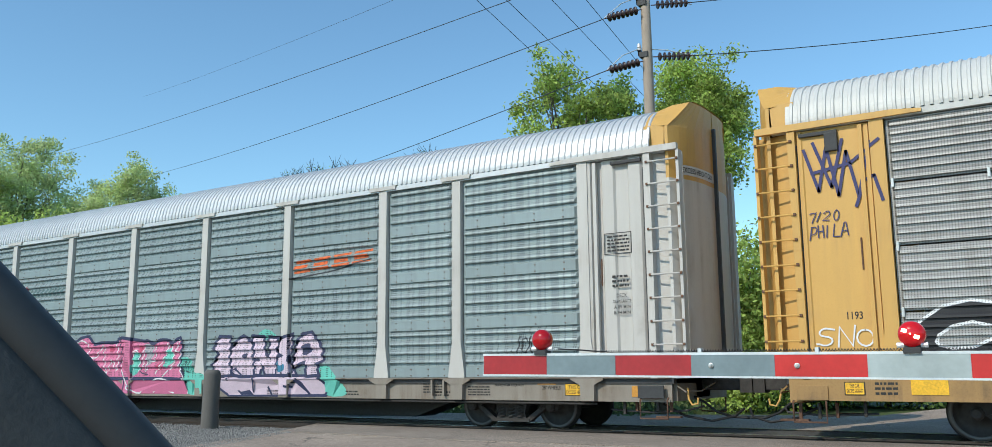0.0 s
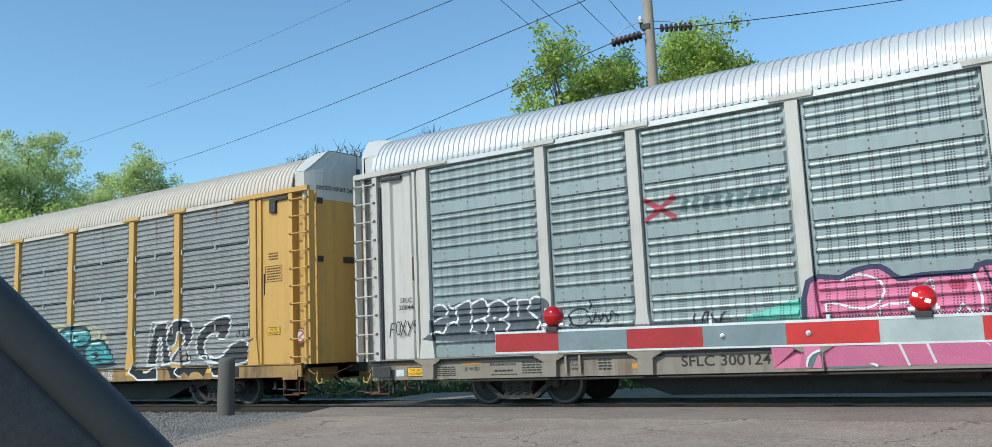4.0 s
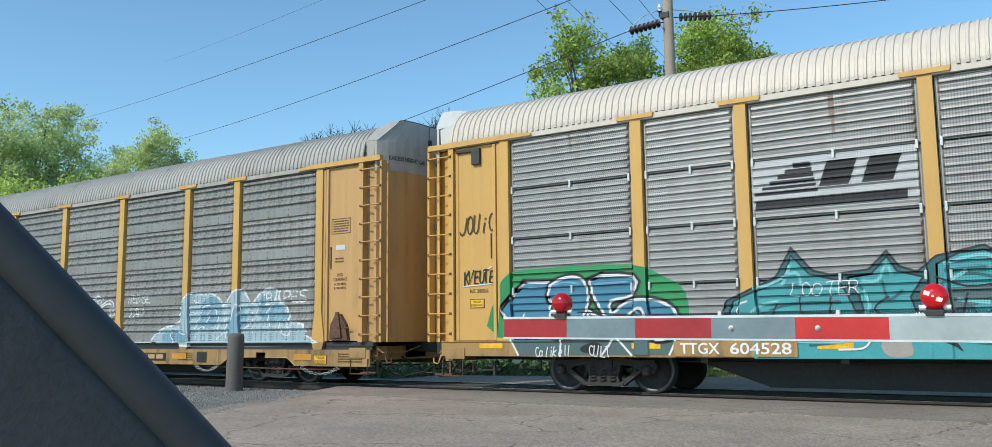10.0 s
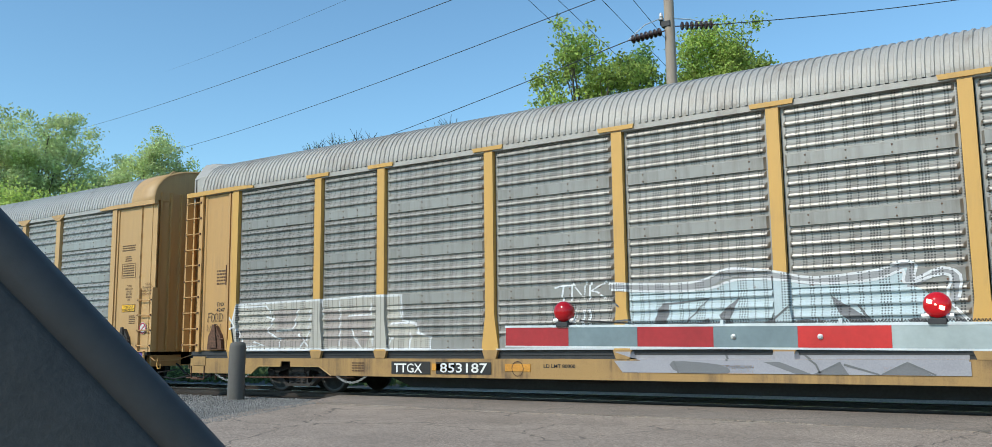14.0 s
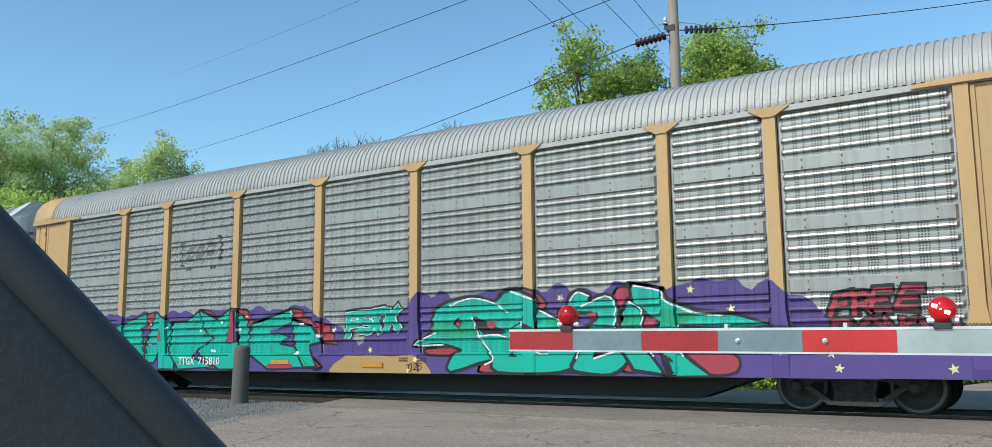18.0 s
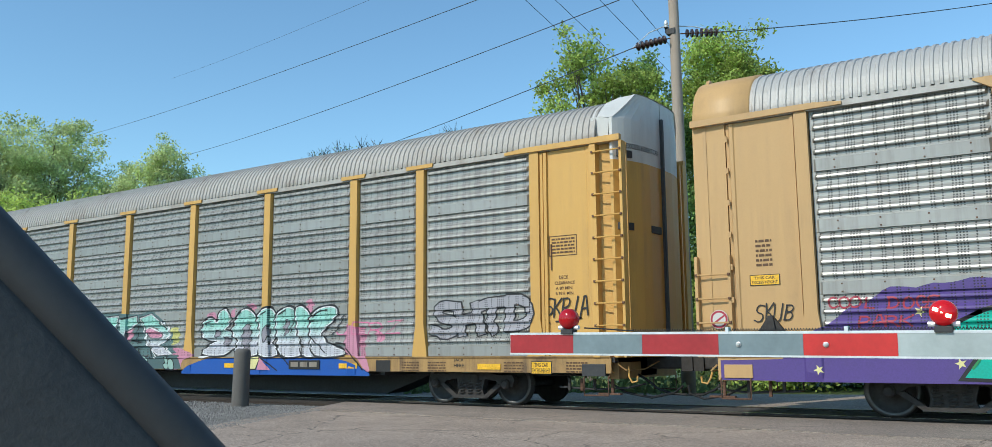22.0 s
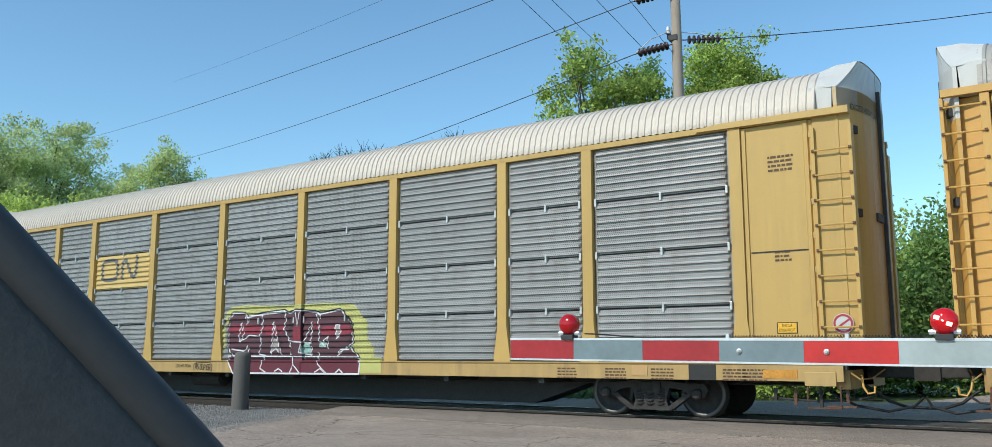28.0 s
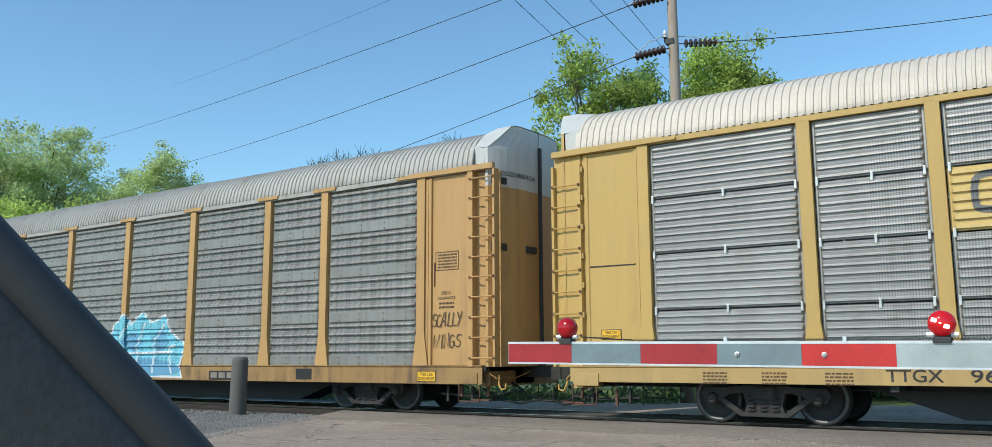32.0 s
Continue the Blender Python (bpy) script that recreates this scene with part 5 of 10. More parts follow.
# ------------------------------------------------------------------ lettering and sprayed paint on the cars
def cuts(bm, key, lift):
    """Splits flat paint along the side's folds and lays it on them."""
    kind = SPECS[key].kind
    xs = [v.co.x for v in bm.verts]
    zs = [v.co.z for v in bm.verts]
    planes = []
    for p in POSTS:
        planes += [((p + s * d, 0, 0), (1, 0, 0)) for s in (-1, 1) for d in (0.114, 0.119, 0.153, 0.158) if min(xs) < p + s * d < max(xs)]
        planes += [((p + s * (POST_W / 2 + o), 0, 1.66), (0.70, 0, s * 0.09)) for s in (-1, 1) for o in (0.0095, 0.0145, 0.0475, 0.0525) if min(xs) - 0.3 < p < max(xs) + 0.3 and min(zs) < 1.66]
    folds = [0.93, 0.952, 0.978, 0.99] + ([0.788, 0.792] if key == "D" else [])
    for a, b in zip(ROWS, ROWS[1:]):
        folds += [a + GAP[kind] / 2 + z for z, _ in knots(kind, b - a - GAP[kind])]
    planes += [((0, 0, z), (0, 0, 1)) for z in folds if min(zs) < z < max(zs)]
    bm.normal_update()
    bmesh.ops.triangulate(bm, faces=bm.faces[:])
    for co, no in planes:
        bmesh.ops.bisect_plane(bm, geom=bm.verts[:] + bm.edges[:] + bm.faces[:], plane_co=co, plane_no=no, dist=0.0004)
    for v in bm.verts:
        v.co.y += -HALF + surface("D" if key == "D" else kind, v.co.x, v.co.z) - lift
        if key == "B" and v.co.z < 0.93 and not any(abs(v.co.x - p) < 0.123 for p in POSTS):
            v.co.y += 0.08
    return bm


def paint_part(key, bm, mat, name, label, lift=0.006):
    mid = sum(v.co.x for v in bm.verts) / max(1, len(bm.verts))
    kind = SPECS[key].kind if abs(mid) < 11.95 else ""
    bm = cuts(bm, key, lift)
    bmesh.ops.dissolve_degenerate(bm, edges=bm.edges[:], dist=0.0003)
    bm.normal_update()
    bmesh.ops.reverse_faces(bm, faces=[f for f in bm.faces if f.normal.y > 0])
    me = bpy.data.meshes.new("paint")
    bm.to_mesh(me)
    bm.free()
    me.materials.append(spray(*mat, kind))
    part(name, me, None, TRAIN[key], label)


def bow(cx, cz, rx, rz, a0, a1, n=7):
    return [(cx + rx * math.cos(radians(a)), cz + rz * math.sin(radians(a))) for a in np.linspace(a0, a1, n)]


# hand-drawn letter skeletons in a unit box, as a sprayer would pull them
HAND = {
    "A": [[(0.0, -0.05), (0.38, 1.0), (0.62, 1.02), (1.02, 0.0)], [(0.1, 0.34), (0.9, 0.40)]],
    "B": [[(0.1, 0.0), (0.06, 1.0)], [(0.0, 0.97), *bow(0.5, 0.76, 0.36, 0.22, 80, -80), (0.2, 0.52)], [(0.2, 0.5), *bow(0.52, 0.26, 0.42, 0.26, 80, -80), (0.0, 0.0)]],
    "C": [bow(0.55, 0.5, 0.5, 0.5, 50, 320, 9)],
    "D": [[(0.12, 0.02), (0.1, 1.0)], [(-0.02, 0.96), *bow(0.4, 0.5, 0.55, 0.48, 80, -80), (0.0, 0.02)]],
    "E": [[(1.0, 0.96), (0.16, 1.0), (0.08, 0.5), (0.12, 0.04), (1.05, 0.0)], [(0.1, 0.5), (0.82, 0.54)]],
    "F": [[(1.05, 1.0), (0.12, 0.96), (0.18, -0.05)], [(0.14, 0.5), (0.8, 0.55)]],
    "H": [[(0.08, 0.0), (0.14, 1.03)], [(0.9, -0.03), (0.88, 1.0)], [(0.1, 0.48), (0.9, 0.52)]],
    "I": [[(0.5, 0.0), (0.52, 1.0)]],
    "J": [[(0.85, 1.02), (0.82, 0.25), *bow(0.45, 0.22, 0.36, 0.24, -10, -170, 5)]],
    "K": [[(0.12, -0.03), (0.1, 1.02)], [(1.0, 1.03), (0.2, 0.5), (0.55, 0.42), (1.08, -0.04)]],
    "L": [[(0.14, 1.02), (0.1, 0.05), (1.0, 0.0)]],
    "M": [[(0.02, -0.02), (0.1, 1.0), (0.5, 0.32), (0.9, 1.02), (1.0, -0.03)]],
    "N": [[(0.06, -0.05), (0.1, 0.98), (0.85, 0.02), (0.96, 1.06)]],
    "O": [bow(0.5, 0.5, 0.46, 0.48, 90, 450, 13)],
    "P": [[(0.16, -0.05), (0.1, 1.0)], [(0.0, 0.96), *bow(0.5, 0.68, 0.45, 0.29, 80, -90), (0.2, 0.36)]],
    "R": [[(0.14, -0.05), (0.1, 1.0)], [(0.0, 0.97), *bow(0.5, 0.72, 0.40, 0.26, 80, -90), (0.2, 0.44)], [(0.4, 0.46), (0.72, 0.3), (1.05, -0.04)]],
    "S": [[(0.98, 0.92), *bow(0.5, 0.76, 0.42, 0.24, 60, 230, 6), (0.5, 0.52), *bow(0.5, 0.26, 0.44, 0.26, 70, -140, 7), (-0.02, 0.1)]],
    "T": [[(-0.05, 0.9), (0.3, 1.0), (1.05, 0.98)], [(0.52, 1.0), (0.46, 0.3), (0.62, -0.05)]],
    "U": [[(0.06, 1.03), (0.1, 0.35), *bow(0.5, 0.3, 0.4, 0.3, 190, 350, 6), (0.9, 0.4), (0.95, 1.05)]],
    "W": [[(-0.02, 1.02), (0.2, 0.02), (0.5, 0.7), (0.76, 0.0), (1.05, 1.03)]],
    "Z": [[(-0.02, 0.96), (1.0, 1.0), (0.04, 0.06), (1.06, 0.0)]],
    "1": [[(0.0, 0.12), (0.4, 0.7), (0.62, 1.0)], [(0.72, 1.0), (0.66, 0.0)], [(0.36, 0.36), (0.5, 0.2)]],
    "2": [[*bow(0.48, 0.7, 0.42, 0.3, 170, -30, 7), (0.08, 0.05), (1.0, 0.02)]],
    "V": [[(-0.02, 1.02), (0.46, 0.0), (1.05, 1.05)]],
    "X": [[(0.0, 1.0), (1.0, 0.0)], [(1.02, 1.04), (-0.04, -0.04)]],
    "Y": [[(0.0, 1.0), (0.45, 0.5)], [(1.0, 1.04), (0.3, -0.1)]],
    "G": [[*bow(0.52, 0.5, 0.48, 0.5, 50, 330, 9), (0.96, 0.5), (0.55, 0.48)]],
    "a": [[*bow(0.45, 0.3, 0.36, 0.3, 60, 400, 9), (0.9, 0.55), (0.84, 0.1), (1.05, 0.02)]],
    "l": [[(0.35, 1.0), (0.3, 0.1), (0.6, 0.0)]],
    "i": [[(0.45, 0.58), (0.42, 0.05), (0.6, 0.0)], [(0.46, 0.78), (0.5, 0.86)]],
    "k": [[(0.15, 1.0), (0.1, 0.0)], [(0.85, 0.62), (0.15, 0.3), (0.9, -0.02)]],
    "e": [[(0.12, 0.3), (0.8, 0.36), *bow(0.46, 0.32, 0.4, 0.31, 40, 310, 7)]],
    "7": [[(0.0, 0.96), (1.0, 1.0), (0.35, 0.0)]],
    "/": [[(0.75, 1.0), (0.25, 0.0)]],
    "0": [bow(0.5, 0.5, 0.40, 0.5, 90, 450, 13)],
    "5": [[(0.95, 1.0), (0.2, 0.97), (0.14, 0.56), *bow(0.48, 0.32, 0.46, 0.32, 100, -140, 8)]],
    "6": [[(0.8, 1.0), (0.25, 0.75), *bow(0.5, 0.3, 0.42, 0.3, 160, 500, 11)]],
}


def ribbon(bm, pts, half, y):
    """A flat band along points (x, z), with wider, slanted ends."""
    pts = [Vector(p) for p in pts]
    rows = []
    n = len(pts)
    for i, p in enumerate(pts):
        a = (p - pts[i - 1]).normalized() if i else (pts[1] - p).normalized()
        b = (pts[i + 1] - p).normalized() if i < n - 1 else a
        d = (a + b)
        d = d.normalized() if d.length > 1e-4 else a
        o = Vector((-d.y, d.x))
        k = half / max(0.55, o.dot(Vector((-a.y, a.x))))
        if i == 0:
            p = p - a * half * 0.5
        if i == n - 1:
            p = p + b * half * 0.5
        flare = 1.12 if i in (0, n - 1) else 1.0
        rows.append([bm.verts.new((q.x, y, max(q.y, 0.552))) for q in (p + o * k * flare, p - o * k * flare)])
    for a, b in zip(rows, rows[1:]):
        try:
            bm.faces.new((a[0], b[0], b[1], a[1]))
        except ValueError:
            pass


def hand_mesh(word, box4, extra, seed, wave, tilt, lap, shift, th):
    rng = np.random.default_rng(seed)
    x0, x1, z0, z1 = box4
    bm = bmesh.new()
    n = len(word)
    for i, ch in enumerate(word):
        w, h = (x1 - x0) / n * lap * 0.86, (z1 - z0) * 0.88
        cx, j = x0 + (x1 - x0) * (i + 0.5) / n, rng.uniform(-0.08, 0.08, 3)
        if ch in "Iil":
            w *= 0.6
        if ch == " ":
            continue
        half = max(0.008, 0.5 * th * min(w, h) + extra)
        for k, line in enumerate(HAND.get(ch, HAND["O"])):
            pts = []
            for u, v in line:
                x = cx + (u - 0.5) * w * (1 + j[0]) + (v - 0.5) * h * (tilt + j[1])
                z = (z0 + z1) / 2 + (v - 0.5) * h * (1 + j[2]) + 0.04 * h * math.sin(i * 2.4 + seed)
                pts.append((x + wave * math.sin(z * 4.1 + i * 2) + shift[0], z + wave * math.sin(x * 2.3 + seed) + shift[1]))
            ribbon(bm, pts, half, -0.0008 * (i % 3) - 0.0004 * k)
    return bm


def piece(key, word, box4, layers, seed, label, wave=0.05, tilt=0.0, lap=1.14, th=0.30, inline=()):
    """Sprayed letters in layers (offset, material, shift), the lowest first, with thin inner lines (half width, material, shift)."""
    for k, (half, mat, sx, sz) in enumerate(inline):
        bm = hand_mesh(word, box4, half, seed, wave, tilt, lap, (sx, sz), 0.0)
        paint_part(key, bm, mat, "graffiti_inline", "thin inner line of the letters", 0.012 + 0.004 * len(layers) + 0.002 * k)
    top = layers[-1]
    for k, (offset, mat, sx, sz) in enumerate(layers):
        bm = hand_mesh(word, box4, (offset - 0.05) * 0.9, seed, wave, tilt, lap, (sx, sz), th)
        paint_part(key, bm, mat, "graffiti" if offset == top[0] else "graffiti_outline", label if offset == top[0] else "", 0.010 + 0.004 * k)


def tag(key, text, box4, mat, seed=1, offset=0.0, tilt=0.12, label="hand-sprayed tag", lift=0.009):
    half = max(0.008, 0.027 * (box4[3] - box4[2]) + 0.002) + 0.12 * offset
    word = "".join(c if c in HAND or c == " " else c.upper() for c in text)
    paint_part(key, hand_mesh(word, box4, half, seed, 0.02, tilt, 1.02, (0, 0), 0.0), mat, "graffiti_tag", label, lift)


def cloud(key, x0, x1, low, top, mat, seed, name="graffiti_background", label="sprayed background", rough=0.10, lift=0.004):
    """A patch of colour with an uneven, billowing upper edge."""
    rng = np.random.default_rng(seed)
    bm = bmesh.new()
    n = max(8, int((x1 - x0) / 0.12))
    xs = np.linspace(x0, x1, n + 1)
    ph = rng.uniform(0, 6.28, 4)
    bump = rough * (np.abs(np.sin(xs * 2.1 + ph[0])) + 0.6 * np.abs(np.sin(xs * 4.7 + ph[1])) + 0.3 * np.sin(xs * 11 + ph[2]))
    edge = np.minimum(1, np.minimum(xs - x0, x1 - xs) / (0.16 * (x1 - x0) + 0.01))
    tops = low + (top - low) * np.sqrt(np.maximum(edge, 0.02)) + bump * edge
    a = [bm.verts.new((x, 0, low)) for x in xs]
    b = [bm.verts.new((x, 0, z)) for x, z in zip(xs, tops)]
    for i in range(n):
        bm.faces.new((a[i], a[i + 1], b[i + 1], b[i]))
    paint_part(key, bm, mat, name, label, lift)


def rounded(pts, closed):
    """Points of a smooth line through a few given ones."""
    n = len(pts)
    if n < 3:
        return list(pts)
    out = []
    for i in range(n if closed else n - 1):
        p0, p1 = (pts[i - 1], pts[i]) if closed or i else (pts[0], pts[0])
        p2 = pts[(i + 1) % n]
        p3 = pts[(i + 2) % n] if closed or i + 2 < n else p2
        for f in (0.0, 0.33, 0.67):
            w = (-0.5 * f + f * f - 0.5 * f ** 3, 1 - 2.5 * f * f + 1.5 * f ** 3, 0.5 * f + 2 * f * f - 1.5 * f ** 3, -0.5 * f * f + 0.5 * f ** 3)
            out.append(tuple(w[0] * a + w[1] * b + w[2] * c + w[3] * d for a, b, c, d in zip(p0, p1, p2, p3)))
    return out if closed else out + [pts[-1]]


def band(key, pts, width, mat, lift, name="graffiti_stroke", label="", soft=True):
    """A sprayed line of one width along a few points."""
    bm = bmesh.new()
    ribbon(bm, rounded(pts, False) if soft else pts, width / 2, 0.0)
    paint_part(key, bm, mat, name, label, lift)


def blob(key, pts, mat, lift, rims=(), name="graffiti", label="", soft=True):
    """A filled sprayed shape, with rims (half width, paint) round it, the widest first."""
    line = rounded(pts, True) if soft else pts
    for k, (half, colour) in enumerate(rims):
        bm = bmesh.new()
        ribbon(bm, line + line[:2], half, 0.0)
        paint_part(key, bm, colour, "graffiti_outline", "", lift - 0.0004 * (len(rims) - k))
    bm = bmesh.new()
    bm.faces.new([bm.verts.new((x, 0, max(z, 0.552))) for x, z in line])
    paint_part(key, bm, mat, name, label, lift)


def stars(key, spots, mat):
    for i, (x, z) in enumerate(spots):
        bm = bmesh.new()
        ring = []
        for k in range(10):
            r = 0.085 if k % 2 == 0 else 0.035
            a = math.pi / 2 + k * math.pi / 5 + i * 0.4
            ring.append(bm.verts.new((x + r * math.cos(a), 0, z + r * math.sin(a))))
        bm.faces.new(ring)
        paint_part(key, bm, mat, "painted_star", "small pale yellow star", 0.011)


def strokes(key, lines, width, mat, lift=0.012, name="graffiti_stroke", label="thin sprayed stroke"):
    """Flat strokes along polylines of (x, z), each a part."""
    for k, pts in enumerate(lines):
        bm = bmesh.new()
        for (xa, za), (xb, zb) in zip(pts, pts[1:]):
            d = Vector((xb - xa, zb - za)).normalized()
            o = Vector((-d.y, d.x)) * width / 2
            e = d * width * 0.3
            bm.faces.new([bm.verts.new((p[0], 0, p[1])) for p in ((xa - e.x + o.x, za - e.y + o.y), (xb + e.x + o.x, zb + e.y + o.y), (xb + e.x - o.x, zb + e.y - o.y), (xa - e.x - o.x, za - e.y - o.y))])
        paint_part(key, bm, mat, name, label, lift + 0.0007 * (k % 4))


SILL_FACE = {"B": -HALF + 0.096}        # where the lettering of a set-back sill lies


def stamp(key, text, x0, x1, z0, z1, mat, y=None, name="lettering"):
    """Stencilled lettering on a flat face, fitted to a box."""
    y = SILL_FACE.get(key, -HALF + 0.016) if y is None else y
    me = letters(text, 1.0, 0.012)
    co = np.array([v.co[:2] for v in me.vertices])
    lo, hi = co.min(0), co.max(0)
    for v in me.vertices:
        v.co = (x0 + (v.co.x - lo[0]) / (hi[0] - lo[0]) * (x1 - x0), 0, z0 + (v.co.y - lo[1]) / (hi[1] - lo[1]) * (z1 - z0))
    me.materials.clear()
    me.materials.append(mat)
    part(name, me, mat, TRAIN[key], "stencilled lettering", pose(0, y, 0))


def bars(key, x0, x1, z0, z1, rows, mat, y=None, seed=3, frame_it=False):
    """Small print: plain bars of its size, with an optional ruled frame."""
    y = SILL_FACE.get(key, -HALF + 0.016) if y is None else y
    rng = np.random.default_rng(seed)
    bm = bmesh.new()
    p = (z1 - z0) / rows
    for k in range(rows):
        x = x0 + 0.02
        while x < x1 - 0.03:
            w = min(rng.uniform(0.03, 0.10), x1 - 0.01 - x)
            box(bm, x, x + w, -0.002, 0.0, z0 + p * (k + 0.25), z0 + p * (k + 0.75))
            x += w + 0.018
    if frame_it:
        for a, b, c, d in ((x0 - 0.03, x1 + 0.03, z1 + 0.02, z1 + 0.035), (x0 - 0.03, x1 + 0.03, z0 - 0.035, z0 - 0.02), (x0 - 0.04, x0 - 0.025, z0 - 0.035, z1 + 0.035), (x1 + 0.025, x1 + 0.04, z0 - 0.035, z1 + 0.035)):
            box(bm, a, b, -0.002, 0.0, c, d)
    part("small_print", bm, mat, TRAIN[key], "block of small stencilled print", pose(0, y, 0))


def plaque(key, x0, x1, z0, z1, mat, y=None, name="placard", label="small placard", t=0.006):
    y = SILL_FACE.get(key, -HALF + 0.016) if y is None else y
    return part(name, boxed(x0, x1, -t, 0.002, z0, z1), mat, TRAIN[key], label, pose(0, y, 0))


def height_sign(key, x0, x1, z0, z1, y=None):
    y = SILL_FACE.get(key, -HALF + 0.016) if y is None else y
    plaque(key, x0, x1, z0, z1, INK, y, "warning_placard", "yellow and black height warning placard")
    plaque(key, x0 + 0.015, x1 - 0.015, z0 + 0.012, z1 - 0.012, SIGN_YEL, y - 0.006, "placard_face", "", 0.003)
    m = (z0 + z1) / 2
    stamp(key, "THIS CAR", x0 + 0.08, x1 - 0.08, m + 0.012, z1 - 0.03, INK, y - 0.0105)
    stamp(key, "EXCESS HEIGHT", x0 + 0.035, x1 - 0.035, z0 + 0.03, m - 0.012, INK, y - 0.0105)


SPR = dict(
    pink=("pink_spray", (0.62, 0.17, 0.30)), lilac=("lilac_white_spray", (0.66, 0.52, 0.60)), black=("black_spray", (0.012, 0.012, 0.015)),
    navy=("navy_spray", (0.03, 0.035, 0.09)), mint=("mint_spray", (0.16, 0.52, 0.42)), white=("white_spray", (0.72, 0.72, 0.72)),
    teal=("teal_spray", (0.02, 0.115, 0.13)), teal2=("light_teal_spray", (0.06, 0.31, 0.33)), aqua=("pale_aqua_spray", (0.20, 0.52, 0.53)), green=("green_spray", (0.03, 0.26, 0.08)),
    yellow=("yellow_green_spray", (0.52, 0.50, 0.16)), fade=("faded_blue_spray", (0.20, 0.34, 0.42)), dusty=("dusty_blue_spray", (0.36, 0.46, 0.50)), rust=("rust_stain", (0.24, 0.17, 0.13)), smoke=("smoky_tan_spray", (0.36, 0.31, 0.275)), ash=("ash_grey_spray", (0.15, 0.15, 0.15)), steel=("steel_blue_spray", (0.05, 0.20, 0.31)), dusk=("dusky_teal_spray", (0.075, 0.125, 0.125)), haze=("hazy_grey_spray", (0.34, 0.33, 0.355)), moss=("moss_green_spray", (0.30, 0.45, 0.39)), turq=("turquoise_spray", (0.01, 0.40, 0.29)), purple=("purple_spray", (0.085, 0.05, 0.22)),
    red=("dull_red_spray", (0.36, 0.035, 0.06)), pale=("pale_grey_blue_spray", (0.46, 0.55, 0.55)), sky=("sky_blue_spray", (0.14, 0.34, 0.50)),
    maroon=("maroon_spray", (0.085, 0.025, 0.035)), blue=("strong_blue_spray", (0.012, 0.085, 0.38)), grey=("grey_lilac_spray", (0.28, 0.26, 0.29)),
    star=("pale_yellow_spray", (0.72, 0.66, 0.30)), slate=("slate_green_spray", (0.10, 0.17, 0.17)), orange=("orange_spray", (0.72, 0.13, 0.02)),
    cyan=("pale_cyan_spray", (0.20, 0.55, 0.66)), ink=("dark_blue_marker", (0.03, 0.03, 0.12)), brown=("brown_marker", (0.07, 0.035, 0.02)),
    tan=("tan_spray", (0.42, 0.27, 0.10)), rose=("rose_red_spray", (0.50, 0.06, 0.14)), maroonpink=("deep_pink_spray", (0.45, 0.10, 0.19)),
    frost=("frosty_white_spray", (0.50, 0.58, 0.60)), dimgrey=("dim_grey_spray", (0.17, 0.17, 0.175)), dune=("cream_grey_spray", (0.46, 0.43, 0.37)),
    emerald=("emerald_spray", (0.01, 0.32, 0.16)), pinkdust=("dusty_pink_spray", (0.55, 0.24, 0.33)), crimson=("crimson_spray", (0.26, 0.02, 0.04)),
    chalk=("chalky_grey_paint", (0.50, 0.50, 0.50)), coal=("coal_black_spray", (0.045, 0.045, 0.048)), murk=("murky_slate_spray", (0.085, 0.10, 0.12)), stone=("stone_grey_spray", (0.33, 0.325, 0.325)), inkteal=("inky_teal_spray", (0.012, 0.03, 0.035)), glow=("thin_yellow_overspray", (0.43, 0.41, 0.28)), wine=("wine_red_spray", (0.13, 0.022, 0.035)), fadeF=("mint_to_lilac_spray", (0.30, 0.58, 0.50), (0.52, 0.52, 0.56)))
PANEL_Y = -HALF + 0.055          # face of the flat end panels


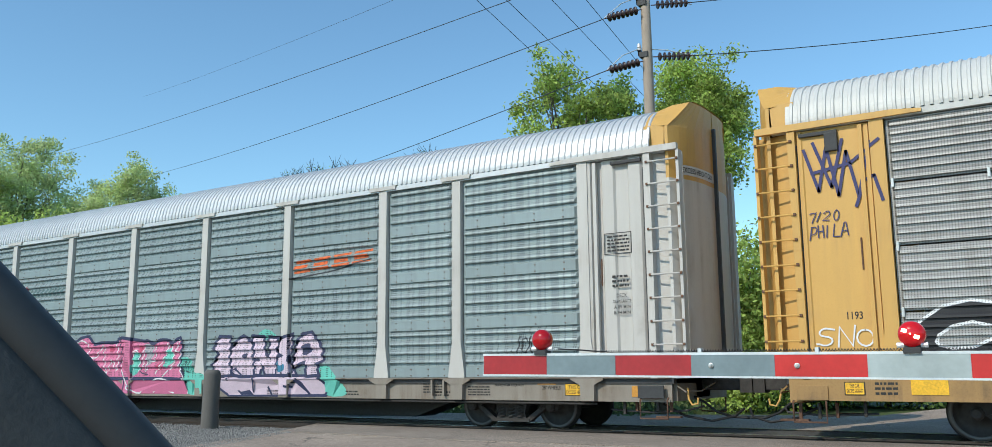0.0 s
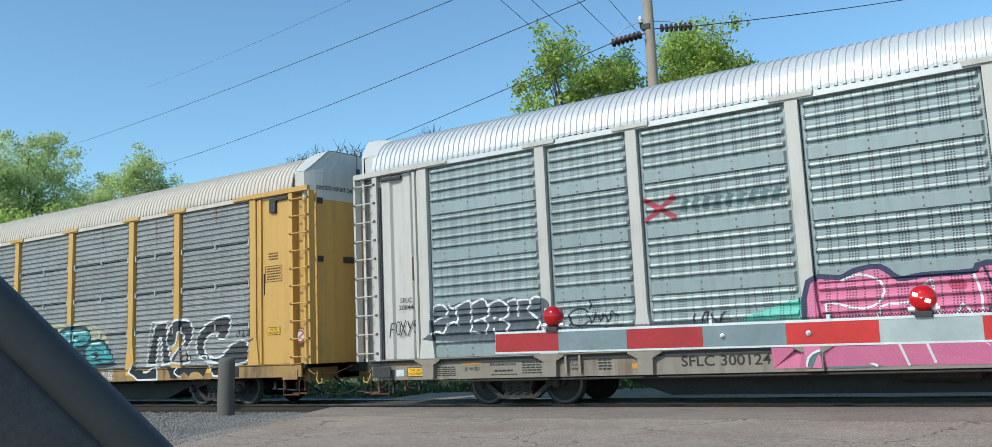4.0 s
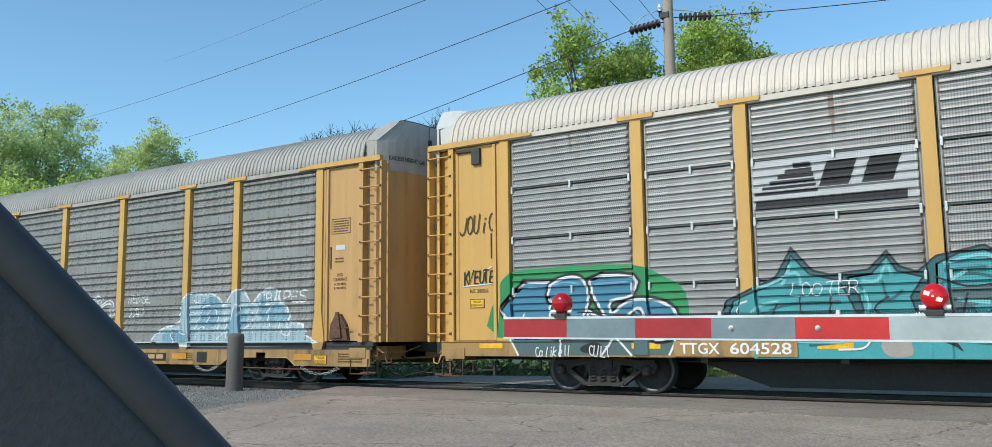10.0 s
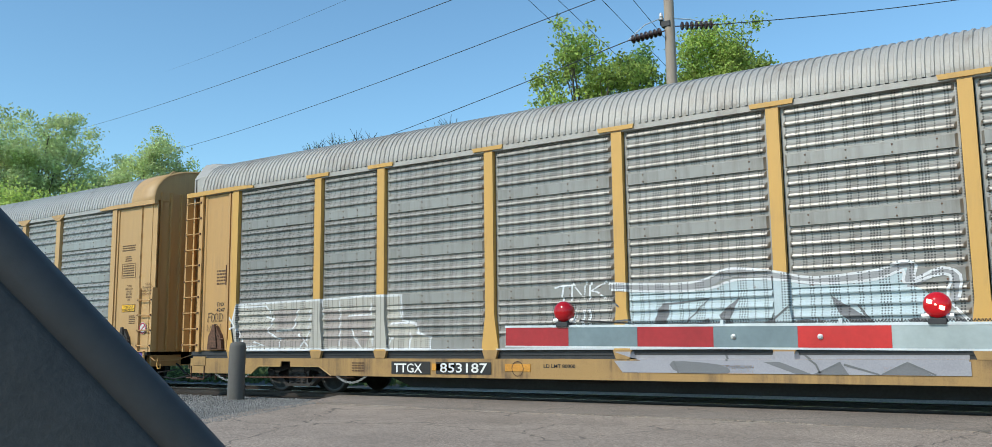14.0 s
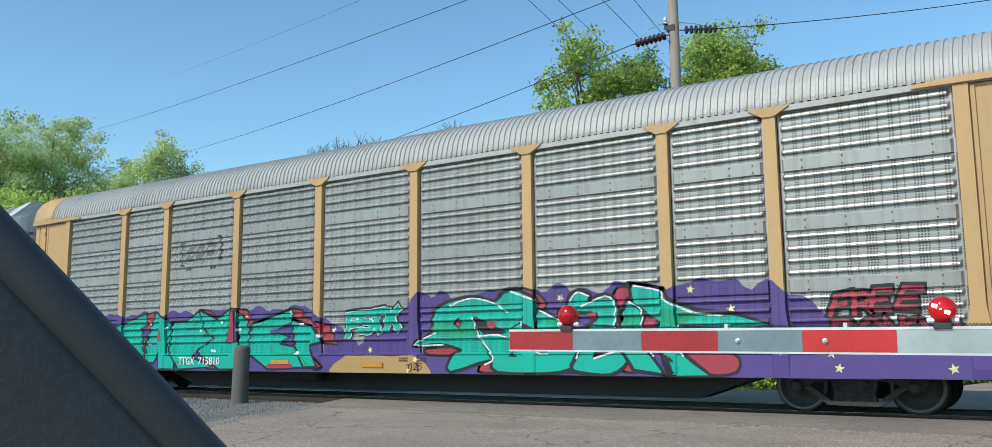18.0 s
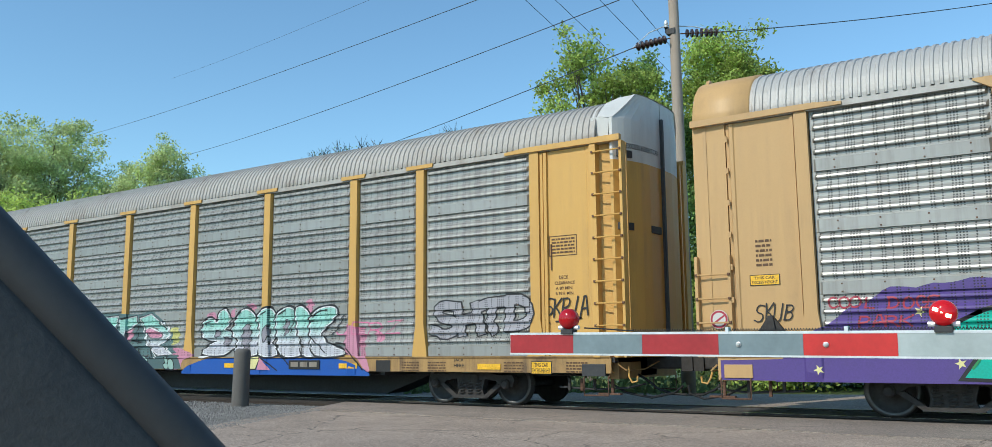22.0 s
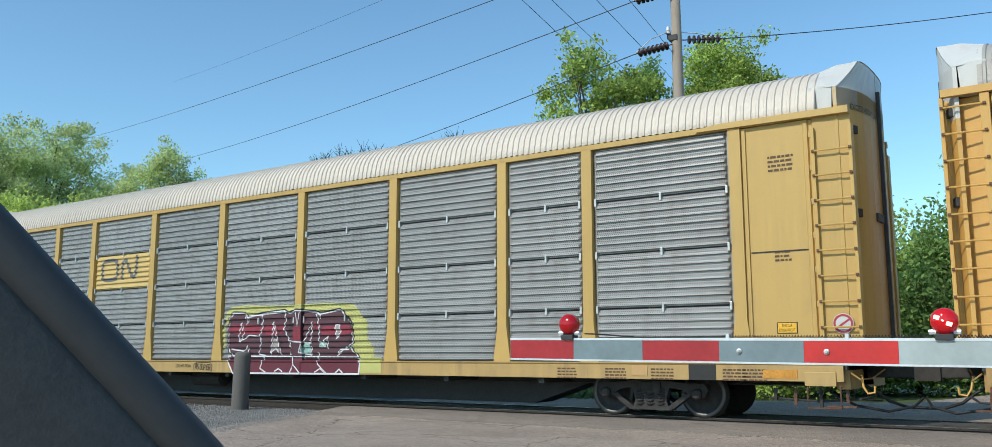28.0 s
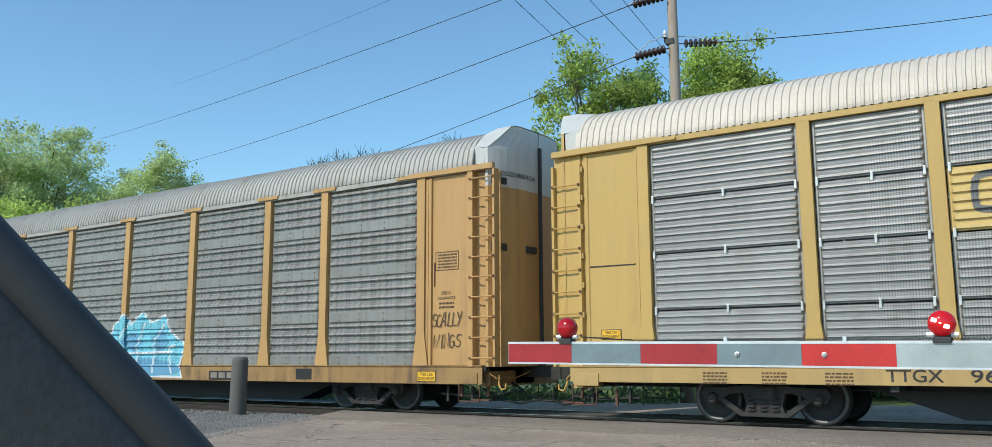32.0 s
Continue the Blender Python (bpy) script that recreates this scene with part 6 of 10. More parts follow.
def graffiti():
    s = SPR
    # white car
    tag("B", "JAX", (-6.45, -5.7, 1.15, 1.6), s["black"], 6)
    tag("B", "OLM", (0.78, 1.2, 1.12, 1.4), s["black"], 7, lift=0.02)
    strokes("B", [bow(-8.45, 1.62, 0.22, 0.16, 30, 330, 10), [(-8.28, 1.66), (-8.2, 1.50), (-8.1, 1.68), (-8.02, 1.52), (-7.95, 1.66), (-7.86, 1.50), (-7.78, 1.70), (-7.66, 1.60)],
                  [(-8.24, 1.92), (-8.17, 1.84), (-8.25, 1.76)], bow(-8.42, 1.28, 0.18, 0.12, 0, 180, 7), [(-8.2, 1.40), (-8.05, 1.30), (-7.92, 1.42), (-7.8, 1.28), (-7.62, 1.44)], [(-8.1, 1.22), (-7.7, 1.26)]], 0.028, s["black"], 0.008, "tag", "small black scribbled tag")
    tag("B", "JOV", (10.35, 10.95, 1.4, 1.75), s["black"], 10)
    tag("B", "FOXY5", (-13.0, -12.2, 1.45, 1.76), s["black"], 11)
    strokes("B", [[(-7.0, 3.25), (-6.45, 3.62)], [(-7.0, 3.62), (-6.45, 3.25)]], 0.09, s["red"], 0.008, "car_emblem", "red crossed emblem")
    stamp("B", "SFLC 300124", -6.54, -5.0, 0.67, 0.85, INK)
    stamp("B", "SFLC", -12.68, -12.37, 2.15, 2.25, INK, -HALF + 0.045)
    stamp("B", "20044", -12.72, -12.33, 2.0, 2.10, INK, -HALF + 0.045)
    stamp("B", "DECK", 12.6, 12.8, 2.38, 2.45, INK, -HALF + 0.045)
    stamp("B", "CLEARANCE", 12.52, 12.88, 2.28, 2.34, INK, -HALF + 0.045)
    stamp("B", "A 89 MIN", 12.54, 12.86, 2.18, 2.24, INK, -HALF + 0.045)
    stamp("B", "B 94 MIN", 12.54, 12.86, 2.08, 2.14, INK, -HALF + 0.045)
    bars("B", 12.42, 12.88, 3.2, 3.52, 5, INK, -HALF + 0.045, 1, True)
    bars("B", 12.5, 12.85, 2.55, 2.8, 3, INK, -HALF + 0.045, 2)
    stamp("B", "SPECIAL NO. 24", 10.0, 10.5, 0.88, 0.93, INK)
    stamp("B", "BRAKE BEAM REQUIRED", 9.95, 10.6, 0.80, 0.85, INK)
    bars("B", 9.3, 9.85, 0.62, 0.82, 4, INK, seed=5)
    bars("B", 8.2, 8.7, 0.66, 0.88, 4, INK, seed=6)
    stamp("B", '28" WHEELS', 11.0, 11.39, 0.75, 0.82, INK)
    plaque("B", 10.9, 11.3, 0.84, 0.93, ORANGE, label="worn orange reflector")
    height_sign("B", 11.48, 11.97, 0.64, 0.86)
    stamp("B", "B-END", -13.5, -13.3, 0.83, 0.88, INK)
    plaque("B", -13.17, -12.17, 0.84, 0.925, ORANGE, label="worn orange reflector")
    plaque("B", -12.88, -12.67, 0.62, 0.76, ALU, label="metal card holder")
    height_sign("B", -12.58, -12.15, 0.61, 0.80)
    bars("B", -11.82, -11.32, 0.60, 0.80, 5, INK, seed=41)
    plaque("B", -11.17, -10.70, 0.82, 0.92, ORANGE, label="worn orange reflector")
    stamp("B", '28" WHEELS', -11.12, -10.74, 0.70, 0.77, INK)
    stamp("B", "SPECIAL NO. 24", -10.41, -10.0, 0.855, 0.91, INK)
    stamp("B", "BRAKE BEAM REQUIRED", -10.5, -9.9, 0.775, 0.83, INK)
    bars("B", -10.42, -9.93, 0.65, 0.72, 1, INK, seed=42)
    bars("B", -10.5, -9.85, 0.59, 0.63, 1, INK, seed=43)
    bars("B", -9.78, -9.32, 0.61, 0.90, 6, INK, seed=44)
    for k, word in enumerate(("LIFT", "JACK", "HERE")):
        stamp("B", word, -8.71, -8.54, 0.80 - 0.07 * k, 0.845 - 0.07 * k, INK)
    bars("B", -8.15, -7.85, 0.64, 0.86, 4, INK, seed=45)
    plaque("B", -7.46, -7.12, 0.66, 0.75, ORANGE, label="worn orange reflector")
    plaque("B", 12.81, 13.34, 0.63, 0.82, ORANGE, label="worn orange reflector")
    for k in range(6):
        bars("B", -3.5 + 2.4 * k, -3.1 + 2.4 * k, 0.6, 0.72, 2, INK, seed=20 + k)
    # louvred yellow car with teal letters
    tag("C", "Calikell", (-11.3, -10.5, 0.66, 0.88), s["white"], 25, 0.01, 0.12, lift=0.023)
    tag("C", "CULT", (-10.15, -9.72, 0.66, 0.88), s["white"], 26, 0.01, 0.05, lift=0.023)
    tag("C", "LOOTER", (-6.5, -5.4, 1.66, 1.9), s["white"], 19, lift=0.023)
    tag("C", "LOOTER", (2.44, 3.59, 1.45, 1.75), s["white"], 20, 0.03, lift=0.023)
    tag("C", "WKO", (-0.2, 0.65, 1.53, 1.92), s["white"], 27, 0.02, lift=0.023)
    tag("C", "WA", (0.43, 0.85, 1.1, 1.34), s["white"], 28, 0.02, lift=0.023)
    tag("C", "JANKO", (5.9, 6.5, 0.86, 0.98), s["white"], 29, 0.0, lift=0.023)
    tag("C", "SOREL", (5.92, 6.53, 0.72, 0.84), s["white"], 30, 0.0, lift=0.023)
    strokes("C", [[(4.5, 0.9), (4.66, 0.9)], [(4.72, 0.9), (4.86, 0.9)], [(4.92, 0.9), (5.08, 0.9)]], 0.12, s["red"], 0.026, "car_emblem", "three faded red blocks")
    tag("C", "jouic", (-13.1, -12.22, 3.1, 3.5), s["brown"], 23, 0.01)
    tag("C", "KVEUTE", (-13.0, -12.25, 2.08, 2.36), s["black"], 24, 0.03)
    strokes("C", [[(-13.02, 2.06), (-12.2, 2.1)], [(-12.5, 2.34), (-12.3, 2.44)]], 0.02, s["white"], 0.0085)
    stamp("C", "TTGX", -8.38, -7.68, 0.73, 0.92, WHITE_INK, -HALF - 0.016)
    stamp("C", "604528", -7.5, -6.49, 0.73, 0.92, WHITE_INK, -HALF - 0.016)
    plaque("C", -8.5, -6.4, 0.69, 0.95, SILL_YEL, -HALF - 0.004, "number_panel", "grimy painted number panel")
    bars("C", 12.38, 12.88, 2.93, 3.24, 5, BROWN_INK, PANEL_Y, 7, True)
    bars("C", 12.45, 12.8, 3.4, 3.6, 3, BROWN_INK, PANEL_Y, 8)
    height_sign("C", 12.43, 12.84, 1.65, 1.83, PANEL_Y)
    height_sign("C", -12.85, -12.5, 1.62, 1.8, PANEL_Y)
    stamp("C", "NS 28056", -12.85, -12.4, 1.92, 2.0, INK, PANEL_Y)
    for x in (-12.6, -9.3, -6.1, -2.6, 1.0, 4.0, 7.0, 9.9):
        plaque("C", x, x + 0.55, 0.82, 0.92, SIGN_YEL, label="yellow reflector strip")
    
    plaque("C", 11.0, 11.45, 0.7, 0.93, INK, label="black data placard")
    for x, z, w, d in [(round((a + b) / 2 + 0.04, 2), 4.88, 0.05 + 0.02 * (k % 3), 0.35 + 0.13 * (k % 4)) for k, (a, b) in enumerate(zip(POSTS, POSTS[1:])) if k % 4 != 1]:
        strokes("C", [[(x, z), (x + 0.02, z - d * 0.6)], [(x + 0.02, z - d * 0.5), (x + 0.03, z - d)]][:1], w, s["rust"], 0.005, "rust_stain", "rust streak below the eave")
        strokes("C", [[(x + 0.02, z - d * 0.5), (x + 0.03, z - d)]], w * 0.5, s["rust"], 0.006, "rust_stain", "rust streak below the eave")
    # brownish car with white pieces
    tag("D", "WEDGE", (4.65, 5.7, 2.0, 2.25), s["white"], 35, 0.06)
    tag("D", "LAW", (4.75, 5.4, 1.62, 1.9), s["white"], 36, 0.06)
    tag("D", "TNK", (-2.85, -1.75, 1.85, 2.2), s["white"], 37, 0.06)
    tag("D", "MIL", (-2.6, -1.9, 1.2, 1.7), s["white"], 38, 0.06)
    tag("D", "JBAPES", (9.9, 11.6, 1.85, 2.15), s["white"], 39, 0.06)
    tag("D", "food", (-13.0, -12.4, 1.7, 1.93), s["black"], 40)
    tag("D", "worl", (-13.0, -12.4, 1.45, 1.65), s["black"], 41)
    stamp("D", "TINX", -12.66, -12.36, 2.07, 2.17, INK, PANEL_Y)
    stamp("D", "4247", -12.66, -12.34, 1.93, 2.03, INK, PANEL_Y)
    low = -HALF + 0.004
    plaque("D", -6.84, -5.80, 0.47, 0.73, INK, low, label="black number panel")
    stamp("D", "TTGX", -6.77, -6.01, 0.50, 0.69, WHITE_INK, low - 0.008)
    plaque("D", -5.64, -4.28, 0.48, 0.72, INK, low, label="black number panel")
    stamp("D", "853187", -5.54, -4.37, 0.51, 0.70, WHITE_INK, low - 0.008)
    stamp("D", "LD LMT 80000", -3.08, -2.40, 0.62, 0.69, INK, low)
    strokes("D", [bow(-3.66, 0.60, 0.13, 0.14, 0, 360, 17)], 0.014, s["brown"], 0.008, "plate_mark", "circled plate mark")
    emblem("D", 5.31, 6.47, 0.50, 0.70, low, YEL_PALE)
    height_sign("D", 11.86, 12.28, 0.47, 0.67, low)
    for x in (-5.75, -3.95, 0.35, 2.9, 6.74, 8.9, 11.22):
        plaque("D", x, x + 0.58, 0.55, 0.69, ORANGE, low, label="worn orange reflector")
    plaque("D", 7.74, 8.11, 0.47, 0.73, INK, low, label="black data placard")
    for k, x in enumerate((6.98, 7.2, 9.0, 12.6, 12.95, -8.0, -11.9)):
        bars("D", x, x + 0.40, 0.50, 0.72, 4, BROWN_INK, low, 40 + k)
    plaque("D", 12.47, 12.75, 3.02, 3.13, WHITE_CLEAN, PANEL_Y, label="small white placard")
    stamp("D", "DECK", 12.52, 12.70, 2.42, 2.49, BROWN_INK, PANEL_Y)
    stamp("D", "CLEARANCE", 12.40, 12.82, 2.32, 2.39, BROWN_INK, PANEL_Y)
    stamp("D", "A 89 MIN.", 12.42, 12.81, 2.22, 2.28, BROWN_INK, PANEL_Y)
    stamp("D", "B 94 MIN.", 12.42, 12.81, 2.13, 2.19, BROWN_INK, PANEL_Y)
    bars("D", 12.44, 12.72, 2.72, 2.86, 2, BROWN_INK, PANEL_Y, 61)
    bars("D", 12.37, 12.88, 3.42, 3.70, 5, BROWN_INK, PANEL_Y, 9, True)
    bars("D", -12.7, -12.3, 2.6, 3.0, 5, BROWN_INK, PANEL_Y, 10)
    # turquoise and purple car
    cloud("E", -12.6, 0.2, 0.56, 1.95, s["purple"], 51, rough=0.10)
    cloud("E", -0.4, 10.6, 0.56, 2.0, s["purple"], 52, rough=0.16, lift=0.005)
    blob("E", [(9.4, 0.575), (13.5, 0.575), (13.5, 0.945), (9.4, 0.945)], s["purple"], 0.0065, name="graffiti_background", label="purple sprayed sill", soft=False)
    blob("E", [(-13.5, 0.575), (-11.0, 0.575), (-11.0, 0.945), (-13.5, 0.90)], s["purple"], 0.0055, name="graffiti_background", label="purple sprayed sill", soft=False)
    cloud("E", -1.0, 1.9, 0.56, 0.9, s["tan"], 54, rough=0.03, lift=0.0075)
    piece("E", "FSTK", (-0.55, 1.0, 1.42, 1.9), [(0.125, s["black"], 0.01, 0.01), (0.085, s["white"], 0, 0), (0.065, s["turq"], 0, 0)], 56, "small turquoise graffiti letters", lap=1.12)
    piece("E", "FREE", (9.85, 11.2, 1.55, 1.9), [(0.10, s["black"], 0.01, 0), (0.04, s["red"], 0, 0)], 58, "dark red sprayed letters", lap=1.0, tilt=0.2)
    piece("E", "RONOR", (9.9, 11.7, 1.12, 1.45), [(0.10, s["black"], 0.01, 0), (0.04, s["red"], 0, 0)], 59, "dark red sprayed letters", lap=1.0, tilt=0.2)
    tag("E", "COOL DOGS", (-11.75, -10.1, 1.68, 1.88), s["red"], 60, 0.05)
    tag("E", "PARK", (-11.3, -10.5, 1.42, 1.6), s["red"], 61, 0.05)
    tag("E", "SKUB", (-12.9, -12.25, 1.5, 1.8), s["black"], 62)
    tag("E", "THUP", (-13.2, -12.5, 1.05, 1.25), s["black"], 63)
    stars("E", [(-11.0, 1.2), (-11.9, 0.75), (-10.4, 1.62), (-8.9, 1.05), (-7.3, 1.88), (-5.9, 1.98), (-3.9, 1.86), (-9.9, 0.85), (-3.2, 0.9)], s["star"])
    stars("E", [(-0.9, 1.5), (0.2, 1.05), (1.5, 0.85), (1.3, 0.62), (2.2, 1.95), (5.0, 2.0), (7.6, 2.05), (8.3, 1.7), (9.1, 1.0), (10.0, 0.72), (11.6, 0.72), (12.4, 0.85), (9.9, 0.95)], s["star"])
    stamp("E", "TTGX", -6.4, -5.75, 0.71, 0.9, WHITE_INK, -HALF - 0.012)
    stamp("E", "715810", -5.6, -4.77, 0.71, 0.9, WHITE_INK, -HALF - 0.012)
    strokes("E", [[(-6.42, 3.86), (-6.54, 3.86), (-6.54, 3.28), (-6.42, 3.28)], [(-5.06, 3.96), (-4.94, 3.96), (-4.94, 3.38), (-5.06, 3.38)]], 0.035, s["black"], 0.008, "car_emblem", "dark bracket emblem")
    for x in (-6.32, -6.2, -5.35, -5.22):
        strokes("E", [[(x, 3.16), (x + 0.03, 3.16)]], 0.07, s["black"], 0.008, "emblem_dot", "dark dot")
    height_sign("E", -12.95, -12.45, 2.12, 2.30, PANEL_Y)
    height_sign("E", 12.43, 13.03, 2.04, 2.24, PANEL_Y)
    bars("E", 12.32, 12.96, 3.71, 3.90, 3, BROWN_INK, PANEL_Y, 12)
    bars("E", 12.48, 12.80, 3.42, 3.59, 3, BROWN_INK, PANEL_Y, 13)
    bars("E", 12.40, 12.95, 3.01, 3.34, 5, BROWN_INK, PANEL_Y, 11, True)
    for k, word in enumerate(("CLOSE", "AND LOCK", "DOORS", "BEFORE", "MOVING", "CAR")):
        half = 0.022 * len(word)
        stamp("E", word, 12.72 - half, 12.72 + half, 2.72 - 0.075 * k, 2.77 - 0.075 * k, BROWN_INK, PANEL_Y)
    stamp("E", "DECK", 13.50, 13.72, 2.74, 2.80, BROWN_INK, -HALF + 0.03)
    stamp("E", "CLEARANCE", 13.36, 13.84, 2.65, 2.71, BROWN_INK, -HALF + 0.03)
    stamp("E", "A 89  IN. MIN", 13.34, 13.86, 2.56, 2.62, BROWN_INK, -HALF + 0.03)
    stamp("E", "B 95  IN. MIN", 13.34, 13.86, 2.47, 2.53, BROWN_INK, -HALF + 0.03)
    bars("E", 12.75, 13.05, 1.70, 1.95, 5, BROWN_INK, PANEL_Y, 14)
    bars("E", -12.85, -12.55, 2.42, 2.9, 6, BROWN_INK, PANEL_Y, 13)
    plaque("E", -2.9, -2.3, 0.74, 0.83, ORANGE, -HALF - 0.01, label="worn orange reflector")
    plaque("E", 0.0, 0.6, 0.68, 0.78, ORANGE, -HALF - 0.008, label="worn orange reflector")
    tag("E", "2025", (1.23, 1.66, 0.62, 0.77), s["black"], 66, 0.01)
    bars("E", 1.03, 1.79, 0.80, 0.90, 2, BROWN_INK, -HALF - 0.002, seed=67)
    # mint letters and blue sill
    cloud("F", 1.2, 7.7, 0.56, 0.94, s["blue"], 71, rough=0.01)
    tag("F", "JERZ", (6.6, 8.6, 1.45, 1.75), s["pink"], 75, 0.03)
    piece("F", "SHTD", (9.45, 11.85, 1.42, 2.08), [(0.10, s["black"], 0, 0), (0.066, s["haze"], 0, 0)], 76, "grey throw-up letters with thin black edges", lap=1.12, th=0.26)
    tag("F", "SKRIA", (12.15, 13.12, 1.72, 2.1), s["black"], 77, 0.02, 0.2)
    strokes("F", [[(12.4, 1.62), (12.95, 1.68), (12.5, 1.58)], [(12.14, 1.66), (12.2, 1.66)], [(12.22, 1.6), (12.27, 1.6)]], 0.03, s["black"], 0.009)
    tag("F", "THIRD", (-5.5, -4.3, 1.7, 1.95), s["white"], 78)
    tag("F", "RACER", (-5.4, -4.2, 1.2, 1.45), s["white"], 79)
    tag("F", "Gip", (-4.6, -4.0, 1.9, 2.15), s["white"], 80)
    plaque("F", -6.77, -4.17, 0.73, 0.95, TRUCK_STEEL, label="dark number panel")
    stamp("F", "TTGX", -6.70, -5.64, 0.76, 0.92, WHITE_INK, -HALF + 0.008)
    stamp("F", "975469", -5.44, -4.37, 0.76, 0.92, WHITE_INK, -HALF + 0.008)
    emblem("F", 5.2, 6.2, 0.70, 0.90, -HALF - 0.002)
    stamp("F", "FXE", -12.6, -12.3, 2.11, 2.21, INK, PANEL_Y)
    stamp("F", "320346", -12.72, -12.15, 1.96, 2.06, INK, PANEL_Y)
    tag("F", "SFC", (-12.85, -12.3, 3.0, 3.2), s["black"], 81)
    tag("F", "BOLER", (-12.9, -12.15, 2.4, 2.8), s["black"], 82)
    bars("F", 12.31, 12.84, 2.9, 3.22, 5, BROWN_INK, PANEL_Y, 14, True)
    stamp("F", "DECK", 12.48, 12.68, 2.42, 2.49, BROWN_INK, PANEL_Y)
    stamp("F", "CLEARANCE", 12.38, 12.82, 2.32, 2.38, BROWN_INK, PANEL_Y)
    stamp("F", "A 89 MIN.", 12.4, 12.78, 2.22, 2.28, BROWN_INK, PANEL_Y)
    stamp("F", "B 93½ MIN.", 12.4, 12.8, 2.12, 2.18, BROWN_INK, PANEL_Y)
    height_sign("F", 11.85, 12.31, 0.64, 0.88)
    plaque("F", 7.9, 8.3, 0.66, 0.9, INK, label="black data placard")
    stamp("F", "JACK", 10.0, 10.25, 0.86, 0.93, INK)
    stamp("F", "HERE", 10.0, 10.25, 0.76, 0.83, INK)
    for k, x in enumerate((8.6, 9.3, 11.2, 12.6, -10.5, -9.4)):
        bars("F", x, x + 0.5, 0.66, 0.88, 4, BROWN_INK, seed=60 + k)
    for x in (-1.2, 2.9, 6.8, 10.6, -11.5):
        plaque("F", x, x + 0.55, 0.72, 0.83, SIGN_YEL, -HALF + 0.004, label="yellow reflector strip")
    # mustard car with maroon letters
    stamp("G", "TTGX", -8.09, -7.3, 0.73, 0.92, INK)
    stamp("G", "964459", -6.95, -5.89, 0.73, 0.92, INK)
    stamp("G", "LD LMT 79200", -3.05, -2.44, 0.79, 0.87, INK)
    tag("G", "ASOLPER", (-2.26, -1.66, 0.72, 0.88), s["black"], 95, 0.01)
    strokes("G", [[(-2.3, 0.7), (-2.32, 0.86), (-2.2, 0.93), (-1.95, 0.92), (-1.7, 0.93), (-1.6, 0.86), (-1.62, 0.7)]], 0.016, s["black"], 0.008)
    strokes("G", [bow(-4.77, 0.78, 0.15, 0.15, 0, 360, 17)], 0.012, s["black"], 0.008, "plate_mark", "circled plate mark")
    stamp("G", "F", -4.80, -4.74, 0.70, 0.77, INK)
    bars("G", -4.86, -4.68, 0.79, 0.88, 2, INK, seed=98)
    height_sign("G", 12.55, 12.88, 1.44, 1.62, PANEL_Y)
    height_sign("G", -12.9, -12.5, 1.44, 1.62, PANEL_Y)
    bars("G", 12.5, 12.95, 4.1, 4.4, 4, BROWN_INK, PANEL_Y, 15)
    bars("G", 12.55, 12.85, 2.6, 2.8, 3, BROWN_INK, PANEL_Y, 16)
    plaque("G", 11.02, 11.5, 0.68, 0.94, INK, label="black data placard")
    plaque("G", 12.3, 12.85, 0.72, 0.86, ORANGE, label="worn yellow reflector")
    for k, x in enumerate((9.4, 10.3, 11.6, 8.4, -11.0, -10.0, -9.0, 11.95)):
        bars("G", x, x + 0.45, 0.66, 0.88, 4, BROWN_INK, seed=80 + k)
    plaque("G", 9.95, 10.25, 0.74, 0.93, YEL_PALE, label="small yellow plate")
    # last car
    tag("H", "SCALLY", (12.25, 13.05, 1.75, 2.05), s["brown"], 103)
    tag("H", "WINGS", (12.3, 13.0, 1.3, 1.6), s["brown"], 104)
    bars("H", 12.38, 12.9, 2.96, 3.28, 5, BROWN_INK, PANEL_Y, 17, True)
    stamp("H", "DECK", 12.5, 12.75, 2.42, 2.49, BROWN_INK, PANEL_Y)
    stamp("H", "CLEARANCE", 12.4, 12.86, 2.32, 2.38, BROWN_INK, PANEL_Y)
    bars("H", 12.42, 12.84, 2.12, 2.28, 2, BROWN_INK, PANEL_Y, 18)
    height_sign("H", 11.9, 12.4, 0.64, 0.86)
    emblem("H", 5.2, 6.2, 0.62, 0.84)
    plaque("H", 8.3, 8.8, 0.66, 0.9, INK, label="black data placard")
    # first car
    strokes("A", [[(-13.1, 4.6), (-12.9, 3.9), (-12.75, 4.6), (-12.6, 3.8), (-12.45, 4.5), (-12.3, 3.75), (-12.1, 4.6)], [(-13.0, 4.2), (-12.4, 4.3), (-11.95, 4.62)], [(-12.35, 3.6), (-12.2, 4.0), (-12.05, 4.05), (-11.95, 3.65)], [(-12.95, 4.7), (-12.7, 3.95), (-12.5, 4.7)]], 0.05, s["ink"], 0.012, "graffiti_tag", "dark blue scribbled tag")
    tag("A", "7/20", (-13.1, -12.62, 3.4, 3.58), s["ink"], 111)
    tag("A", "PHILA", (-13.1, -12.5, 3.12, 3.34), s["ink"], 112)
    stamp("A", "1193", -12.61, -12.38, 1.84, 1.96, INK, PANEL_Y)
    tag("A", "SNO", (-13.1, -12.2, 1.4, 1.72), s["white"], 113, 0.02)
    piece("A", "CODE", (-11.6, -7.2, 1.1, 1.9), [(0.13, s["white"], 0, 0), (0.08, s["black"], 0, 0)], 114, "black bubble letters with a white edge", lap=1.16)
    height_sign("A", -12.72, -12.42, 0.69, 0.89)
    plaque("A", -11.78, -11.28, 0.70, 0.92, SIGN_YEL, label="yellow reflector strip")
    bars("A", -12.3, -11.95, 0.68, 0.9, 3, INK, seed=90)
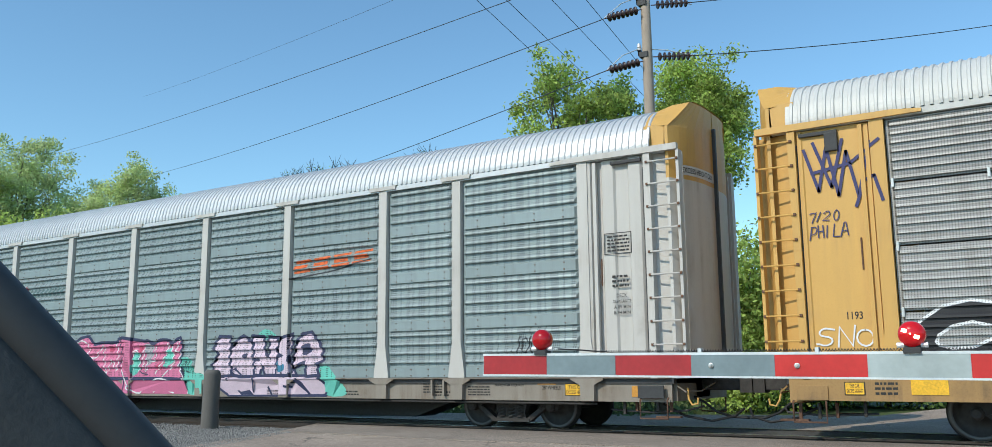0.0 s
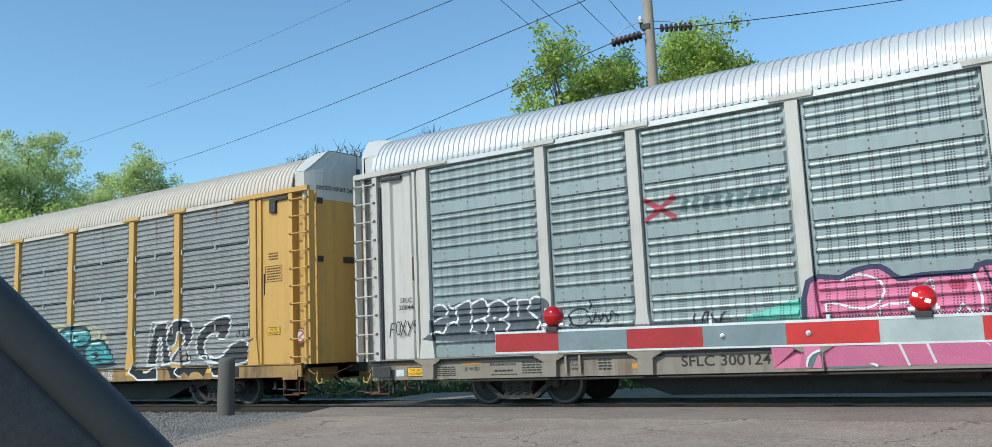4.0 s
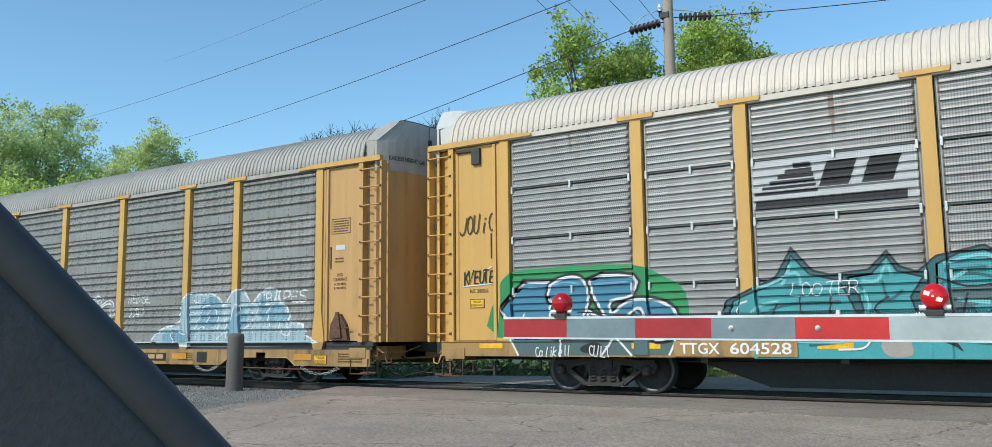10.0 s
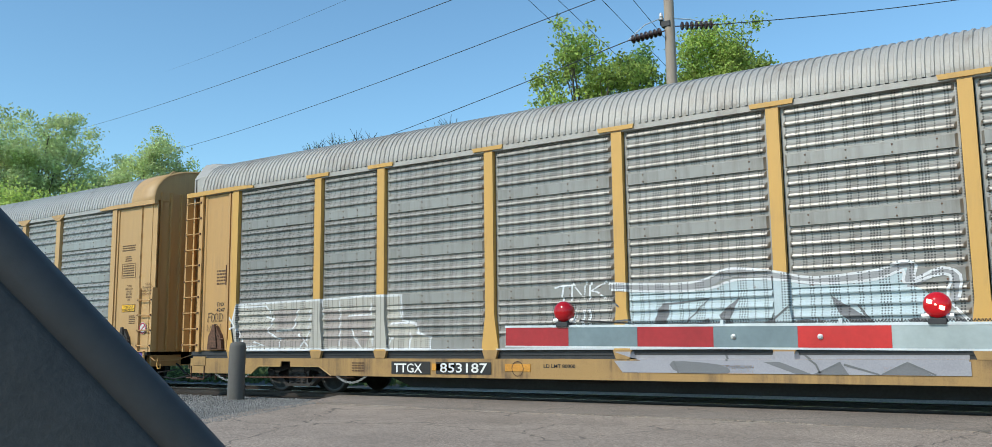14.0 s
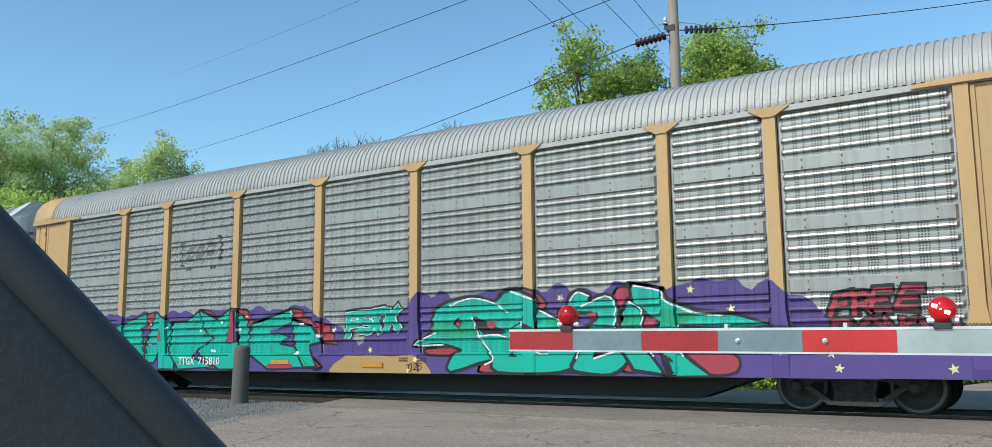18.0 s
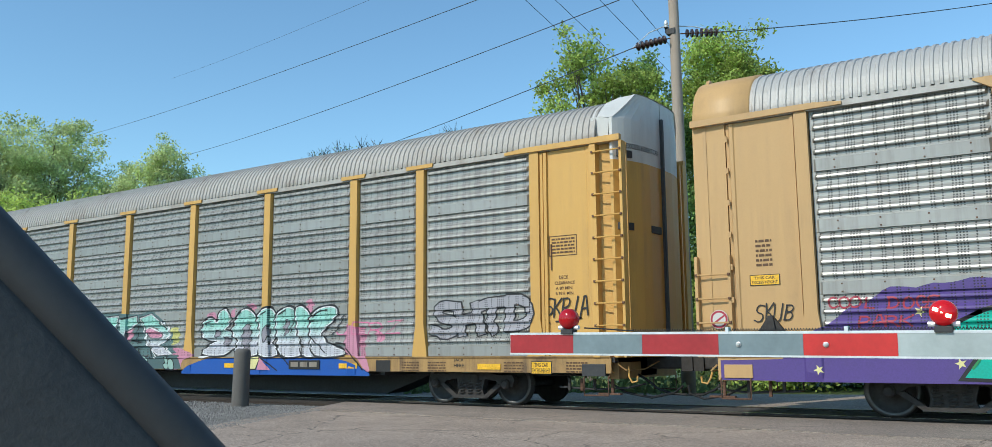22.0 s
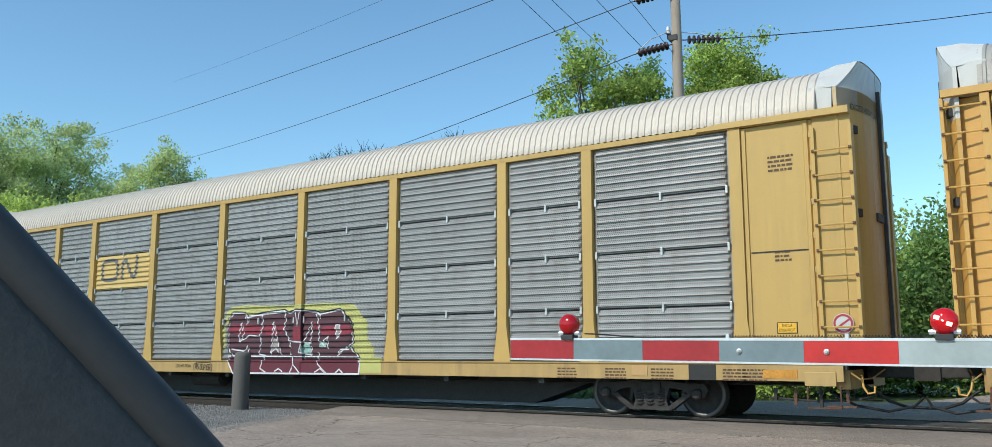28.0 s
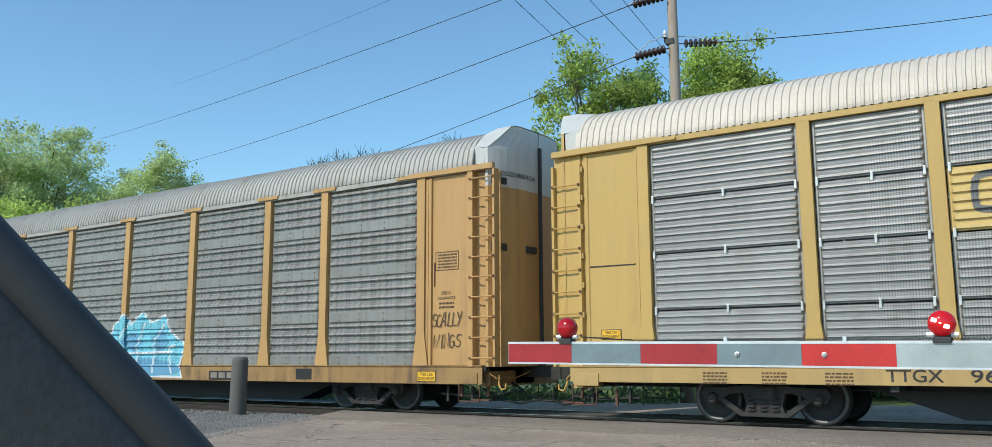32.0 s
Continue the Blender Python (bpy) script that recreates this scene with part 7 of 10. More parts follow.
    # pink letters of the white car
    blob('B', [(-5.54, 1.25), (-5.32, 1.47), (-4.8, 1.61), (-4.35, 1.7), (-4.3, 1.23), (-4.86, 1.39)], s["mint"], 0.004, name='graffiti_background', label='mint sprayed cloud')
    blob('B', [(0.61, 1.43), (0.97, 1.49), (1.21, 1.14), (1.61, 1.07), (1.66, 0.64), (0.86, 0.62), (0.75, 1.06)], s["mint"], 0.004, name='graffiti_background', label='mint sprayed cloud')
    blob('B', [(-4.96, 1.03), (-4.33, 1.06), (0.83, 1.02), (0.97, 0.6), (-1.8, 0.6), (-4.97, 0.6)], s["pink"], 0.006, name='graffiti_background', label='pink sprayed sill', soft=False)
    blob('B', [(-4.35, 0.6), (-4.32, 0.81), (-3.96, 0.88), (-3.53, 0.76), (-3.32, 0.6)], s["slate"], 0.009, name='graffiti_shade')
    blob('B', [(-4.22, 1.1), (-4.25, 1.92), (-3.79, 1.94), (-3.58, 2.03), (-3.23, 2.07), (-2.96, 1.86), (-2.61, 1.89), (-1.95, 1.89), (-1.76, 2), (-0.82, 1.89), (-0.67, 1.9), (-0.4, 1.81), (-0.16, 1.9), (0.2, 1.88), (0.27, 1.77), (0.61, 1.93), (0.64, 1.6), (0.58, 1.28), (0.75, 1.02), (0.01, 1.02), (-2.85, 1.04)], s["pink"], 0.012, rims=((0.085, s["navy"]),), label='pink bubble-letter graffiti with white edges')
    blob('B', [(-4.91, 1.06), (-4.89, 1.3), (-4.63, 1.26), (-4.3, 1.2), (-4.22, 1.05)], s["pink"], 0.0125, rims=((0.05, s["navy"]),))
    blob('B', [(-1.25, 1.59), (-1, 1.61), (-0.95, 1.17), (-1.24, 1.08)], s["mint"], 0.016, name='graffiti_shade')
    blob('B', [(0.06, 1.53), (0.27, 1.75), (0.38, 1.41), (0.06, 1.24)], s["mint"], 0.016, name='graffiti_shade')
    blob('B', [(-0.76, 1.84), (-0.43, 1.81), (-0.44, 1.47), (-0.62, 1.3), (-0.71, 1.57)], s["haze"], 0.016, name='graffiti_shade')
    blob('B', [(-1.81, 1.56), (-1.56, 1.46), (-1.31, 1.32), (-1.24, 0.91), (-1.43, 1.18), (-1.68, 1.32)], s["maroonpink"], 0.016, name='graffiti_shade')
    blob('B', [(-4.2, 1.42), (-3.98, 1.42), (-3.9, 1.22), (-4.15, 1.22)], s["rose"], 0.0165, name='graffiti_shade')
    blob('B', [(-2.28, 1.83), (-2.08, 1.82), (-2.08, 1.68), (-2.27, 1.71)], s["rose"], 0.0165, name='graffiti_shade')
    blob('B', [(-1.03, 1.81), (-0.85, 1.78), (-0.88, 1.65), (-1, 1.67)], s["rose"], 0.0165, name='graffiti_shade')
    blob('B', [(-0.25, 1.34), (-0.07, 1.34), (-0.1, 1.18), (-0.25, 1.21)], s["rose"], 0.0165, name='graffiti_shade')
    for pts in ([(-4.04, 1.47), (-4.02, 1.61), (-3.49, 1.48), (-3.21, 1.64), (-3.22, 1.88), (-3.51, 2.01), (-3.79, 1.93)],
                [(-4.22, 1.13), (-3.83, 1.12), (-3.55, 1.26), (-3.4, 1.06), (-3.24, 1.5), (-2.87, 1.54), (-2.67, 1.75), (-2.51, 1.86)],
                [(-3.27, 1.31), (-3.02, 1.02)],
                [(-2.51, 1.86), (-2.46, 1.34), (-2.32, 1.13), (-2.14, 1.47), (-1.94, 1.19), (-1.88, 1.56), (-1.95, 1.89)],
                [(-1.75, 1.46), (-1.39, 0.86), (-1.21, 0.82), (-1.25, 1.63), (-1, 1.63), (-0.96, 1.17)],
                [(-0.79, 1.76), (-0.82, 1.4), (-0.66, 1.17), (-0.67, 1.48)],
                [(-0.34, 1.79), (-0.34, 1.43), (-0.64, 1.44)],
                [(0.18, 1.86), (0.07, 1.55), (-0.28, 1.1)],
                [(0.3, 1.77), (0.41, 1.41), (0.3, 1.24), (0.01, 1.04)],
                [(0.61, 1.93), (0.47, 1.67), (0.64, 1.6), (0.61, 1.28), (0.8, 1.01), (0.95, 0.62)],
                [(-4.42, 0.63), (-4.32, 0.82), (-3.96, 0.88), (-3.39, 0.61)],
                [(-3.06, 0.99), (-2.94, 0.61)],
                [(-2.69, 1.02), (-2.58, 0.64)],
                [(-1.93, 0.91), (-1.54, 0.64)],
                [(-1.24, 0.82), (-1.39, 0.73), (-0.93, 0.61), (-0.66, 0.95)],
                [(-0.39, 0.64), (-0.04, 0.72), (0.41, 0.62)],
                [(-0.33, 0.92), (-0.04, 0.98), (0.58, 0.87)],
                [(-4.86, 1.3), (-4.59, 1.26), (-4.59, 1.07), (-4.22, 1.07)],):
        band('B', pts, 0.035, s["white"], 0.019)
    for pts in ([(-1.82, 2.02), (-1.69, 1.51), (-1.81, 1.33), (-1.49, 1), (-1.54, 0.64)],
                [(-2.87, 1.49), (-2.69, 1.04)],
                [(-0.94, 1.6), (-0.9, 1.17), (-0.57, 1.08)],):
        band('B', pts, 0.03, s["navy"], 0.0188)
    # pale lilac letters of the white car
    blob('B', [(5.3, 1.2), (5.61, 1.23), (5.87, 1), (6.16, 0.63), (5.54, 0.61), (5.36, 0.98)], s["mint"], 0.004, name='graffiti_background', label='mint sprayed cloud')
    blob('B', [(3.42, 1.99), (3.65, 2.1), (3.94, 2), (4, 1.86), (3.43, 1.87)], s["mint"], 0.004, name='graffiti_background', label='mint sprayed cloud')
    blob('B', [(1.85, 0.87), (2.33, 1), (5.3, 1), (5.65, 0.76), (5.54, 0.63), (2.42, 0.59)], s["lilac"], 0.006, rims=((0.06, s["navy"]),), soft=False)
    blob('B', [(1.89, 1.28), (2.1, 1.52), (1.91, 1.72), (2.11, 1.94), (2.44, 1.92), (2.42, 1.32), (2.73, 1.08), (1.95, 1.06)], s["lilac"], 0.011, rims=((0.075, s["navy"]),), label='pale lilac block-letter graffiti with dark edges', soft=False)
    blob('B', [(2.54, 1.65), (2.93, 1.93), (3.24, 1.66), (3.21, 1.48), (3.45, 1.29), (3.42, 1.08), (2.67, 1.08), (2.52, 1.37)], s["lilac"], 0.012, rims=((0.075, s["navy"]),))
    blob('B', [(3.26, 1.91), (3.59, 1.89), (3.63, 1.54), (3.82, 1.39), (3.81, 1.88), (4.04, 1.86), (4.06, 1.08), (3.71, 1.08), (3.56, 1.33), (3.49, 1.08), (3.36, 1.08)], s["lilac"], 0.013, rims=((0.075, s["navy"]),), soft=False)
    blob('B', [(4.08, 1.6), (4.26, 1.85), (4.5, 1.91), (4.49, 1.66), (4.41, 1.37), (4.65, 1.07), (4.09, 1.08), (4.07, 1.39), (4.33, 1.48)], s["lilac"], 0.014, rims=((0.075, s["navy"]),), soft=False)
    blob('B', [(4.58, 1.21), (4.69, 1.75), (4.87, 1.92), (5.13, 1.95), (5.43, 1.6), (5.44, 1.38), (5.24, 1.29), (5.33, 1.07), (5.03, 1.05), (4.94, 1.37), (4.77, 1.32)], s["lilac"], 0.015, rims=((0.075, s["navy"]),), soft=False)
    blob('B', [(4.84, 1.7), (5.05, 1.74), (5.14, 1.6), (5, 1.49), (4.85, 1.52)], s["navy"], 0.0185, name='graffiti_shade')
    blob('B', [(2.9, 1.53), (3.05, 1.55), (3.08, 1.46), (2.95, 1.45)], s["navy"], 0.0185, name='graffiti_shade')
    blob('B', [(4.05, 1.37), (4.21, 1.26), (4.33, 1.3), (4.34, 1.16), (4.15, 1.12)], s["steel"], 0.0185, name='graffiti_shade')
    for pts in ([(1.96, 0.87), (2.42, 0.59)],
                [(2.47, 0.99), (2.47, 0.89), (2.92, 0.6)],
                [(3.33, 0.99), (3.28, 0.66)],
                [(3.76, 0.78), (3.89, 0.6)],
                [(4.71, 0.97), (5.07, 0.63)],
                [(5.42, 0.97), (5.65, 0.76), (5.54, 0.63)],
                [(4.25, 1.1), (4.34, 1.01), (4.58, 1.12)],
                [(2.5, 1.01), (2.63, 1.2), (2.9, 1.06)],
                [(3.22, 1.41), (3.45, 1.4)],
                [(4.35, 0.8), (4.53, 0.78)],):
        band('B', pts, 0.045, s["navy"], 0.019)
    blob('B', [(2.47, 0.88), (2.89, 0.89), (3.29, 0.6), (2.92, 0.6)], s["navy"], 0.0095, name='graffiti_shade', soft=False)
    blob('B', [(4.59, 0.94), (4.8, 0.94), (5.13, 0.67), (5.07, 0.61)], s["navy"], 0.0095, name='graffiti_shade', soft=False)
    # dark letters with white edges near the ladder
    blob('B', [(-11.9, 1.47), (-11.87, 1.88), (-11.7, 2.07), (-11.43, 2), (-11.09, 2.08), (-10.86, 2.09), (-10.57, 2.1), (-10.19, 2.04), (-9.91, 2.09), (-9.65, 2.04), (-9.35, 2.06), (-9.12, 2), (-9.04, 1.87), (-9.11, 1.68), (-9.03, 1.36), (-9.06, 1.21), (-11.88, 1.33)], s["murk"], 0.005, label='murky dark throw-up letters with white lines')
    for pts in ([(-11.48, 1.82), (-11.46, 1.93), (-11.58, 2.04), (-11.78, 2.02), (-11.87, 1.86), (-11.82, 1.71), (-11.68, 1.78), (-11.46, 1.8)],
                [(-11.87, 1.45), (-11.73, 1.51), (-11.56, 1.46), (-11.52, 1.6), (-11.3, 1.68), (-11.24, 1.65)],
                [(-11.41, 2.05), (-11.32, 1.95), (-10.9, 2.09), (-10.87, 1.82), (-10.89, 1.43)],
                [(-11.25, 1.95), (-11.21, 1.61)],
                [(-10.85, 2.01), (-10.57, 2.1), (-10.45, 1.9), (-10.49, 1.76), (-10.79, 1.67)],
                [(-10.57, 1.71), (-10.49, 1.58), (-10.55, 1.41)],
                [(-10.44, 1.97), (-10.19, 2.05), (-9.99, 1.9), (-10.04, 1.73), (-10.2, 1.67)],
                [(-10.15, 1.67), (-10, 1.56), (-10.07, 1.41)],
                [(-9.99, 2), (-9.81, 2.04), (-9.77, 1.92), (-9.79, 1.72)],
                [(-9.75, 2.02), (-9.55, 2.02), (-9.48, 1.96), (-9.55, 1.8), (-9.35, 1.66), (-9.31, 1.52), (-9.38, 1.41)],
                [(-9.46, 2.02), (-9.35, 2.06), (-9.22, 2.03)],
                [(-9.12, 1.81), (-9.12, 1.61), (-9.06, 1.41)],
                [(-9.24, 1.52), (-9.13, 1.45), (-9.2, 1.43), (-9.2, 1.5)],
                [(-10.35, 1.72), (-10.3, 1.7)],
                [(-10.34, 1.51), (-10.33, 1.44)],
                [(-10.83, 1.46), (-10.7, 1.43)],):
        band('B', pts, 0.045, s["white"], 0.01)
    # blue figures on green, beside the yellow end panel
    blob('C', [(-12.14, 1.03), (-12.19, 1.86), (-11.86, 2.28), (-11.32, 2.34), (-9.37, 2.33), (-8.67, 2.08), (-8.28, 1.8), (-8.23, 1.23), (-8.45, 1.02)], s["green"], 0.004, name='graffiti_background', label='green sprayed cloud')
    blob('C', [(-12.03, 1.56), (-11.52, 2.06), (-11.02, 2.04), (-11, 1.1), (-11.48, 1.08), (-11.56, 1.51), (-11.7, 1.18), (-11.86, 1.34)], s["steel"], 0.011, rims=((0.10, s["black"]), (0.05, s["white"])), label='blue number graffiti on a green cloud', soft=False)
    blob('C', [(-10.95, 1.73), (-10.95, 1.99), (-10.6, 2.12), (-10.32, 2.08), (-10.2, 1.87), (-10.22, 1.58), (-10.4, 1.15), (-10.09, 1.2), (-10.14, 1.46), (-9.66, 1.09), (-10.34, 1.07), (-10.96, 1.09), (-10.66, 1.49), (-10.55, 1.72)], s["steel"], 0.012, rims=((0.10, s["black"]), (0.05, s["white"])))
    blob('C', [(-10.1, 2.04), (-9.24, 2.07), (-9.31, 1.79), (-9.73, 1.69), (-9.7, 1.41), (-9.37, 1.63), (-8.9, 1.65), (-8.56, 1.52), (-8.44, 1.3), (-8.48, 1.08), (-8.81, 1), (-8.95, 1.19), (-9.08, 1.55), (-9.37, 1.45), (-9.6, 1.18), (-9.69, 1.25)], s["steel"], 0.013, rims=((0.10, s["black"]), (0.05, s["white"])))
    for pts in ([(-11.45, 1.98), (-11.12, 1.97)],
                [(-10.86, 2.01), (-10.6, 2.06), (-10.35, 2)],
                [(-10.01, 1.99), (-9.37, 2.01)],
                [(-9.19, 1.47), (-9.07, 1.38), (-9.16, 1.29), (-9.22, 1.36)],):
        band('C', pts, 0.035, s["sky"], 0.0205)
    blob('C', [(-11.83, 0.99), (-8.45, 0.98), (-8.59, 0.71), (-11.65, 0.69)], s["dusk"], 0.006, name='graffiti_background', label='dark teal sprayed sill', soft=False)
    blob('C', [(-10.33, 0.84), (-10.09, 0.93), (-9.9, 0.89), (-9.96, 0.75), (-10.27, 0.75)], s["black"], 0.01, name='graffiti_shade')
    for pts in ([(-11.86, 0.99), (-11.69, 0.69)],
                [(-10.74, 0.99), (-10.77, 0.69)],
                [(-9.66, 0.99), (-9.9, 0.7)],
                [(-9.57, 0.99), (-9.3, 0.7)],
                [(-8.45, 0.98), (-8.59, 0.71)],):
        band('C', pts, 0.035, s["white"], 0.0125)
    # spiky teal letters
    blob('C', [(-7.11, 1), (-1.11, 0.97), (-1.1, 0.69), (-7.1, 0.66)], s["teal2"], 0.006, name='graffiti_background', label='teal sprayed sill', soft=False)
    blob('C', [(-7.67, 1.24), (-7.53, 1.61), (-7.26, 1.71), (-6.69, 1.97), (-6.44, 2.41), (-6.13, 2.04), (-5.84, 1.96), (-5.27, 2.02), (-5.01, 2.28), (-4.85, 2.05), (-4.59, 1.95), (-4.31, 2.17), (-3.69, 2.3), (-3.36, 2.09), (-3.11, 2.04), (-2.7, 2.42), (-2.63, 1.84), (-2.36, 2.01), (-1.84, 1.59), (-1.44, 1.34), (-1.34, 1), (-7.11, 1.02), (-7.63, 1.08)], s["teal"], 0.009, rims=((0.035, s["black"]),), name='graffiti_outline', soft=False)
    blob('C', [(-7.53, 1.29), (-7.41, 1.6), (-7.2, 1.68), (-6.6, 1.91), (-6.44, 2.29), (-6.18, 1.99), (-5.73, 1.87), (-5.63, 1.67), (-5.5, 1.37), (-5.21, 1.13), (-5.7, 1.08), (-7.08, 1.08), (-7.14, 1.19)], s["teal2"], 0.013, rims=((0.03, s["black"]),), label='spiky teal graffiti letters with black edges', soft=False)
    blob('C', [(-5.58, 1.91), (-5.23, 1.95), (-5.01, 2.2), (-4.88, 1.98), (-4.54, 1.88), (-4.72, 1.6), (-4.65, 1.36), (-4.45, 1.25), (-4.66, 1.06), (-5, 1.12), (-5.34, 1.32), (-5.43, 1.67)], s["teal2"], 0.013, rims=((0.03, s["black"]),), soft=False)
    blob('C', [(-4.31, 1.59), (-4.3, 2.06), (-4.01, 2.21), (-3.69, 2.24), (-3.43, 2.11), (-3.55, 1.81), (-3.81, 1.58), (-3.42, 1.52), (-3.42, 1.3), (-3.67, 1.06), (-4.19, 1.06)], s["teal2"], 0.013, rims=((0.03, s["black"]),), soft=False)
    blob('C', [(-3.41, 1.57), (-3.29, 1.93), (-3.04, 1.97), (-2.74, 2.31), (-2.7, 1.78), (-2.42, 1.93), (-1.96, 1.58), (-1.83, 1.35), (-1.49, 1.27), (-1.84, 1.19), (-1.96, 1.07), (-2.55, 1.09), (-3.04, 1.14), (-3.4, 1.19)], s["teal2"], 0.013, rims=((0.03, s["black"]),), soft=False)
    blob('C', [(-4.73, 1.15), (-4.53, 1.41), (-4.2, 1.71), (-3.68, 1.73), (-3.45, 1.67), (-3.68, 1.53), (-3.93, 1.4), (-4.19, 1.25), (-4.29, 1.02), (-4.59, 1.02)], s["dusk"], 0.017, name='graffiti_shade', soft=False)
    blob('C', [(-5.14, 0.93), (-4.79, 0.99), (-4.72, 0.73), (-5.06, 0.71)], s["smoke"], 0.01, name='graffiti_shade')
    blob('C', [(-4.45, 0.98), (-4.19, 0.98), (-4.04, 0.78), (-4.19, 0.88)], s["black"], 0.01, name='graffiti_shade')
    blob('C', [(-1.84, 1.14), (-1.5, 1.05), (-1.73, 0.84), (-1.96, 0.97)], s["black"], 0.018, name='graffiti_shade')
    for pts in ([(-7.38, 1.4), (-7.33, 1.54), (-7.18, 1.6)],
                [(-3.42, 1.34), (-3.1, 1.1), (-2.8, 1.38), (-2.61, 1.1), (-2.43, 1.33), (-2.19, 1.37), (-2.13, 1.1), (-1.89, 1.1)],
                [(-1.27, 0.95), (-1.14, 0.85), (-1.11, 0.69)],
                [(-4.73, 1.26), (-4.46, 1.25), (-4.6, 1.36), (-4.73, 1.26)],
                [(-3.05, 2.21), (-2.92, 2.02)],
                [(-2.91, 0.97), (-2.55, 0.73)],
                [(-5.28, 0.98), (-5.41, 0.83), (-5.77, 0.81)],):
        band('C', pts, 0.03, s["white"], 0.0215)
    for pts in ([(-6.82, 1.44), (-6.45, 1.54), (-5.72, 1.55)],
                [(-6.74, 1.29), (-6.15, 1.36), (-5.64, 1.33)],
                [(-5.44, 1.81), (-5.29, 1.57), (-5.35, 1.32)],
                [(-4.21, 1.97), (-3.68, 2)],
                [(-4.27, 1.78), (-3.94, 1.92), (-3.62, 1.86)],
                [(-3.3, 1.85), (-3.05, 1.75), (-3.11, 1.52)],
                [(-2.68, 1.65), (-2.25, 1.59), (-2.43, 1.37)],
                [(-3.04, 1.57), (-2.68, 1.6), (-2.92, 1.29)],
                [(-6.61, 1.85), (-5.72, 1.77), (-5.44, 1.91)],
                [(-5.09, 1.85), (-5.01, 1.56), (-4.81, 1.7)],
                [(-3.36, 1.99), (-3.55, 1.58)],
                [(-2.31, 1.82), (-1.96, 1.5)],
                [(-6.97, 1.19), (-6.44, 1.24), (-5.99, 1.13)],
                [(-4.13, 1.26), (-3.93, 1.44), (-3.73, 1.16)],
                [(-3.93, 0.93), (-3.41, 0.88)],
                [(-6.21, 0.88), (-5.7, 0.93)],):
        band('C', pts, 0.04, s["teal"], 0.0205)
    for pts in ([(-6.71, 1.54), (-6.81, 1.19), (-6.44, 1.14)],
                [(-6.34, 1.64), (-6.29, 1.33), (-5.93, 1.28), (-5.86, 1.63)],
                [(-5.01, 1.61), (-5.22, 1.42), (-4.86, 1.17)],
                [(-3.94, 1.63), (-4.06, 1.16)],
                [(-3.17, 1.48), (-3.35, 1.11)],
                [(-2.8, 1.74), (-3.04, 1.52), (-2.67, 1.33)],
                [(-2.26, 1.77), (-2.49, 1.55), (-2.08, 1.37)],
                [(-4.34, 1.88), (-3.94, 1.73), (-3.55, 1.76)],
                [(-2.02, 1.5), (-1.67, 1.32), (-1.9, 1.23)],):
        band('C', pts, 0.028, s["black"], 0.021)
    for pts in ([(-7.07, 1.81), (-6.84, 1.85), (-6.39, 2.04), (-6.31, 1.84)],
                [(-6.61, 1.85), (-6.47, 2.15)],
                [(-6.09, 1.78), (-5.72, 1.75)],
                [(-5.37, 1.86), (-5.16, 1.86), (-5.02, 2.1), (-4.95, 1.95)],
                [(-4.21, 2.07), (-3.94, 2.15), (-3.68, 2.18), (-3.52, 2.09)],
                [(-4.14, 1.83), (-3.94, 1.96)],
                [(-3.11, 1.89), (-2.92, 1.93), (-2.77, 2.16), (-2.77, 1.88)],
                [(-2.49, 1.83), (-2.41, 1.88), (-2.14, 1.68)],
                [(-3.29, 1.43), (-3.04, 1.45), (-2.92, 1.36)],
                [(-7.13, 1.4), (-6.98, 1.52), (-6.68, 1.59)],
                [(-5.36, 1.71), (-5.29, 1.47), (-5.36, 1.37)],
                [(-1.84, 1.32), (-1.61, 1.27)],
                [(-4.07, 1.54), (-3.67, 1.49)],
                [(-6.96, 0.94), (-5.7, 0.93)],
                [(-3.93, 0.93), (-3.04, 0.94)],
                [(-2.55, 0.92), (-1.27, 0.92)],):
        band('C', pts, 0.05, s["aqua"], 0.0208)
    # large teal letters
    blob('C', [(-0.76, 1.44), (-0.69, 2.3), (-0.02, 2.43), (1.41, 2.25), (2.31, 2.38), (3.93, 2.34), (5.16, 2.31), (5.9, 1.98), (6.19, 1.6), (5.52, 1.26)], s["glow"], 0.003, name='graffiti_background', label='thin yellow-green sprayed glow')
    blob('C', [(-0.62, 1.04), (5.67, 0.95), (5.66, 0.66), (-0.62, 0.74)], s["teal2"], 0.006, name='graffiti_background', label='teal sprayed sill', soft=False)
    blob('C', [(-0.67, 1.05), (-0.38, 1.48), (-0.64, 2), (-0.39, 2.24), (0.95, 2.24), (1.12, 1.96), (1.64, 2.09), (2.05, 1.95), (2.33, 2.24), (3.59, 2.22), (3.74, 2.04), (3.99, 2.23), (5.11, 2.2), (5.36, 1.83), (5.77, 1.84), (6.14, 1.63), (6.47, 1.15), (6.41, 1.1), (5.52, 1.03), (1.65, 1.01), (1.11, 1.04)], s["inkteal"], 0.009, name='graffiti_outline')
    blob('C', [(-0.33, 1.1), (-0.15, 1.32), (-0.21, 1.58), (-0.41, 1.97), (-0.19, 2.19), (0.93, 2.15), (1.01, 1.91), (0.92, 1.65), (1.05, 1.24), (0.96, 1.13), (0.32, 1.11)], s["teal2"], 0.013, label='big teal graffiti letters with black edges')
    blob('C', [(1.18, 1.79), (1.64, 1.99), (2.11, 1.88), (2.25, 1.6), (2.24, 1.31), (1.8, 1.12), (1.42, 1.2), (1.14, 1.49)], s["teal2"], 0.013)
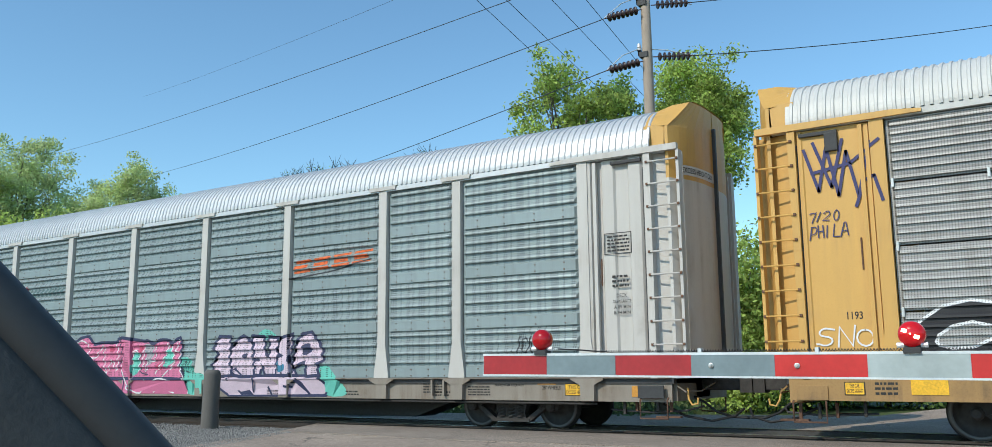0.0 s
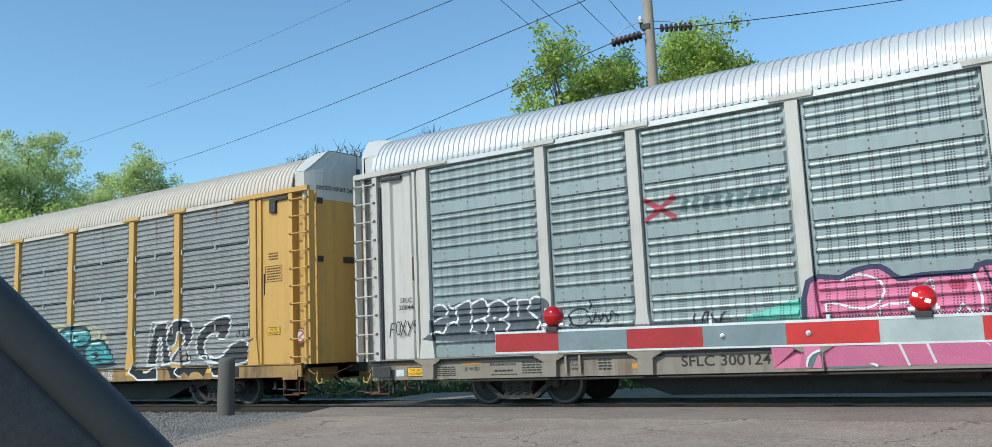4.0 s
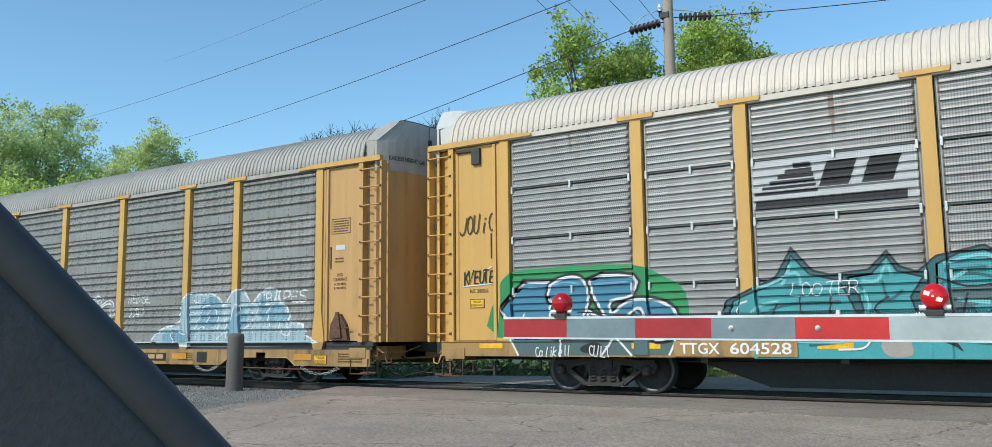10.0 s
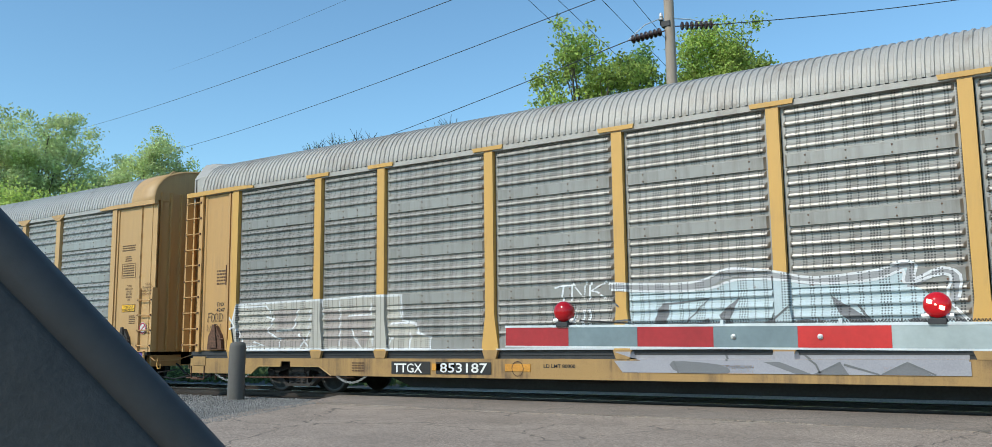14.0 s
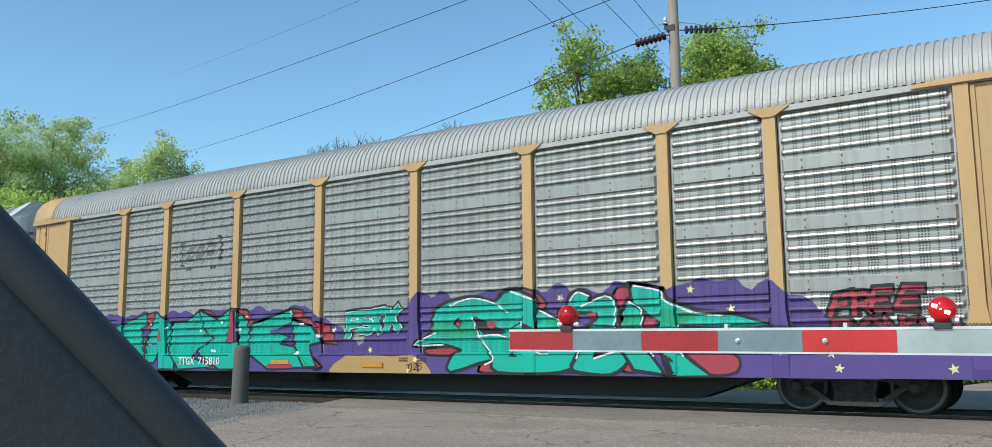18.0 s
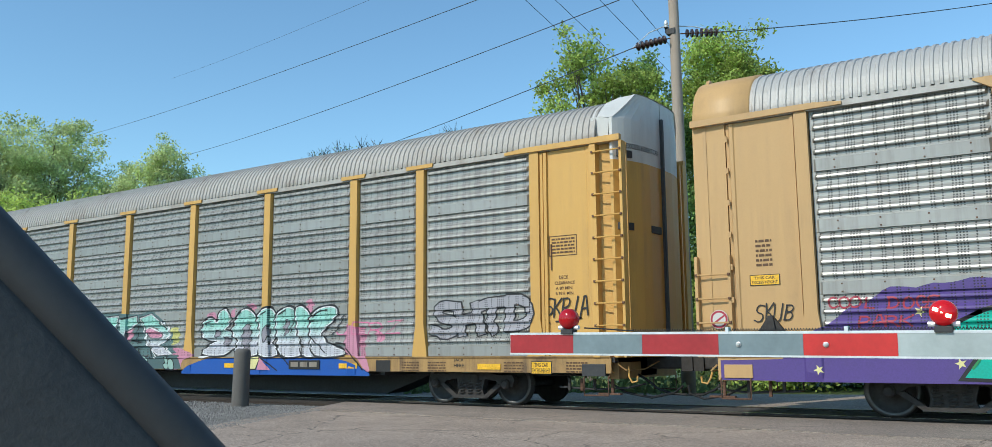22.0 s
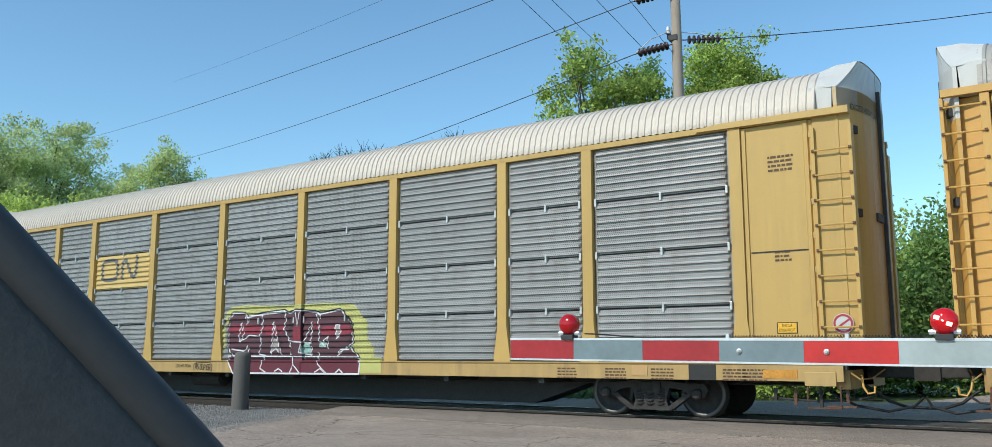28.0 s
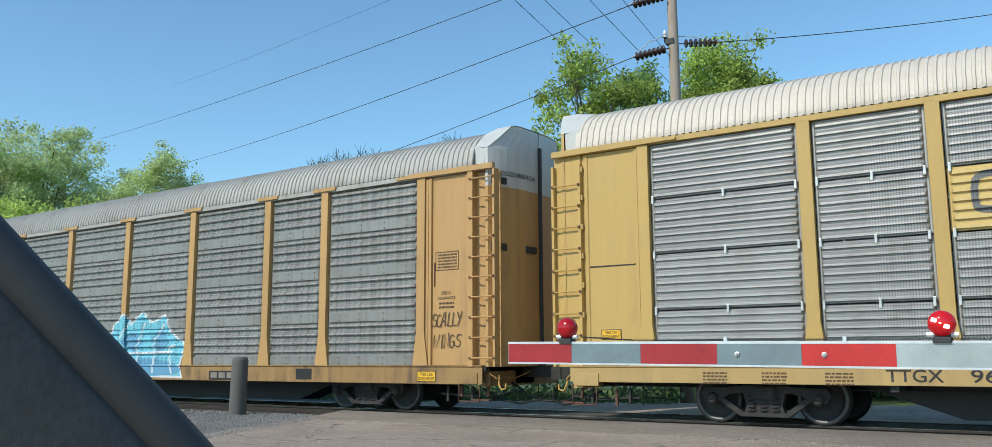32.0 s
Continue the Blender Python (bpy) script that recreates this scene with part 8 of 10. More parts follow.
    blob('C', [(2.28, 1.99), (2.46, 2.17), (3.52, 2.15), (3.63, 1.89), (3.6, 1.65), (3.85, 1.49), (3.95, 1.21), (2.89, 1.09), (2.34, 1.16), (2.67, 1.39), (2.4, 1.7)], s["teal2"], 0.013)
    blob('C', [(3.86, 2.02), (4.06, 2.13), (5.1, 2.12), (5.22, 1.83), (4.92, 1.68), (4.57, 1.64), (4.55, 1.29), (5.13, 1.11), (4.45, 1.08), (4.18, 1.16), (3.87, 1.41), (3.92, 1.79)], s["teal2"], 0.013)
    blob('C', [(5.09, 1.56), (5.34, 1.74), (5.83, 1.75), (6.13, 1.51), (6.38, 1.22), (5.7, 1.17), (5.39, 1.11), (5.16, 1.32)], s["teal2"], 0.013)
    blob('C', [(3.03, 0.97), (3.95, 0.97), (4.11, 0.69), (3.34, 0.7)], s["slate"], 0.01, name='graffiti_shade', soft=False)
    blob('C', [(1.1, 1.02), (2.31, 1), (2.35, 0.71), (1.65, 0.72), (1.42, 0.87)], s["dusk"], 0.01, name='graffiti_shade', soft=False)
    blob('C', [(4.35, 1.6), (4.55, 1.59), (4.56, 1.24), (4.39, 1.21)], s["sky"], 0.018, name='graffiti_shade')
    blob('C', [(5.4, 1.44), (5.65, 1.49), (5.67, 1.33), (5.43, 1.31)], s["black"], 0.018, name='graffiti_shade')
    blob('C', [(0.16, 1.31), (0.32, 1.36), (0.64, 1.17), (0.24, 1.15)], s["black"], 0.018, name='graffiti_shade')
    blob('C', [(1.68, 1.68), (1.94, 1.69), (1.98, 1.44), (1.72, 1.42)], s["dusk"], 0.018, name='graffiti_shade')
    for pts in ([(-0.31, 2.11), (-0.17, 2.17), (0.88, 2.13)],
                [(2.39, 2.09), (2.5, 2.13), (3.48, 2.11)],
                [(4.19, 2.06), (5.09, 2.07)],
                [(4.35, 1.25), (4.34, 1.82), (4.71, 1.82)],
                [(1.76, 1.85), (1.87, 1.9), (2.09, 1.84)],
                [(1.87, 0.99), (2.32, 0.72)],
                [(5.4, 1.72), (5.8, 1.73)],):
        band('C', pts, 0.035, s["white"], 0.0215)
    for pts in ([(-0.1, 2.01), (0.39, 2.04), (0.95, 1.91)],
                [(-0.01, 1.79), (0.64, 1.66), (0.95, 1.5)],
                [(-0.09, 1.42), (0.48, 1.46), (0.88, 1.34)],
                [(-0.17, 1.21), (0.24, 1.18)],
                [(1.34, 1.79), (1.64, 1.88), (1.57, 1.68)],
                [(1.34, 1.53), (1.57, 1.38), (1.95, 1.26)],
                [(2.39, 1.85), (2.89, 1.88), (3.52, 1.8)],
                [(2.53, 1.55), (3.03, 1.43), (3.58, 1.56)],
                [(2.46, 1.3), (3.03, 1.33), (3.72, 1.22)],
                [(3.99, 1.93), (4.26, 1.96), (5.03, 1.97)],
                [(3.99, 1.69), (4.25, 1.58), (4.19, 1.25)],
                [(4.65, 1.8), (5.09, 1.88)],
                [(5.22, 1.64), (5.65, 1.58), (6.01, 1.47)],
                [(5.33, 1.22), (5.88, 1.3), (6.3, 1.24)],
                [(3.31, 1.74), (3.59, 1.8), (3.52, 1.95)],
                [(3.72, 1.36), (3.31, 1.18), (2.89, 1.24)],
                [(4.19, 1.87), (4.19, 1.3)],
                [(4.64, 1.47), (4.9, 1.51), (5.09, 1.37)],
                [(0.71, 2.02), (0.39, 1.72), (0.72, 1.4)],
                [(3.31, 2.05), (3.1, 1.94)],):
        band('C', pts, 0.045, s["teal"], 0.0205)
    for pts in ([(0.07, 1.87), (0.47, 1.82), (0.31, 1.67), (0.76, 1.63)],
                [(1.87, 1.87), (2.06, 1.71), (1.95, 1.36)],
                [(2.75, 1.49), (3.31, 1.51), (3.85, 1.31)],
                [(2.89, 1.14), (3.45, 1.18)],
                [(3.99, 1.5), (4.19, 1.35)],
                [(4.64, 1.29), (4.9, 1.19)],
                [(5.52, 1.26), (5.88, 1.21)],
                [(-0.09, 1.58), (-0.25, 1.27)],
                [(2.46, 1.75), (2.75, 1.76)],
                [(3.52, 1.75), (3.79, 1.6)],):
        band('C', pts, 0.028, s["black"], 0.021)
    for pts in ([(-0.22, 2.04), (0.06, 2.1), (0.63, 2.07)],
                [(-0.1, 1.95), (0.31, 1.91)],
                [(1.34, 1.69), (1.41, 1.86), (1.72, 1.93)],
                [(2.39, 2.02), (2.67, 2.08), (3.38, 2.06)],
                [(2.46, 1.9), (3.03, 1.92)],
                [(3.92, 1.88), (4.13, 2.04), (4.65, 2.04)],
                [(4.19, 1.73), (4.12, 1.4)],
                [(4.71, 1.94), (5.1, 1.97)],
                [(5.22, 1.59), (5.4, 1.68), (5.77, 1.69)],
                [(5.28, 1.41), (5.52, 1.35)],
                [(5.89, 1.57), (6.07, 1.43)],
                [(3.86, 2.08), (3.96, 1.93)],
                [(-0.09, 1.19), (0.24, 1.26)],
                [(2.75, 1.24), (3.03, 1.38), (3.31, 1.28)],
                [(-0.5, 0.93), (0.65, 0.93)],
                [(2.46, 0.91), (2.89, 0.91)],
                [(4.25, 0.88), (5.51, 0.87)],):
        band('C', pts, 0.055, s["aqua"], 0.0208)
    # black letters with white edges
    blob('C', [(7.91, 1.09), (8.14, 1.84), (8.24, 2.09), (8.63, 2.13), (8.66, 1.86), (8.68, 1.54), (8.84, 1.13), (8.53, 1.09), (8.48, 1.77), (8.33, 1.8), (8.22, 1.1)], s["coal"], 0.011, rims=((0.06, s["white"]),), label='black and ash-grey graffiti letters with a white edge', soft=False)
    blob('C', [(8.73, 1.58), (8.73, 1.86), (8.98, 2.12), (9.46, 2.14), (9.68, 1.94), (9.62, 1.64), (9.44, 1.44), (9.56, 1.13), (9.02, 1.13), (9.02, 1.26), (9.41, 1.6), (9.33, 1.85), (9.15, 1.88), (9.06, 1.59)], s["coal"], 0.012, rims=((0.06, s["white"]),))
    blob('C', [(9.89, 1.62), (10.14, 1.92), (10.59, 2.11), (11.08, 2.14), (11.04, 1.83), (10.93, 1.67), (10.69, 1.68), (10.69, 1.81), (10.36, 1.78), (10.13, 1.53), (10.18, 1.31), (10.51, 1.15), (10.83, 1.2), (11.22, 1.48), (11.69, 1.5), (11.66, 1.07), (10.78, 1.07), (10.01, 1.23)], s["coal"], 0.013, rims=((0.06, s["white"]),))
    blob('C', [(9.05, 1.14), (9.41, 1.58), (9.49, 1.13)], s["smoke"], 0.016, name='graffiti_shade', soft=False)
    blob('C', [(7.32, 1.06), (7.71, 0.87), (7.9, 0.86), (8.31, 1.01), (8.31, 0.72), (7.52, 0.72), (7.19, 0.91)], s["black"], 0.011, rims=((0.05, s["white"]),), soft=False)
    blob('C', [(8.77, 0.98), (10.33, 0.96), (10.17, 0.74), (9.65, 0.72), (9.42, 0.87), (9.1, 0.71), (8.89, 0.72)], s["black"], 0.011, name='graffiti_shade', soft=False)
    blob('C', [(10.49, 0.88), (11.2, 0.96), (11.31, 0.98), (11.03, 0.75), (10.55, 0.77)], s["black"], 0.011, rims=((0.05, s["white"]),), soft=False)
    blob('C', [(9.65, 0.7), (9.71, 0.84), (10, 0.84), (10.16, 0.69)], s["tan"], 0.0125, name='graffiti_shade')
    for pts in ([(8.24, 1.97), (8.55, 2)],
                [(8.23, 1.79), (8.16, 1.19)],
                [(8.79, 1.76), (9.04, 1.98), (9.45, 2)],
                [(10.02, 1.57), (10.31, 1.82), (10.81, 2.02)],
                [(10.23, 1.22), (10.67, 1.12), (11.1, 1.28)],
                [(11.21, 1.4), (11.63, 1.43)],
                [(11.26, 1.23), (11.62, 1.26)],
                [(9.15, 1.93), (9.62, 1.86)],
                [(10.2, 1.96), (10.36, 1.82), (10.48, 1.99), (10.64, 1.83), (10.81, 2.04)],
                [(9.49, 1.33), (9.66, 1.19)],):
        band('C', pts, 0.03, s["black"], 0.017)
    for pts in ([(7.87, 1.1), (8.02, 2.08), (8.24, 2.16), (8.71, 2.17)],
                [(9.19, 0.98), (9.07, 0.85), (9.3, 0.74)],
                [(10.37, 1.26), (10.44, 0.93)],
                [(9.95, 1.22), (10.23, 1.24), (10.34, 1)],):
        band('C', pts, 0.04, s["white"], 0.0175)
    for pts in ([(11.41, 1.79), (11.35, 1.65)],
                [(11.41, 1.81), (11.48, 1.68)],
                [(11.59, 1.85), (11.56, 1.64), (11.64, 1.76)],
                [(11.72, 1.84), (11.74, 1.67), (11.8, 1.79)],
                [(11.87, 1.83), (11.84, 1.67)],
                [(11.63, 1.57), (11.79, 1.52)],
                [(11.86, 1.54), (11.99, 1.6)],):
        band('C', pts, 0.02, s["black"], 0.01)
    # white outlined block letters of the brownish car
    blob('D', [(-11.86, 1.03), (-11.99, 1.61), (-11.83, 2.06), (-9.92, 2.08), (-8.99, 2.08), (-7.73, 2.12), (-6.65, 2.1), (-6.64, 1.81), (-6.62, 1.56), (-6.23, 1.49), (-6.2, 1.31), (-5.87, 1.21), (-5.86, 1.01)], s["dune"], 0.004, rims=((0.05, s["white"]),), label='white outlined block letters', soft=False)
    blob('D', [(-11.77, 1.07), (-11.85, 1.49), (-10.65, 1.5), (-9.73, 1.46), (-9.31, 1.06)], s["smoke"], 0.009, name='graffiti_shade', soft=False)
    blob('D', [(-8.9, 1.87), (-7.5, 1.85), (-7.45, 1.52), (-7.62, 1.05), (-8.83, 1.06)], s["smoke"], 0.009, name='graffiti_shade', soft=False)
    blob('D', [(-10.59, 1.91), (-9.79, 1.92), (-9.81, 1.49), (-10.48, 1.5)], s["smoke"], 0.009, name='graffiti_shade', soft=False)
    for pts in ([(-11.88, 2.02), (-10.81, 2.02), (-10.66, 1.86), (-10.67, 1.78)],
                [(-10.84, 1.77), (-10.56, 1.71), (-10.78, 1.41), (-10.34, 1.24), (-10.32, 1.05)],
                [(-10.48, 1.43), (-9.89, 1.45), (-9.73, 1.93)],
                [(-9.72, 1.35), (-9.39, 1.07)],
                [(-8.96, 1.78), (-8.95, 2.07)],
                [(-8.41, 2.05), (-8.41, 1.07)],
                [(-8.17, 1.73), (-7.5, 1.74), (-7.46, 1.97)],
                [(-8.08, 1.43), (-7.73, 1.02), (-8.04, 1.28)],
                [(-6.92, 1.53), (-6.29, 1.54)],
                [(-11.85, 1.49), (-11.59, 1.07), (-10.85, 1.09), (-11.25, 1.18)],
                [(-12.09, 1.78), (-11.89, 1.55), (-12.07, 1.5)],
                [(-9.34, 1.88), (-9.4, 1.3), (-9.63, 1.06)],
                [(-7.4, 1.07), (-7.49, 1.37), (-7.74, 1.39)],
                [(-6.35, 1.31), (-6.38, 1.02)],
                [(-6.97, 1.05), (-6.87, 1.22), (-6.98, 1.22)],
                [(-6.71, 1.81), (-6.64, 1.73)],):
        band('D', pts, 0.04, s["white"], 0.0125, soft=False)
    # pale spiky letters
    blob('D', [(-1.63, 0.98), (-1.54, 1.26), (-1.29, 1.46), (-1.3, 1.97), (-0.53, 1.96), (0.25, 1.97), (0.73, 2.12), (1.26, 2.08), (1.34, 2.17), (1.65, 2.09), (2.09, 2.05), (2.83, 1.98), (3.19, 2.14), (3.36, 2.22), (3.31, 1.92), (3.55, 1.82), (3.76, 1.55), (4.1, 1.36), (4.05, 1.01), (4.05, 0.95)], s["frost"], 0.005, label='pale blue and white spiky graffiti letters', soft=False)
    blob('D', [(-1.61, 0.92), (4.07, 0.91), (4.07, 0.76), (-1.08, 0.76)], s["haze"], 0.005, name='graffiti_background', soft=False)
    blob('D', [(-1.6, 0.76), (4.09, 0.76), (4.09, 0.555), (-1.44, 0.555)], s["haze"], 0.006, name='graffiti_background', label='grey sprayed sill', soft=False)
    for pts in ([(-1.65, 2.09), (-0.6, 2.03), (0.11, 2.05), (0.59, 2.21), (1.33, 2.15), (1.97, 2.02), (2.95, 2.09), (3.24, 2.22), (3.39, 2.18), (3.36, 1.94), (3.76, 2.09), (3.99, 2), (3.93, 1.67), (3.76, 1.54), (4.1, 1.31)],):
        band('D', pts, 0.12, s["stone"], 0.01)
    for pts in ([(-1.69, 2.15), (-0.6, 2.09), (0.07, 2.12), (0.55, 2.3), (1.33, 2.21), (1.97, 2.08), (2.92, 2.16), (3.27, 2.27), (3.45, 2.19), (3.43, 1.99), (3.79, 2.14), (4.04, 2.02), (4, 1.7)],
                [(-1.63, 2.03), (-0.6, 1.96), (0.18, 1.97), (0.66, 2.1), (1.33, 2.08), (2.1, 1.98), (2.89, 2.01), (3.27, 2.13), (3.29, 1.92), (3.76, 2.04), (3.92, 1.98), (3.85, 1.7), (4.1, 1.36)],):
        band('D', pts, 0.04, s["white"], 0.0135)
    blob('D', [(-0.74, 1.65), (-0.52, 1.69), (-0.72, 1.1), (-0.87, 1.05)], s["dimgrey"], 0.013, name='graffiti_shade')
    blob('D', [(-0.44, 1.24), (0.19, 1.48), (0.2, 1.14), (-0.43, 1.13)], s["dimgrey"], 0.013, name='graffiti_shade', soft=False)
    blob('D', [(0.36, 1.53), (0.73, 1.83), (0.54, 1.43), (0.81, 1.13), (0.65, 1.06)], s["dimgrey"], 0.013, name='graffiti_shade', soft=False)
    blob('D', [(1.6, 1.36), (1.91, 1.4), (2.1, 1.03), (1.92, 0.98)], s["dimgrey"], 0.013, name='graffiti_shade')
    blob('D', [(2.19, 1.79), (2.77, 1.39), (2.89, 1.11), (2.53, 1.3), (2.29, 1.53)], s["dimgrey"], 0.013, name='graffiti_shade', soft=False)
    blob('D', [(3.3, 1.38), (3.59, 1.37), (3.7, 1.06), (3.48, 1.11)], s["dimgrey"], 0.013, name='graffiti_shade')
    blob('D', [(1.97, 1.45), (2.47, 0.98), (2.29, 0.99), (1.98, 1.21)], s["dimgrey"], 0.013, name='graffiti_shade', soft=False)
    blob('D', [(0.94, 1.23), (1.27, 1.46), (1.34, 1.22), (1.08, 1.03)], s["dimgrey"], 0.013, name='graffiti_shade')
    blob('D', [(-0.49, 0.75), (0.35, 0.7), (0.49, 0.555), (-0.34, 0.555)], s["dimgrey"], 0.01, name='graffiti_shade')
    blob('D', [(1.86, 0.555), (2.29, 0.74), (2.41, 0.555)], s["dimgrey"], 0.01, name='graffiti_shade', soft=False)
    blob('D', [(2.89, 0.555), (3.26, 0.75), (3.59, 0.555)], s["dimgrey"], 0.01, name='graffiti_shade', soft=False)
    blob('D', [(1.08, 0.75), (1.35, 0.75), (1.86, 0.555), (1.61, 0.555)], s["dimgrey"], 0.01, name='graffiti_shade', soft=False)
    for pts in ([(-0.67, 1.74), (-0.41, 1.75), (0.19, 1.81), (-0.4, 1.24)],
                [(0.27, 1.33), (0.48, 0.77)],
                [(1.6, 0.96), (1.92, 0.71), (1.98, 0.56)],
                [(1.27, 1.41), (1.54, 1.63)],
                [(2.59, 1.62), (3.01, 1.06)],
                [(-1.64, 1.87), (-1.48, 1.72)],
                [(-1.55, 1.46), (-1.29, 1.48)],
                [(3.76, 1.55), (4.07, 1.32)],
                [(2.29, 0.74), (1.92, 0.56)],
                [(2.35, 0.71), (2.84, 0.56)],
                [(3.25, 0.74), (2.89, 0.56)],
                [(3.27, 0.73), (3.62, 0.56)],
                [(-0.46, 0.75), (-0.38, 0.56)],):
        band('D', pts, 0.03, s["ash"], 0.0145, soft=False)
    # faded blue bubble letters
    blob('D', [(6.22, 0.93), (6.21, 1.28), (6.68, 1.39), (6.95, 1.48), (6.98, 1.77), (7.26, 2.16), (7.78, 2.16), (8.15, 2.16), (8.52, 2), (8.66, 1.84), (9, 2.14), (9.29, 2.21), (9.53, 2.03), (9.71, 1.87), (10.09, 2.16), (10.47, 2.19), (10.64, 1.95), (10.79, 1.82), (10.95, 1.65), (11.01, 1.39), (11.41, 1.34), (11.51, 1.09), (11.51, 0.92)], s["dusty"], 0.005, rims=((0.05, s["white"]),), label='sky blue bubble letters with a white edge')
    blob('D', [(7.84, 1.95), (8.28, 2.1), (8.53, 1.91), (8.47, 1.48), (7.98, 1.3), (7.66, 1.4)], s["fade"], 0.009, name='graffiti_shade')
    blob('D', [(9.92, 1.85), (10.2, 2.1), (10.53, 1.91), (10.9, 1.65), (10.84, 1.44), (10.09, 1.49)], s["fade"], 0.009, name='graffiti_shade')
    blob('D', [(6.28, 1.18), (6.95, 1.27), (7.35, 1.17), (7.22, 0.96), (6.36, 0.95)], s["fade"], 0.009, name='graffiti_shade')
    blob('D', [(8.83, 1.52), (9.3, 1.82), (9.53, 1.46), (9.18, 1.16), (8.83, 1.11)], s["fade"], 0.009, name='graffiti_shade')
    for pts in ([(7.57, 1.3), (7.85, 1.81), (8.13, 1.89)],
                [(8.04, 1.43), (8.13, 1.75), (8.23, 1.8), (8.41, 1.69), (8.47, 1.3)],
                [(8.71, 1.83), (8.77, 1.07)],
                [(9.01, 1.51), (9.12, 1.87), (9.25, 1.82), (9.21, 1.6)],
                [(9.7, 1.71), (9.87, 1.58), (9.88, 1.84)],
                [(10.31, 1.35), (10.25, 1.7), (10.4, 1.82)],
                [(10.63, 1.47), (10.73, 1.18), (11.03, 1.14), (10.84, 1.47)],
                [(6.68, 1.37), (6.59, 1.16), (6.79, 0.95)],
                [(6.95, 1.47), (7.03, 1.22), (7.25, 1.17)],
                [(7.6, 1.08), (7.79, 1.35), (7.98, 1.3)],
                [(8.41, 1.03), (8.71, 1.21)],
                [(9.47, 1.29), (9.75, 1.5), (9.7, 1.15)],
                [(7.52, 2.03), (7.62, 1.96), (7.72, 2)],):
        band('D', pts, 0.03, s["white"], 0.0125)
    # turquoise letters with red shadows
    blob('E', [(-7.89, 2.02), (-7.57, 2.07), (-7.74, 1.54), (-7.92, 1.72)], s["red"], 0.0085, rims=((0.04, s["black"]),), soft=False)
    blob('E', [(-5.65, 2.08), (-5.29, 2.05), (-4.85, 1.81), (-5.23, 1.55), (-5.4, 1.77)], s["red"], 0.0085, rims=((0.04, s["black"]),), soft=False)
    blob('E', [(-4.48, 2.08), (-3.85, 2.02), (-3.61, 1.68), (-3.73, 1.42), (-4.11, 1.9)], s["red"], 0.0085, rims=((0.04, s["black"]),), soft=False)
    blob('E', [(-6.27, 1.32), (-5.72, 1.81), (-5.82, 1.39)], s["red"], 0.0085, rims=((0.04, s["black"]),), soft=False)
    blob('E', [(-2.28, 2.01), (-1.93, 1.96), (-1.93, 1.84), (-1.64, 1.71), (-1.29, 1.55), (-2.16, 1.69)], s["red"], 0.0085, rims=((0.04, s["black"]),), soft=False)
    blob('E', [(-1.45, 1.68), (-1.11, 1.62), (-0.83, 1.19), (-1.29, 1.23)], s["red"], 0.0085, rims=((0.04, s["black"]),), soft=False)
    blob('E', [(-3.72, 0.98), (-2.68, 1.11), (-2.28, 1.2), (-3.16, 0.87)], s["red"], 0.0085, rims=((0.04, s["black"]),), soft=False)
    blob('E', [(-1.76, 1.09), (-1.26, 0.68), (-1.45, 0.63), (-1.89, 0.95)], s["red"], 0.0085, rims=((0.04, s["black"]),), soft=False)
    blob('E', [(-9.49, 1.32), (-8.96, 1.32), (-8.99, 0.96), (-9.37, 0.9)], s["red"], 0.0085, rims=((0.04, s["black"]),), soft=False)
    blob('E', [(-8.36, 1.37), (-7.99, 1.25), (-7.96, 0.61), (-8.41, 0.67)], s["red"], 0.0085, rims=((0.04, s["black"]),), soft=False)
    blob('E', [(-5.28, 0.63), (-5.53, 1.06), (-4.91, 0.9), (-4.9, 0.62)], s["red"], 0.0085, rims=((0.04, s["black"]),), soft=False)
    blob('E', [(-4.09, 1.27), (-3.84, 1.47), (-3.73, 1.21), (-3.87, 0.95)], s["red"], 0.0085, rims=((0.04, s["black"]),), soft=False)
    blob('E', [(-3.02, 0.65), (-2.35, 0.73), (-2.08, 0.64)], s["red"], 0.0085, rims=((0.04, s["black"]),), soft=False)
    blob('E', [(-10.2, 1.27), (-9.6, 1.57), (-8.92, 1.8), (-7.94, 2.03), (-7.91, 1.8), (-8.17, 1.65), (-8.05, 1.08), (-7.79, 0.83), (-8.23, 0.6), (-9.86, 0.65), (-9.57, 1.05), (-9.44, 1.31), (-10.08, 1.23)], s["turq"], 0.012, rims=((0.06, s["black"]),), label='turquoise graffiti letters with red shadows', soft=False)
    blob('E', [(-7.86, 0.77), (-7.8, 1.47), (-7.48, 2.05), (-6.94, 1.81), (-6.66, 1.07), (-6.64, 0.61), (-7.24, 0.61), (-7.26, 1.06), (-7.5, 0.77)], s["turq"], 0.013, rims=((0.06, s["black"]),), soft=False)
    blob('E', [(-6.86, 1.07), (-6.77, 1.79), (-6.2, 1.79), (-5.72, 2.02), (-4.95, 1.82), (-5.31, 1.59), (-5.01, 1.28), (-5.68, 1.13), (-5.91, 0.87), (-5.13, 0.67), (-6.41, 0.61)], s["turq"], 0.014, rims=((0.06, s["black"]),), soft=False)
    blob('E', [(-5.65, 2.05), (-4.97, 1.82), (-4.47, 2.06), (-4.52, 1.38), (-4.45, 1.22), (-4.09, 1.26), (-4.24, 2.01), (-3.88, 1.79), (-3.76, 1.37), (-3.9, 1), (-3.88, 0.63), (-4.81, 0.62), (-5.68, 1.05), (-5.06, 1.36), (-5.47, 1.61)], s["turq"], 0.015, rims=((0.06, s["black"]),), soft=False)
